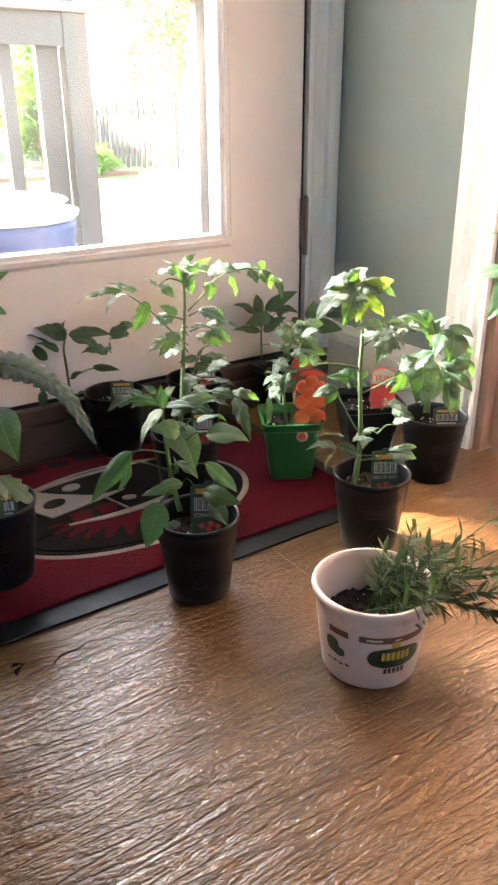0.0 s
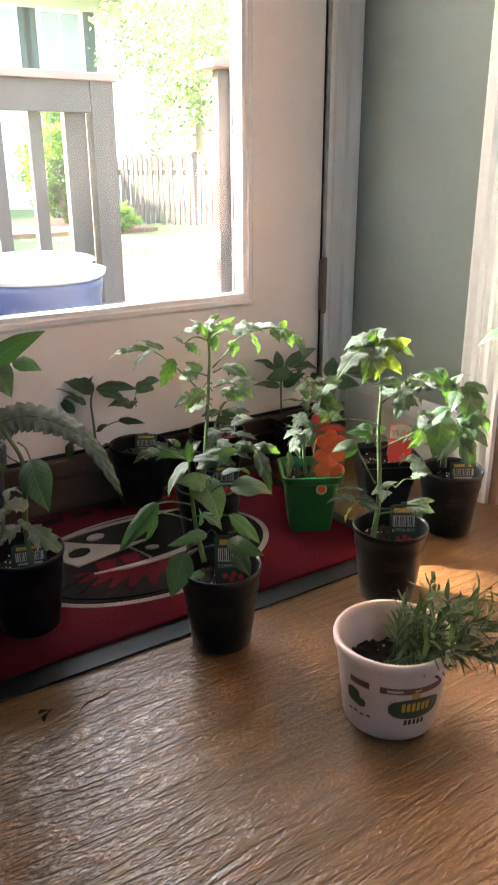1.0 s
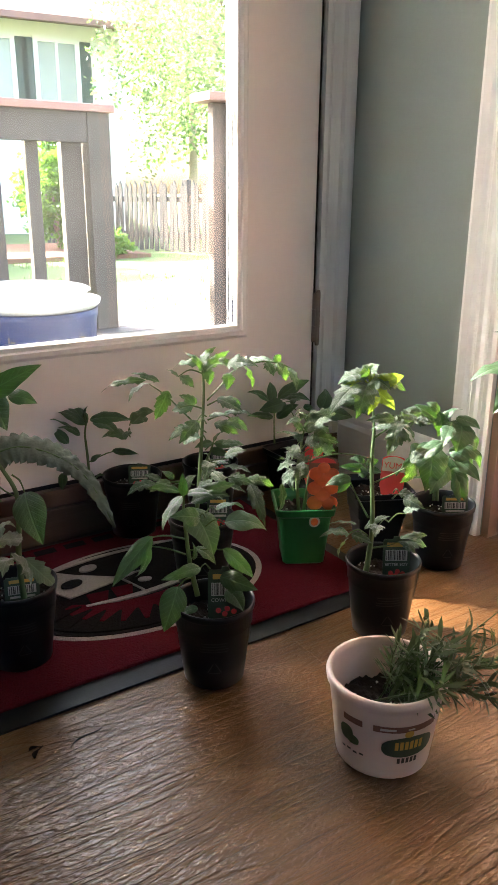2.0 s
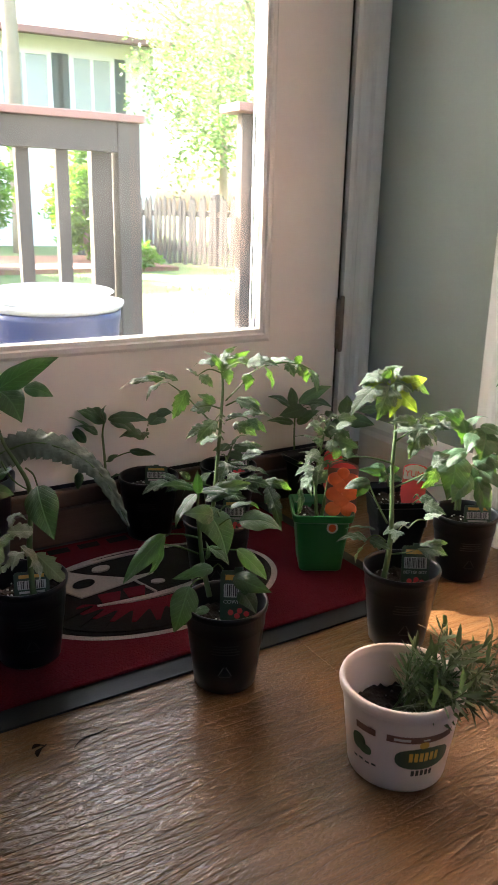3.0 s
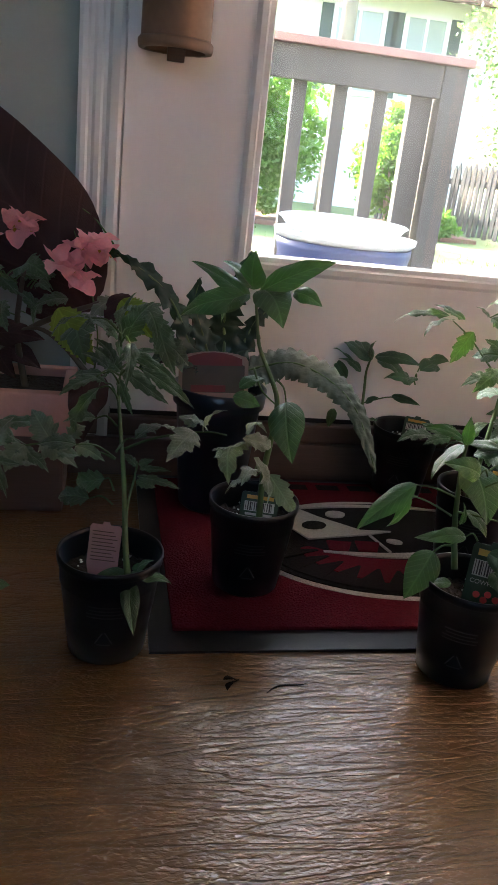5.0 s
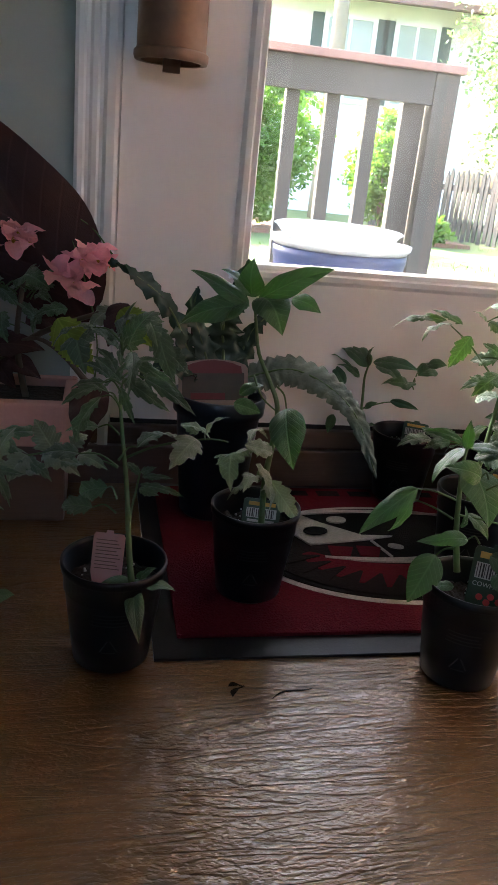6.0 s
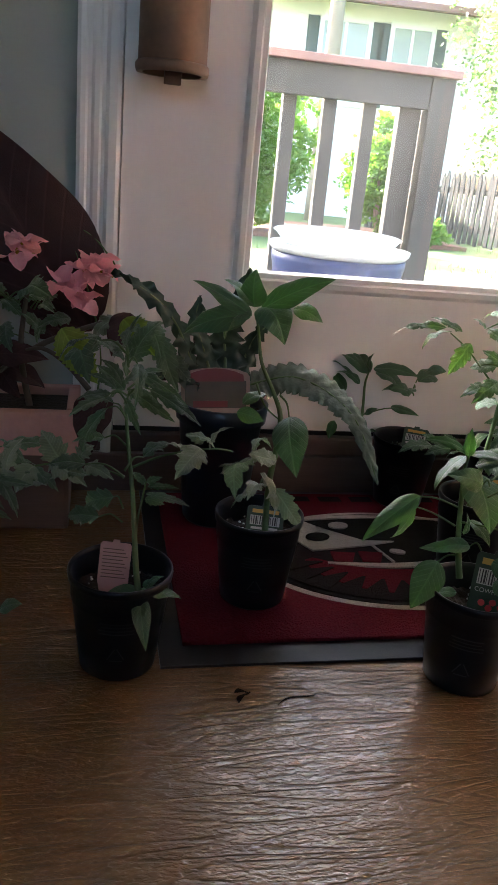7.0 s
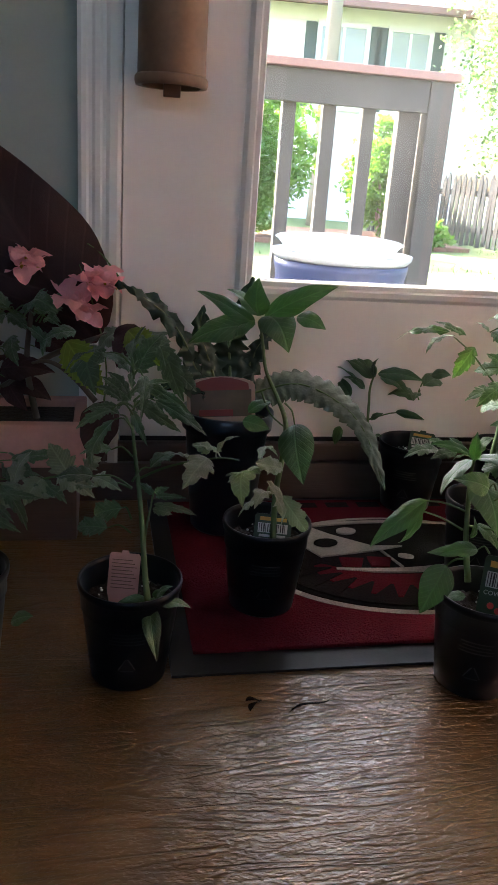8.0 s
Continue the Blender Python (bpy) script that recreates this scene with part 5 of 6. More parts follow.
leaf(green, "t", (0.018, 0.002, 0.207), (0.057, -0.015, 0.194), 0.020)
leaf(green, "t", (-0.006, 0.008, 0.182), (-0.024, 0.031, 0.184), 0.020)
leaf(green, "t", (-0.003, 0.008, 0.187), (-0.029, 0.006, 0.170), 0.022)
leaf(green, "t", (0.007, 0.004, 0.192), (0.035, 0.000, 0.204), 0.022)
leaf(green, "t", (0.017, -0.003, 0.192), (0.050, -0.017, 0.180), 0.018)
leaf(green, "t", (0.014, 0.006, 0.211), (0.019, 0.014, 0.235), 0.018)
leaf(green, "t", (-0.014, 0.008, 0.167), (-0.044, 0.010, 0.156), 0.020)
leaf(green, "t", (-0.009, 0.001, 0.158), (-0.030, 0.014, 0.125), 0.022)
leaf(green, "t", (-0.021, 0.007, 0.152), (-0.027, -0.011, 0.127), 0.018)
leaf(green, "t", (-0.037, 0.010, 0.133), (-0.043, 0.012, 0.084), 0.016)
leaf(green, "t", (-0.014, -0.001, 0.143), (0.008, -0.006, 0.162), 0.020)
leaf(green, "t", (0.022, 0.000, 0.209), (0.036, -0.014, 0.224), 0.017)
leaf(green, "t", (0.004, 0.009, 0.201), (-0.011, 0.016, 0.207), 0.015)
leaf(green, "t", (0.007, -0.000, 0.182), (-0.004, 0.001, 0.162), 0.018)
bush(green, "t", 10, [(-0.01, 0.0, 0.15), (0.0, 0.0, 0.22), (0.005, 0.0, 0.245)], 0.03, 0.034, 5)
otag = part("plant_tag", tag_plate(0.042, 0.078, 0.012), M_PRINT_BROWN, green, "arched tag with orange tomato picture")
otag.matrix_basis = pose(0.010, -0.038, 0.094, -7, 2, -30) @ Matrix.Diagonal((1.15, 1, 1.05, 1))
for i, (cx, cz, r) in enumerate(((-0.0105, 0.011, 0.0115), (0.0105, 0.011, 0.0115), (0.0, 0.024, 0.0115), (-0.0115, 0.034, 0.011), (0.0115, 0.036, 0.0115), (-0.002, 0.046, 0.011), (0.0115, 0.056, 0.0105), (-0.0105, 0.057, 0.0105), (0.0, 0.066, 0.009))):
    t = lathe([(r, 0.0), (r * 0.9, 0.0007), (r * 0.5, 0.0012), (0.0, 0.0013)], 16)
    part("fruit_picture", t, M_TAG_ORANGE, otag, smooth=True).matrix_basis = pose(cx, -0.0003 - 0.0001 * i, cz, 90, 0, 0)
part("title_arch", extrude_outline([(0.019 * math.cos(a), 0.070 + 0.012 * math.sin(a)) for a in (0.3, 0.8, 1.3, 1.84, 2.34, 2.84)], 0.0004), M_TAG_RED, otag, "red arched title").location = (0, -0.0008, 0)
otag2 = part("plant_tag", tag_plate(0.030, 0.05, 0.009), M_TAG_RED, green, "small red arched tag")
otag2.matrix_basis = pose(0.012, -0.012, 0.140, -6, 0, -28)

# square black pot with a red and white tag
yum = thing("potted_pepper_plant", -0.09, -0.31, 0.0, "small seedlings in black square pot with a red tag", "plant")
yp = square_pot(yum, M_POT, 12, 0.034, 0.050, 0.102, "black square plastic pot", 0.010)
yp.rotation_euler = (0, 0, radians(-25))
stem(yum, [(-0.026, -0.003, 0.117), (-0.025, 0.004, 0.138), (-0.026, 0.009, 0.148)], 0.002)
stem(yum, [(0.015, -0.028, 0.123), (0.037, -0.033, 0.149), (0.044, -0.031, 0.165)], 0.0018)
leaf(yum, "p", (-0.026, 0.008, 0.145), (-0.048, 0.023, 0.149), 0.014)
leaf(yum, "p", (-0.025, 0.006, 0.143), (-0.004, -0.001, 0.146), 0.014)
leaf(yum, "p", (-0.024, 0.002, 0.133), (-0.010, -0.016, 0.130), 0.013)
leaf(yum, "p", (-0.026, 0.004, 0.135), (-0.038, 0.008, 0.121), 0.014)
leaf(yum, "p", (0.044, -0.033, 0.160), (0.061, -0.045, 0.174), 0.025)
leaf(yum, "p", (0.041, -0.033, 0.154), (0.039, -0.035, 0.120), 0.027)
leaf(yum, "p", (0.039, -0.031, 0.157), (0.057, -0.044, 0.143), 0.018)
ytag = part("plant_tag", tag_plate(0.034, 0.040, 0.006), M_TAG_RED, yum, "red plant tag with white heading")
ytag.matrix_basis = pose(0.018, -0.016, 0.098, -14, 6, -34) @ Matrix.Diagonal((1.25, 1, 1.25, 1))
part("heading", extrude_outline([(-0.016, 0.021), (0.016, 0.021), (0.016, 0.037), (0.009, 0.0405), (0.0, 0.0425), (-0.009, 0.0405), (-0.016, 0.037)], 0.0004), M_TAG_WHITE, ytag).location = (0, -0.0005, 0)
words("YUM!", 0.0125, M_TAG_RED, ytag, pose(0, -0.0008, 0.029))

# black pot in the corner
corner = thing("potted_pepper_plant", -0.105, -0.085, 0.0, "pepper seedlings in black square pot in the corner", "plant")
square_pot(corner, M_POT, 13, 0.034, 0.046, 0.105, "black square plastic pot", 0.010)
stem(corner, [(-0.043, 0.009, 0.121), (-0.037, 0.020, 0.158), (-0.030, 0.029, 0.193)], 0.002)
leaf(corner, "p", (-0.032, 0.028, 0.188), (-0.070, 0.063, 0.215), 0.022)
leaf(corner, "p", (-0.031, 0.029, 0.192), (-0.008, 0.015, 0.184), 0.028)
leaf(corner, "p", (-0.023, 0.029, 0.205), (0.042, 0.018, 0.234), 0.024)
leaf(corner, "p", (-0.036, 0.024, 0.170), (-0.084, 0.042, 0.175), 0.017)
leaf(corner, "p", (-0.031, 0.021, 0.170), (-0.004, -0.011, 0.198), 0.021)
leaf(corner, "p", (-0.032, 0.032, 0.199), (-0.026, 0.052, 0.232), 0.018)
leaf(corner, "p", (-0.019, 0.024, 0.200), (0.014, -0.023, 0.206), 0.021)
stem(corner, [(0.016, -0.032, 0.113), (0.032, -0.027, 0.154), (0.046, -0.023, 0.189)], 0.0018)
leaf(corner, "p", (0.044, -0.023, 0.186), (0.062, -0.011, 0.221), 0.032)
leaf(corner, "p", (0.049, -0.029, 0.181), (0.081, -0.072, 0.176), 0.026)
leaf(corner, "p", (0.072, -0.038, 0.195), (0.118, -0.058, 0.197), 0.021)
leaf(corner, "p", (0.044, -0.026, 0.178), (0.023, -0.015, 0.152), 0.024)
leaf(corner, "p", (0.033, -0.026, 0.160), (0.007, 0.006, 0.168), 0.022)
bush(corner, "p", 6, [(0.0, 0.0, 0.14), (0.0, 0.0, 0.22)], 0.035, 0.042, 10)
part("white_label", extrude_outline([(-0.008, 0.0), (0.008, 0.0), (0.008, 0.022), (-0.008, 0.022)], 0.0006), M_TAG_WHITE, corner, "white label strip").matrix_basis = pose(-0.028, -0.046, 0.066, 7, 0, 0)

M_DARKRED = mat("dark_red_print", (0.15, 0.022, 0.020), 0.4)
M_CREAM = mat("worn_cream_card", (0.33, 0.24, 0.19), 0.5, stain=0.3)
# lobed-leaf plant in a dark blue pot with a large arched picture tag
fern = thing("potted_artichoke", -0.76, -0.13, 0.0085, "deeply lobed plant in dark blue pot with arched tag", "plant")
part("pot", lathe([(0.042, 0.0), (0.045, 0.004), (0.058, 0.150), (0.063, 0.152), (0.065, 0.176), (0.062, 0.178), (0.058, 0.172), (0.052, 0.12)], 48), M_BLUEPOT, fern, "dark blue round pot", True)
part("soil", soil_bm(0.057, 0.160, 15), M_SOIL, fern, "dark crumbly potting soil", True)
FX, FY, FZ = -0.76, -0.13, 0.0085
def fern_leaf(pts, w, up, teeth, cut, pucker, seed, material=None):
    return blade(fern, [(x - FX, y - FY, z - FZ) for x, y, z in pts], w, up, material or M_ARTICHOKE, teeth, cut, pucker, 0.4, seed)


# one long crinkled leaf arches over the mat, the others stand up
fern_leaf([(-0.752, -0.125, 0.170), (-0.731, -0.120, 0.199), (-0.699, -0.125, 0.215), (-0.660, -0.145, 0.226), (-0.616, -0.180, 0.211), (-0.590, -0.225, 0.183), (-0.577, -0.285, 0.126)],
          0.028, (-0.22, -0.68, 0.70), 22, 0.24, 0.0011, 1, M_CRINKLE)
fern_leaf([(-0.770, -0.130, 0.170), (-0.780, -0.130, 0.213), (-0.808, -0.140, 0.243), (-0.825, -0.145, 0.281), (-0.851, -0.150, 0.317), (-0.887, -0.155, 0.342), (-0.916, -0.160, 0.356)], 0.026, (0.55, -0.50, 0.65), 8, 0.75, 0.0035, 2)
fern_leaf([(-0.765, -0.130, 0.170), (-0.776, -0.130, 0.213), (-0.789, -0.130, 0.252), (-0.802, -0.120, 0.291), (-0.798, -0.110, 0.325)], 0.024, (0.25, -0.85, 0.35), 7, 0.65, 0.0035, 3)
fern_leaf([(-0.755, -0.125, 0.170), (-0.757, -0.110, 0.238), (-0.758, -0.100, 0.272), (-0.747, -0.090, 0.311), (-0.726, -0.085, 0.362)], 0.031, (-0.30, -0.85, 0.35), 9, 0.50, 0.0030, 4)
fern_leaf([(-0.752, -0.125, 0.170), (-0.735, -0.105, 0.220), (-0.715, -0.085, 0.262), (-0.690, -0.070, 0.285)], 0.022, (-0.40, -0.80, 0.40), 7, 0.60, 0.0030, 5)
fern_leaf([(-0.770, -0.125, 0.170), (-0.800, -0.150, 0.215), (-0.840, -0.180, 0.232), (-0.875, -0.205, 0.225)], 0.020, (0.10, -0.40, 0.90), 7, 0.60, 0.0030, 6)
ctag = part("plant_tag", tag_plate(0.092, 0.050, 0.012), M_CREAM, fern, "wide arched tag with dark picture")
ctag.matrix_basis = pose(-0.014, -0.036, 0.172, -8, -4, -6)
part("picture", extrude_outline([(-0.041, 0.004), (0.041, 0.004), (0.041, 0.040), (0.03, 0.045), (0, 0.049), (-0.03, 0.045), (-0.041, 0.040)], 0.0004), mat("brown_green_picture", (0.07, 0.06, 0.035), 0.4, stain=0.9, stain_size=40), ctag).location = (0, -0.0005, 0)
part("title_arch", extrude_outline([(-0.038, 0.040), (0.038, 0.040), (0.037, 0.049), (0.026, 0.0535), (0.013, 0.0565), (0.0, 0.0575), (-0.013, 0.0565), (-0.026, 0.0535), (-0.037, 0.049)], 0.0004), M_DARKRED, ctag).location = (0, -0.0010, 0)
part("title_bar", bar(-0.030, 0.016, 0.005, 0.014), M_DARKRED, ctag).location = (0, -0.0006, 0)

# begonia in a pale terracotta trough, left of the door
trough = thing("planter_trough", -1.17, -0.10, 0.0, "brown trough planter with pale terracotta rim by the wall", "planter")
part("body", box(-0.20, 0.205, -0.060, 0.060, 0.0, 0.125, 0.006), M_SILL, trough, "dark brown trough body")
part("rim", boxes([(-0.212, 0.216, -0.070, -0.052, 0.112, 0.172, 0.003), (-0.212, 0.216, 0.052, 0.070, 0.112, 0.172, 0.003), (-0.212, -0.196, -0.051, 0.051, 0.112, 0.172, 0.003), (0.200, 0.216, -0.051, 0.051, 0.112, 0.172, 0.003)]), M_TERRA, trough)
part("soil", box(-0.195, 0.199, -0.051, 0.051, 0.145, 0.160), M_SOIL, trough)
begonia = thing("begonia", -1.02, -0.10, 0.160, "pink flowering begonia with wine-dark wing leaves in trough", "plant")
stem(begonia, [(0, 0, -0.005), (-0.01, -0.02, 0.08), (0.0, -0.03, 0.16)], 0.005, 0.003, material=M_CANE)
stem(begonia, [(0.079, -0.063, 0.043), (0.048, -0.046, 0.073), (0.017, -0.034, 0.088), (-0.012, -0.031, 0.078), (-0.034, -0.034, 0.054)], 0.004, material=M_CANE)
petiole(begonia, [(0.090, -0.065, 0.044), (0.093, -0.053, 0.080), (0.088, -0.037, 0.120)])
leaf(begonia, "t", (0.066, -0.036, 0.110), (0.079, -0.089, 0.062), 0.050)
leaf(begonia, "t", (0.054, -0.027, 0.127), (0.014, -0.035, 0.115), 0.027)
leaf(begonia, "t", (0.140, -0.045, 0.132), (0.166, -0.082, 0.098), 0.038)
leaf(begonia, "t", (0.133, -0.046, 0.124), (0.162, -0.065, 0.122), 0.023)
leaf(begonia, "b", (0.129, -0.038, 0.141), (0.107, -0.069, 0.093), 0.034, 0, (-0.25, -0.9, 0.3))
leaf(begonia, "g", (0.114, -0.038, 0.133), (0.085, -0.040, 0.100), 0.031)
leaf(begonia, "t", (0.032, -0.023, 0.125), (0.014, -0.041, 0.097), 0.023)
leaf(begonia, "b", (0.090, -0.065, 0.044), (0.081, -0.122, -0.025), 0.046, 0, (-0.25, -0.9, 0.3))
leaf(begonia, "t", (-0.033, -0.002, 0.144), (-0.010, -0.016, 0.125), 0.023)
leaf(begonia, "t", (-0.028, -0.013, 0.116), (-0.019, -0.037, 0.083), 0.023)
leaf(begonia, "t", (-0.038, 0.013, 0.184), (-0.032, 0.012, 0.161), 0.023)
leaf(begonia, "t", (0.021, -0.028, 0.106), (-0.012, -0.026, 0.134), 0.019)
leaf(begonia, "b", (0.080, 0.030, 0.100), (-0.090, 0.065, 0.365), 0.140, 0, (-0.25, -0.9, 0.3))
leaf(begonia, "b", (-0.040, 0.010, 0.170), (-0.105, 0.045, 0.330), 0.080, 0, (0.25, -0.9, 0.3))
stem(begonia, [(-0.115, 0.0, 0.0), (-0.045, -0.020, 0.045), (0.022, -0.030, 0.095), (0.094, -0.040, 0.127)], 0.0058, 0.003, material=M_CANE)
for a, b, w in (((0.043, -0.055, 0.120), (0.087, -0.080, 0.060), 0.040), ((0.120, -0.050, 0.135), (0.158, -0.078, 0.098), 0.034)):
    leaf(begonia, "y", a, b, w, 0, (-0.2, -0.8, 0.4))
leaf(begonia, "t", (0.167, -0.056, 0.116), (0.190, -0.092, 0.056), 0.031)
leaf(begonia, "t", (0.175, -0.065, 0.095), (0.208, -0.070, 0.062), 0.027)
leaf(begonia, "t", (0.124, -0.071, 0.047), (0.089, -0.058, 0.073), 0.023)
petiole(begonia, [(0.088, -0.037, 0.120), (0.072, -0.015, 0.172), (0.056, 0.004, 0.214)])
petiole(begonia, [(0.109, -0.014, 0.197), (0.086, 0.001, 0.224), (0.066, 0.010, 0.237)])
bush(begonia, "t", 14, [(-0.12, -0.01, 0.13), (-0.03, -0.03, 0.15), (0.03, -0.03, 0.13)], 0.04, 0.055, 7)
bush(begonia, "b", 8, [(-0.10, 0.0, 0.05), (0.0, -0.02, 0.10)], 0.05, 0.07, 8)


def blossom(plant, p, size, seed):
    """A loose pink flower of rounded overlapping petals."""
    rnd = random.Random(seed)
    f = part("flower", lathe([(0.0, -size * 0.2), (size * 0.12, 0.0), (0.0, size * 0.2)], 10), M_TAG_YELLOW, plant, "pale pink begonia blossom")
    f.location = p
    for k in range(6):
        a = k * 1.05 + rnd.uniform(-0.3, 0.3)
        me = PETALS[k % 2]
        o = new("petal", me)
        o.parent = f
        o.matrix_basis = pose(0, 0, 0, rnd.uniform(-40, 40), rnd.uniform(-70, 60), math.degrees(a)) @ Matrix.Diagonal((size, size * 0.85, size, 1))


PETALS = [leaf_mesh("petal", M_PETAL, lambda t: 0.5 * math.sin(math.pi * min(t, 1) ** 0.6) ** 0.6, 10, a, f, 0.1) for a, f in ((0.16, 0.2), (-0.1, 0.35))]
for p, size, seed in (((0.087, -0.029, 0.198), 0.030, 0), ((0.070, -0.028, 0.191), 0.028, 1), ((0.042, -0.029, 0.170), 0.030, 2), ((0.060, -0.035, 0.165), 0.030, 3), ((0.071, -0.042, 0.153), 0.026, 4), ((0.091, -0.032, 0.192), 0.026, 5), ((-0.008, -0.002, 0.215), 0.034, 6), ((-0.015, -0.004, 0.205), 0.028, 7), ((0.105, -0.037, 0.187), 0.018, 8), ((0.006, -0.009, 0.204), 0.020, 9)):
    blossom(begonia, p, size, seed)


# ---- white tub with a sprawling grey-green herb ----
tub = thing("potted_herb", -0.460, -0.728, 0.0, "sprawling grey-green herb in a white printed tub on the boards", "plant")
TB, TT, TH = 0.0515, 0.0625, 0.103
tb = part("tub", lathe([(TB - 0.004, 0.0), (TB - 0.001, 0.002), (TB, 0.006), (TB + 0.0095, TH - 0.016), (TT - 0.0015, TH - 0.012), (TT + 0.0020, TH - 0.010), (TT + 0.0028, TH - 0.004), (TT + 0.0015, TH), (TT - 0.0025, TH), (TT - 0.0045, TH - 0.008), (TT - 0.012, TH - 0.05)], 64), M_TUB, tub, "white printed plastic tub", True)


def tub_print(name, a0, a1, z0, z1, material, level=1, label=""):
    return part(name, on_pot(TB, TB + 0.0095, TH - 0.016, a0, a1, z0, z1, 0.0004 * level), material, tb, label)


def tub_oval(name, ac, zc, wa, hz, material, level, label=""):
    bm = bmesh.new()
    c = None
    ring = []
    for i in range(28):
        q = 2 * math.pi * i / 28
        a, z = radians(ac + wa * math.cos(q) * (1.0 if abs(math.cos(q)) < 0.9 else 0.97)), zc + hz * math.copysign(abs(math.sin(q)) ** 0.7, math.sin(q))
        r = TB + 0.0095 * z / (TH - 0.016) + 0.0004 * level
        ring.append(bm.verts.new((r * math.cos(a), r * math.sin(a), z)))
    lo = ring[14:] + ring[:1]
    up = ring[:15][::-1]
    for i in range(14):
        try:
            bm.faces.new((up[i], lo[i], lo[i + 1], up[i + 1]) if i not in (0, 13) else ((up[0], lo[1], up[1]) if i == 0 else (up[13], lo[13], lo[14])))
        except ValueError:
            pass
    return part(name, bm, material, tb, label)


tub_print("print_band", -179, -156, 0.066, 0.074, M_PRINT_BROWN, 1, "brown printed band")
tub_print("print_band", -145, -76, 0.066, 0.074, M_PRINT_BROWN, 1, "brown printed band")
tub_print("text_bar", -138, -122, 0.0685, 0.0715, M_TAG_WHITE, 2)
tub_print("text_bar", -110, -103, 0.0690, 0.0710, M_TAG_WHITE, 2)
tub_oval("emblem", -106, 0.046, 31, 0.0135, M_TAG, 1, "dark green oval emblem")
for i in range(6):
    tub_print("emblem_bar", -122 + 5.4 * i, -118.2 + 5.4 * i, 0.043, 0.054, M_TAG_YELLOW, 2)
tub_print("emblem_foot", -122, -96, 0.0335, 0.0365, M_TAG, 1)
tub_oval("emblem_sun", -108, 0.0635, 5, 0.0042, M_TAG_YELLOW, 2)
for i in range(5):
    tub_print("text_bar", -118 + 5.0 * i, -114.6 + 5.0 * i, 0.0245, 0.0315, M_PRINT_DARK, 1)
tub_oval("leaf_print", -176, 0.050, 9, 0.010, M_HERB, 1)
tub_oval("leaf_print", -168, 0.044, 8, 0.006, M_HERB, 1)
for i in range(4):
    tub_print("text_bar", -184 + 8 * i, -179 + 8 * i, 0.027 + 0.001 * (i % 2), 0.0295 + 0.001 * (i % 2), M_PRINT_DARK, 1)
part("soil", soil_bm(0.056, 0.058, 21), M_SOIL, tub, "dark crumbly potting soil", True)
tagged(part("perlite", crumbs_bm(0.050, 0.060, 22, 22, 0.0015), M_PERLITE, tub), kind="stuff")


def needle_mesh():
    """A narrow lance-shaped herb leaf of unit length, folded along its rib."""
    me = bpy.data.meshes.new("leaf")
    rows = [(0.0, 0.012), (0.22, 0.060), (0.50, 0.085), (0.78, 0.062), (1.0, 0.004)]
    verts = [(t, s * w, 0.10 * math.sin(math.pi * t) + 0.35 * abs(s) * w) for t, w in rows for s in (-1, 0, 1)]
    me.from_pydata(verts, [], [(3 * r + k, 3 * r + k + 3, 3 * r + k + 4, 3 * r + k + 1) for r in range(4) for k in (0, 1)])
    me.materials.append(M_HERB)
    for f in me.polygons:
        f.use_smooth = True
    return me


NEEDLE = needle_mesh()
spare_verts, spare_faces = [], []


def sprig(plant, p, d, length, seed, single):
    """A woody sprig with whorls of narrow leaves, single ones as parts of their own."""
    rnd = random.Random(seed)
    p, d = Vector(p), Vector(d).normalized()
    pts = [p]
    for k in range(4):
        d = (d + Vector((rnd.uniform(-0.25, 0.25), rnd.uniform(-0.25, 0.25), rnd.uniform(-0.15, 0.22)))).normalized()
        pts.append(pts[-1] + d * length / 4)
    twig = part("sprig", tube(pts, 0.0012, 0.0006, 5), M_HERB, plant, smooth=True)
    for i in range(int(length * 250)):
        t = rnd.uniform(0.15, 1.0) * 3.999
        k = int(t)
        q = pts[k].lerp(pts[k + 1], t - k)
        ax = (pts[k + 1] - pts[k]).normalized()
        s = ax.cross(Vector((rnd.uniform(-1, 1), rnd.uniform(-1, 1), rnd.uniform(-1, 1)))).normalized()
        o = (s + ax * rnd.uniform(0.3, 1.1)).normalized()
        u = ax.cross(o).normalized()
        size = rnd.uniform(0.016, 0.031)
        m = Matrix.Translation(q) @ Matrix((o, u, o.cross(u))).transposed().to_4x4() @ Matrix.Diagonal((size, size * rnd.uniform(0.8, 1.2), size * rnd.uniform(-0.5, 1.2), 1))
        if single:
            needle = new("leaf", NEEDLE)
            needle.parent = twig
            needle.matrix_basis = m
        else:
            base = len(spare_verts)
            spare_verts.extend(m @ v.co for v in NEEDLE.vertices)
            spare_faces.extend([base + k for k in f.vertices] for f in NEEDLE.polygons)


rs = random.Random(8)
for i in range(24):
    a = rs.uniform(0, 6.3)
    q = 0.026 * math.sqrt(rs.random())
    sprig(tub, (0.012 + q * math.cos(a), -0.006 + q * math.sin(a), 0.060), (0.70 + rs.uniform(-0.85, 0.4), -0.40 + rs.uniform(-0.45, 0.5), 0.66 + rs.uniform(-0.30, 0.5)), rs.uniform(0.05, 0.115), i, i % 3 == 0)
for i in range(10):
    sprig(tub, (0.030 + rs.uniform(-0.01, 0.015), -0.020 + rs.uniform(-0.012, 0.02), 0.082), (0.85 + rs.uniform(-0.2, 0.2), -0.50 + rs.uniform(-0.25, 0.25), 0.10 + rs.uniform(-0.2, 0.35)), rs.uniform(0.09, 0.16), 40 + i, i % 3 == 0)
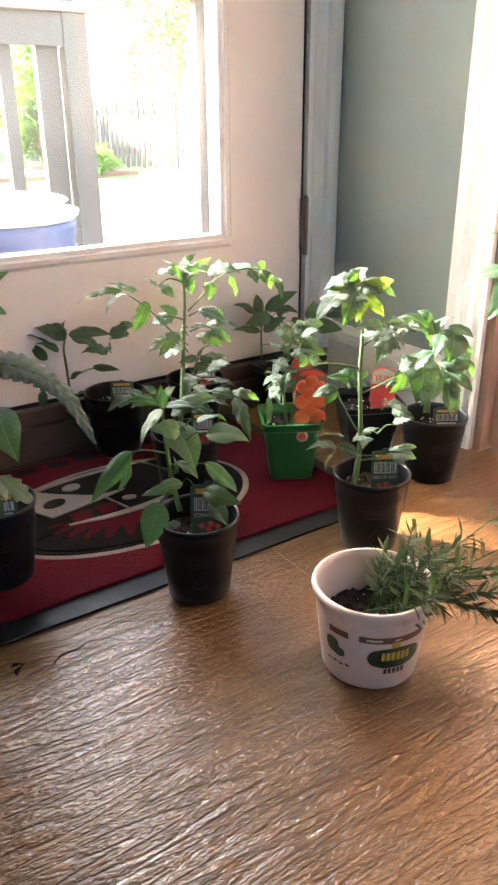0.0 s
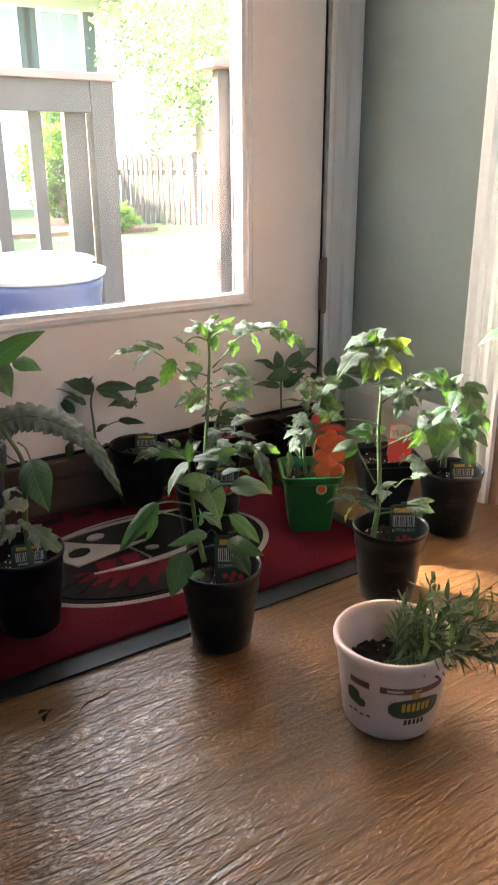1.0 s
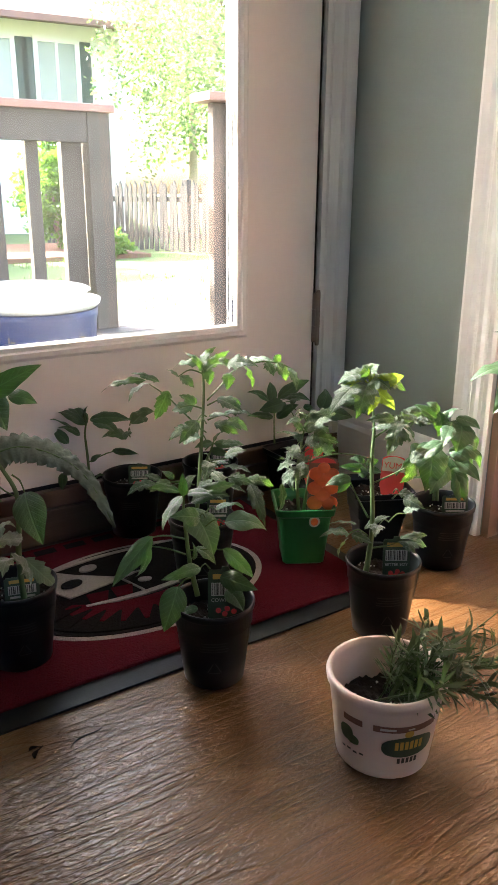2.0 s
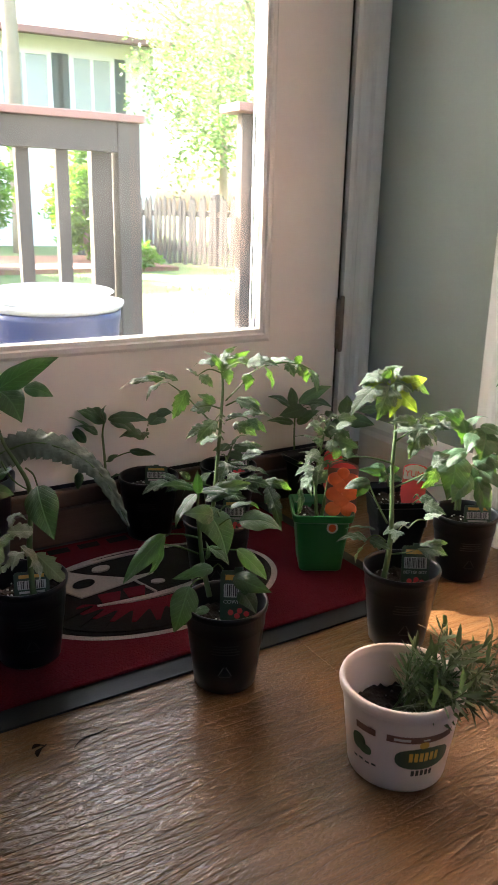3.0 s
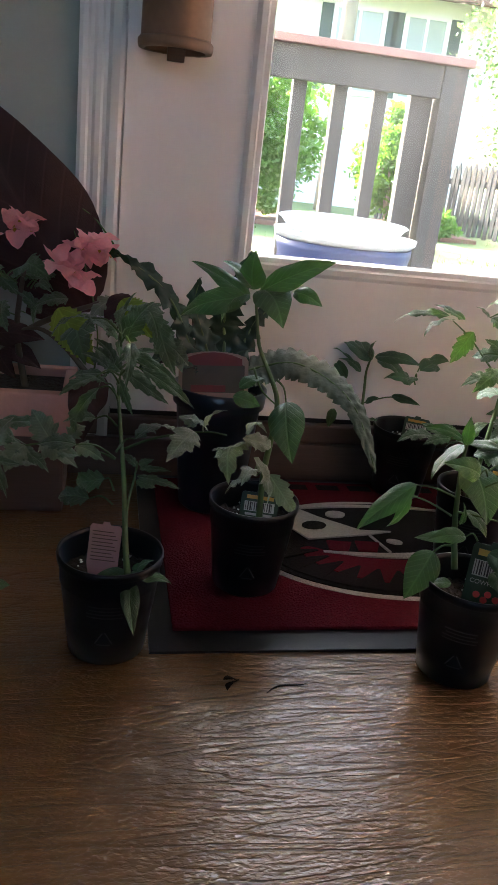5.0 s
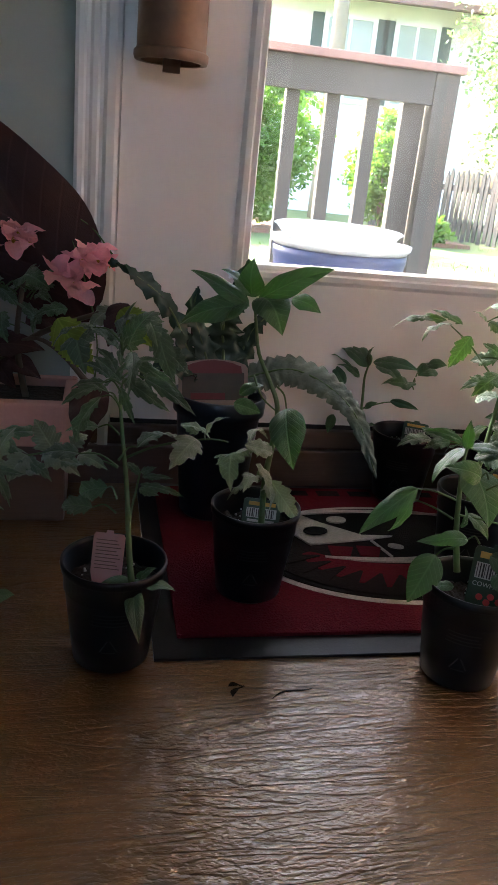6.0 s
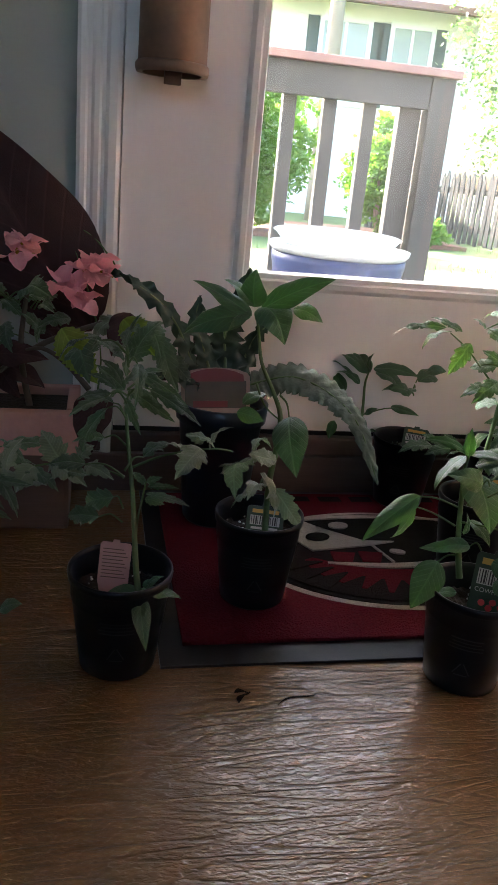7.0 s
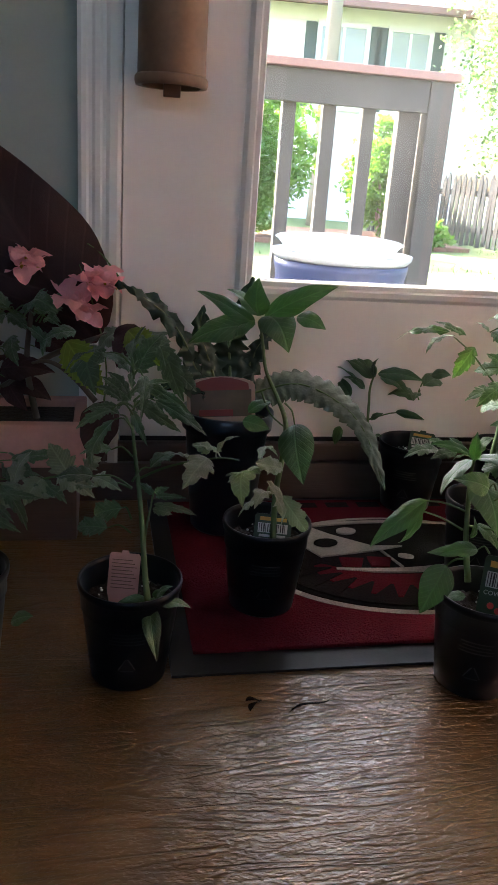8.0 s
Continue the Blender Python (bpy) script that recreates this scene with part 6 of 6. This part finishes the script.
spare = bpy.data.meshes.new("foliage")
spare.from_pydata(spare_verts, [], spare_faces)
spare.materials.append(M_HERB)
foliage = new("foliage", spare)
foliage.parent = tub
tagged(foliage, "dense narrow grey-green herb leaves", "", "", "stuff")

# another pepper at the side door, mostly out of view
edge = round_plant(-0.02, -0.62, 0.0, "potted_pepper_plant", "tall pepper plant in black pot by the inner door", seed=10.3)
stem(edge, [(-0.035, -0.009, 0.085), (-0.021, 0.041, 0.240), (-0.028, 0.078, 0.326)], 0.003)
leaf(edge, "p", (-0.024, 0.084, 0.349), (-0.081, 0.114, 0.329), 0.038)
leaf(edge, "p", (-0.023, 0.078, 0.334), (-0.079, 0.072, 0.292), 0.041)
leaf(edge, "p", (-0.023, 0.086, 0.357), (0.023, 0.069, 0.397), 0.041)
leaf(edge, "p", (-0.018, 0.062, 0.303), (0.017, 0.017, 0.275), 0.041)
leaf(edge, "p", (-0.022, 0.088, 0.365), (-0.038, 0.119, 0.394), 0.033)

# ---- the brown cylinder hanging on the door ----
bell = thing("door_chime", -0.846, -0.050, 0.595, "aged tan metal cylinder hanging on the door", "chime")
part("body", lathe([(0.043, 0.010), (0.044, 0.012), (0.0435, 0.20), (0.040, 0.215), (0.0, 0.222)], 40), M_BELL, bell, smooth=True)
part("rim", lathe([(0.038, 0.0), (0.046, 0.0), (0.0475, 0.004), (0.0475, 0.010), (0.045, 0.013), (0.038, 0.013)], 40, False), M_BELL, bell, smooth=True)
part("clapper", boxes([(-0.010, 0.012, -0.004, 0.004, -0.012, 0.10, 0.001)]), M_SILL, bell)
part("cord", tube([(0, 0, 0.222), (0, 0.02, 0.30), (0, 0.040, 0.36)], 0.002, 0.002, 6), M_SILL, bell)
part("hook", tube([(0, 0.0475, 0.40), (0, 0.035, 0.39), (0, 0.030, 0.365), (0, 0.042, 0.355)], 0.003, 0.003, 6), M_HINGE, bell)

# ---- outside: deck, yard, neighbour ----
GROUND = -0.15
ground = bmesh.new()
bmesh.ops.create_grid(ground, x_segments=120, y_segments=120, size=1.0)
for v in ground.verts:
    v.co = Vector((v.co.x ** 3 * 400, 8 + v.co.y ** 3 * 400, 0))
    v.co.z = GROUND + 0.03 * noise.noise(v.co * 0.3) if v.co.y > 3.0 else GROUND
structure("ground", ground, M_GRASS, "sunlit dry lawn with bare patches", "ground")
deck = tagged(new("deck"), "weathered grey-brown board deck outside the door", "deck", "", "structure")
for i in range(16):
    y = 0.14 + 0.145 * i
    part("deck_board", box(-2.6, 1.9, y, y + 0.138, -0.03, 0.0, 0.003), M_DECK, deck)
part("rim_joist", box(-2.6, 1.9, 2.46, 2.50, -0.145, -0.032), M_DECK, deck)

railing = thing("deck_railing", 0, 0, 0, "grey-brown painted deck railing with red-brown cap", "railing")
RY = 2.05
part("cap", box(-2.5, 0.465, RY - 0.075, RY + 0.065, 0.905, 0.935, 0.004), M_CAP, railing, "flat red-brown cap board")
part("top_rail", box(-2.5, 0.349, RY - 0.045, RY - 0.008, 0.785, 0.904, 0.003), M_DECK, railing)
part("bottom_rail", box(-2.5, 0.349, RY - 0.045, RY - 0.008, 0.02, 0.085, 0.003), M_DECK, railing)
part("post", box(0.350, 0.450, RY - 0.05, RY + 0.045, 0.0005, 0.904, 0.004), M_DECK, railing)
part("post_board", box(0.245, 0.338, RY - 0.005, RY + 0.04, 0.0005, 0.80, 0.003), M_DECK, railing)
for i in range(15):
    x = 0.120 - 0.165 * i
    part("baluster", box(x - 0.027, x + 0.027, RY - 0.007, RY + 0.031, 0.03, 0.90, 0.002), M_DECK, railing)

side_rail = thing("stair_railing", 0, 0, 0, "grey-brown deck post with cap and red strip", "railing")
part("post", box(0.592, 0.668, 1.385, 1.425, 0.0005, 0.905, 0.004), M_DECK, side_rail)
part("cap", box(0.545, 1.50, 1.330, 1.475, 0.906, 0.936, 0.004), M_CAP, side_rail)
part("rail", box(0.669, 1.50, 1.385, 1.425, 0.785, 0.905, 0.003), M_DECK, side_rail)
part("red_strip", box(0.648, 0.668, 1.362, 1.384, 0.0005, 0.90, 0.002), M_REDPAINT, side_rail, "narrow red painted strip")

# blue bucket with clear saucers on it
bucket = thing("bucket", -0.405, 0.55, 0.0, "cobalt blue plastic drum with clear saucers on top", "bucket")
part("drum", lathe([(0.125, 0.0), (0.13, 0.004), (0.146, 0.30), (0.150, 0.315), (0.150, 0.330), (0.143, 0.330), (0.138, 0.29), (0.12, 0.01), (0.0, 0.01)], 56), M_BUCKET, bucket, "cobalt blue drum", True)
part("lid", lathe([(0.0, 0.331), (0.146, 0.331), (0.156, 0.340), (0.158, 0.350), (0.154, 0.350), (0.150, 0.343), (0.0, 0.338)], 56, False), mat("frosted_white_plastic", (0.34, 0.36, 0.37), 0.3, trans=0.3, tint=(1, 1, 1)), bucket, "frosted white saucer", True)
part("saucer", lathe([(0.0, 0.352), (0.118, 0.352), (0.138, 0.374), (0.142, 0.375), (0.138, 0.378), (0.116, 0.356), (0.0, 0.356)], 56, False), mat("pale_clear_plastic", (0.42, 0.45, 0.46), 0.2, trans=0.7, tint=(1.5, 1.5, 1.5)), bucket, "pale clear plastic saucer", True).matrix_basis = pose(-0.012, -0.004, 0, 1.5, 0, 0)
for a in (-128, -62):
    for k in range(7):
        q = on_pot(0.13, 0.147, 0.31, a - 3 + 2.2 * (k % 3), a - 1.2 + 2.2 * (k % 3), 0.262 + 0.008 * (k // 3), 0.268 + 0.008 * (k // 3), 0.0015)
        part("dark_print", q, M_PRINT_DARK, bucket)

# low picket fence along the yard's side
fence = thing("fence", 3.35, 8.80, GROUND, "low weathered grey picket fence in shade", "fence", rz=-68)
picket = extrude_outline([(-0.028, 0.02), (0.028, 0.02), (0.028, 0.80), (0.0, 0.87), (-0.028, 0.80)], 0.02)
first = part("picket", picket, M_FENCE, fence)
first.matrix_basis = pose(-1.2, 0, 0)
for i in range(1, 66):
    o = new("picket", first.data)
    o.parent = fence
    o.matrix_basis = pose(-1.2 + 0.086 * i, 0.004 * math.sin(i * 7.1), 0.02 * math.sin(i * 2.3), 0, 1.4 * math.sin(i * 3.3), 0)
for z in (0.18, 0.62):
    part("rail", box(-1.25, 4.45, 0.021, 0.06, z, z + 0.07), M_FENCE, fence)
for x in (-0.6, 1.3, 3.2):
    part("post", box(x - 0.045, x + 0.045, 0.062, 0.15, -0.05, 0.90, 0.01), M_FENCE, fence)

# the neighbour's house
house = thing("house", 1.0, 13.5, -0.62, "cream sided neighbour house with dark shutters", "house", rz=-6)
part("wall", box(-9.5, 4.6, 0.0, 6.0, 0.0, 4.05), M_SIDING, house)
for i in range(18):
    part("siding_course", box(-9.5, 4.6, -0.018, -0.001, 0.2 + 0.21 * i, 0.392 + 0.21 * i), M_SIDING, house)
bm = bmesh.new()
vs = [bm.verts.new(p) for p in ((-10.0, -0.5, 4.02), (5.1, -0.5, 4.02), (5.1, 3.0, 5.6), (-10.0, 3.0, 5.6), (-10.0, 6.5, 4.02), (5.1, 6.5, 4.02), (-10.0, -0.5, 3.92), (5.1, -0.5, 3.92))]
for q in ((0, 1, 2, 3), (3, 2, 5, 4), (6, 7, 1, 0)):
    bm.faces.new([vs[k] for k in q])
part("roof", bm, M_ROOF, house, "brown shingle roof")
part("gutter", box(-10.0, 5.1, -0.62, -0.505, 3.93, 4.03), M_CAP, house)


def house_window(x, z, w, h):
    win = part("window", boxes([(x - w / 2 - 0.08, x + w / 2 + 0.08, -0.07, -0.02, z - 0.08, z - 0.001), (x - w / 2 - 0.08, x + w / 2 + 0.08, -0.07, -0.02, z + h + 0.001, z + h + 0.08), (x - w / 2 - 0.08, x - w / 2, -0.07, -0.02, z, z + h),
                                (x + w / 2, x + w / 2 + 0.08, -0.07, -0.02, z, z + h), (x - 0.025, x + 0.025, -0.06, -0.02, z, z + h)]), M_TRIM, house, "white window frame")
    part("pane", box(x - w / 2, x + w / 2, -0.045, -0.025, z, z + h), mat("dark_window_glass", (0.35, 0.38, 0.36), 0.08), win)
    for s in (-1, 1):
        part("shutter", boxes([(x + s * (w / 2 + 0.185) - 0.1, x + s * (w / 2 + 0.185) + 0.1, -0.06, -0.02, z - 0.05, z + h + 0.05)]), M_SHUTTER, house, "dark green shutter")


for x, w in ((-5.4, 0.9), (-2.9, 0.9), (-0.6, 0.9), (2.23, 0.78), (3.42, 0.66)):
    house_window(x, 2.45, w, 1.25)


def leaf_cloud(name, parent, material, centre, size, n, ls, seed, label=""):
    """Many small leaves in an uneven cloud with gaps."""
    rnd = random.Random(seed)
    verts, faces = [], []
    c, s = Vector(centre), Vector(size)
    while len(faces) < n:
        p = Vector((rnd.uniform(-1, 1), rnd.uniform(-1, 1), rnd.uniform(-1, 1)))
        w = noise.noise(Vector((p.x * 2.6 + seed, p.y * 2.6, p.z * 2.6)))
        if p.length > 0.86 + 0.5 * w or noise.noise(Vector((p.x * 5 * s.x, p.y * 5 * s.y, p.z * 5 * s.z + seed))) < -0.12:
            continue
        q = c + Vector((p.x * s.x, p.y * s.y, p.z * s.z))
        d = Vector((rnd.uniform(-1, 1), rnd.uniform(-1, 1), rnd.uniform(-0.9, 0.5))).normalized()
        u = d.cross(Vector((rnd.uniform(-1, 1), rnd.uniform(-1, 1), rnd.uniform(-1, 1)))).normalized()
        k = ls * rnd.uniform(0.6, 1.3)
        i = len(verts)
        verts += [q, q + d * k * 0.5 + u * k * 0.3, q + d * k, q + d * k * 0.5 - u * k * 0.3]
        faces.append((i, i + 1, i + 2, i + 3))
    me = bpy.data.meshes.new(name)
    me.from_pydata(verts, [], faces)
    me.materials.append(material)
    ob = new(name, me)
    ob.parent = parent
    if label:
        tagged(ob, label)
    return ob


def tree(name, x, y, z, h, r, seed, label, trunk=0.12, n=9000, ls=0.12, lo=0.35):
    t = thing(name, x, y, z, label, "tree")
    top = (0.12 * math.sin(seed), 0.1 * math.cos(seed), h * 0.8)
    part("trunk", tube([(0, 0, -0.1), (0.04, 0.02, h * 0.3), (0.08 * math.sin(seed), 0, h * 0.55), top], trunk, trunk * 0.35, 10), M_BARK, t, smooth=True)
    for k in range(6):
        a = seed + k * 1.05
        z0 = h * (0.35 + 0.07 * k)
        part("limb", tube([(0.03, 0, z0), (r * 0.4 * math.cos(a), r * 0.4 * math.sin(a), z0 + h * 0.08), (r * 0.8 * math.cos(a), r * 0.8 * math.sin(a), z0 + h * 0.2)], trunk * 0.35, trunk * 0.08, 6), M_BARK, t)
    leaf_cloud("crown", t, M_TREE, (0, 0, h * (1 + lo) / 2), (r, r, h * (1 - lo) / 2), n, ls, seed, "uneven light green crown")
    return t


def shrub(x, y, sx, sy, h, seed, n=9000):
    t = thing("shrub", x, y, GROUND, "dense glossy green shrub beyond the deck", "shrub", "shrubs along the yard")
    for k in range(5):
        a = k * 1.3
        part("branch", tube([(0, 0, -0.05), (0.3 * sx * math.cos(a), 0.3 * sy * math.sin(a), h * 0.5), (0.7 * sx * math.cos(a), 0.7 * sy * math.sin(a), h * 0.85)], 0.025, 0.006, 6), M_BARK, t)
    leaf_cloud("foliage", t, M_SHRUB, (0, 0, h * 0.55), (sx, sy, h * 0.52), n, 0.068, seed)


shrub(0.05, 7.7, 1.50, 0.8, 1.80, 1.0, 30000)
shrub(2.58, 8.5, 0.55, 0.5, 1.40, 2.0, 9000)
shrub(2.72, 7.3, 0.26, 0.26, 0.34, 3.0, 1100)
shrub(-3.2, 8.2, 1.6, 0.9, 1.75, 4.0, 9000)
structure("mulch_bed", boxes([(-5.5, 3.2, 7.2, 9.6, -0.20, -0.10)]), M_MULCH, "red-brown mulch bed under the shrubs", "ground")
tree("tree", 2.37, 11.0, GROUND, 12.5, 1.6, 5.0, "slender pale-barked tree before the house", 0.13, 2500, 0.16, 0.72)
tree("tree", 5.8, 9.6, GROUND, 5.6, 2.4, 7.0, "light green leafy tree behind the fence", 0.12, 15000, 0.075, 0.16)
tree("tree", 7.6, 11.5, GROUND, 7.0, 3.0, 9.0, "light green leafy tree behind the fence", 0.14, 15000, 0.09, 0.16)
tree("tree", 9.0, 16.5, GROUND, 6.6, 2.6, 11.0, "tall leafy tree beyond the fence", 0.16, 6000, 0.15, 0.2)
# an unseen tree with a sparse crown, added to break up the sunlight
tree("tree", -4.3, 6.1, GROUND, 7.5, 2.3, 13.0, "unseen tall tree added to dapple the sun on the deck", 0.20, 950, 0.26, 0.40)
tuft = bmesh.new()
rg = random.Random(5)
for _ in range(5200):
    x, y = rg.uniform(-2.2, 5.0), rg.uniform(2.7, 9.0)
    if noise.noise(Vector((x * 0.9, y * 0.9, 3))) < -0.02 or (7.15 < y and x < 3.25):
        continue
    a, k = rg.uniform(0, 6.3), rg.uniform(0.04, 0.10)
    p = Vector((x, y, GROUND - 0.02))
    s = Vector((math.cos(a), math.sin(a), 0)) * 0.006
    tuft.faces.new([tuft.verts.new(p - s), tuft.verts.new(p + s), tuft.verts.new(p + Vector((0.02 * math.cos(a * 3), 0.02 * math.sin(a * 3), k)))])
tagged(ob_from("lawn_grass", tuft, M_BLADE), "loose green lawn grass blades", "grass", "", "stuff")

# ---- floor boards, last ----
meshes = {}
rp = random.Random(3)
y = -0.002 - 0.07
while y > BY - 0.2:
    x = LX - 0.3 - rp.uniform(0, 0.9)
    while x < WX + 0.1:
        x1 = min(x + 1.21, WX + 0.1)
        x0 = max(x, LX)
        key = (round(x1 - x0, 3), y > -0.1)
        if x1 > x0 + 0.02:
            top = -0.0015 if y > -0.1 else y + 0.192
            if key not in meshes:
                me = bpy.data.meshes.new("plank")
                bm = box(0, key[0] - 0.0003, 0, (top - y) - 0.0003, -0.008, 0.0, 0.0004)
                bm.to_mesh(me)
                bm.free()
                me.materials.append(M_FLOOR)
                meshes[key] = me
            o = new("plank", meshes[key])
            o.parent = floor
            o.matrix_basis = pose(x0, y, 0)
        x += 1.21
    y -= 0.192

M_SPLIT = mat("dark_wood_split", (0.012, 0.009, 0.007), 0.9, spec=0.05)
# two dark splits in the boards near the mat
for x0, y0, ln, turn, w in ((-0.752, -0.541, 0.046, 22, 0.0010), (-0.790, -0.536, 0.022, 60, 0.0012), (-0.792, -0.520, 0.016, 10, 0.0012)):
    pts = []
    for i in range(9):
        u = i / 8
        pts.append((ln * u, 0.004 * math.sin(u * 5.0) + w * math.sin(math.pi * u)))
    for i in range(7, 0, -1):
        u = i / 8
        pts.append((ln * u, 0.004 * math.sin(u * 5.0) - w * math.sin(math.pi * u)))
    o = part("split", slab_outline(pts, 0.0002, 0.0009), M_SPLIT, floor, "dark split in the wood")
    o.matrix_basis = pose(x0, y0, 0, 0, 0, turn)
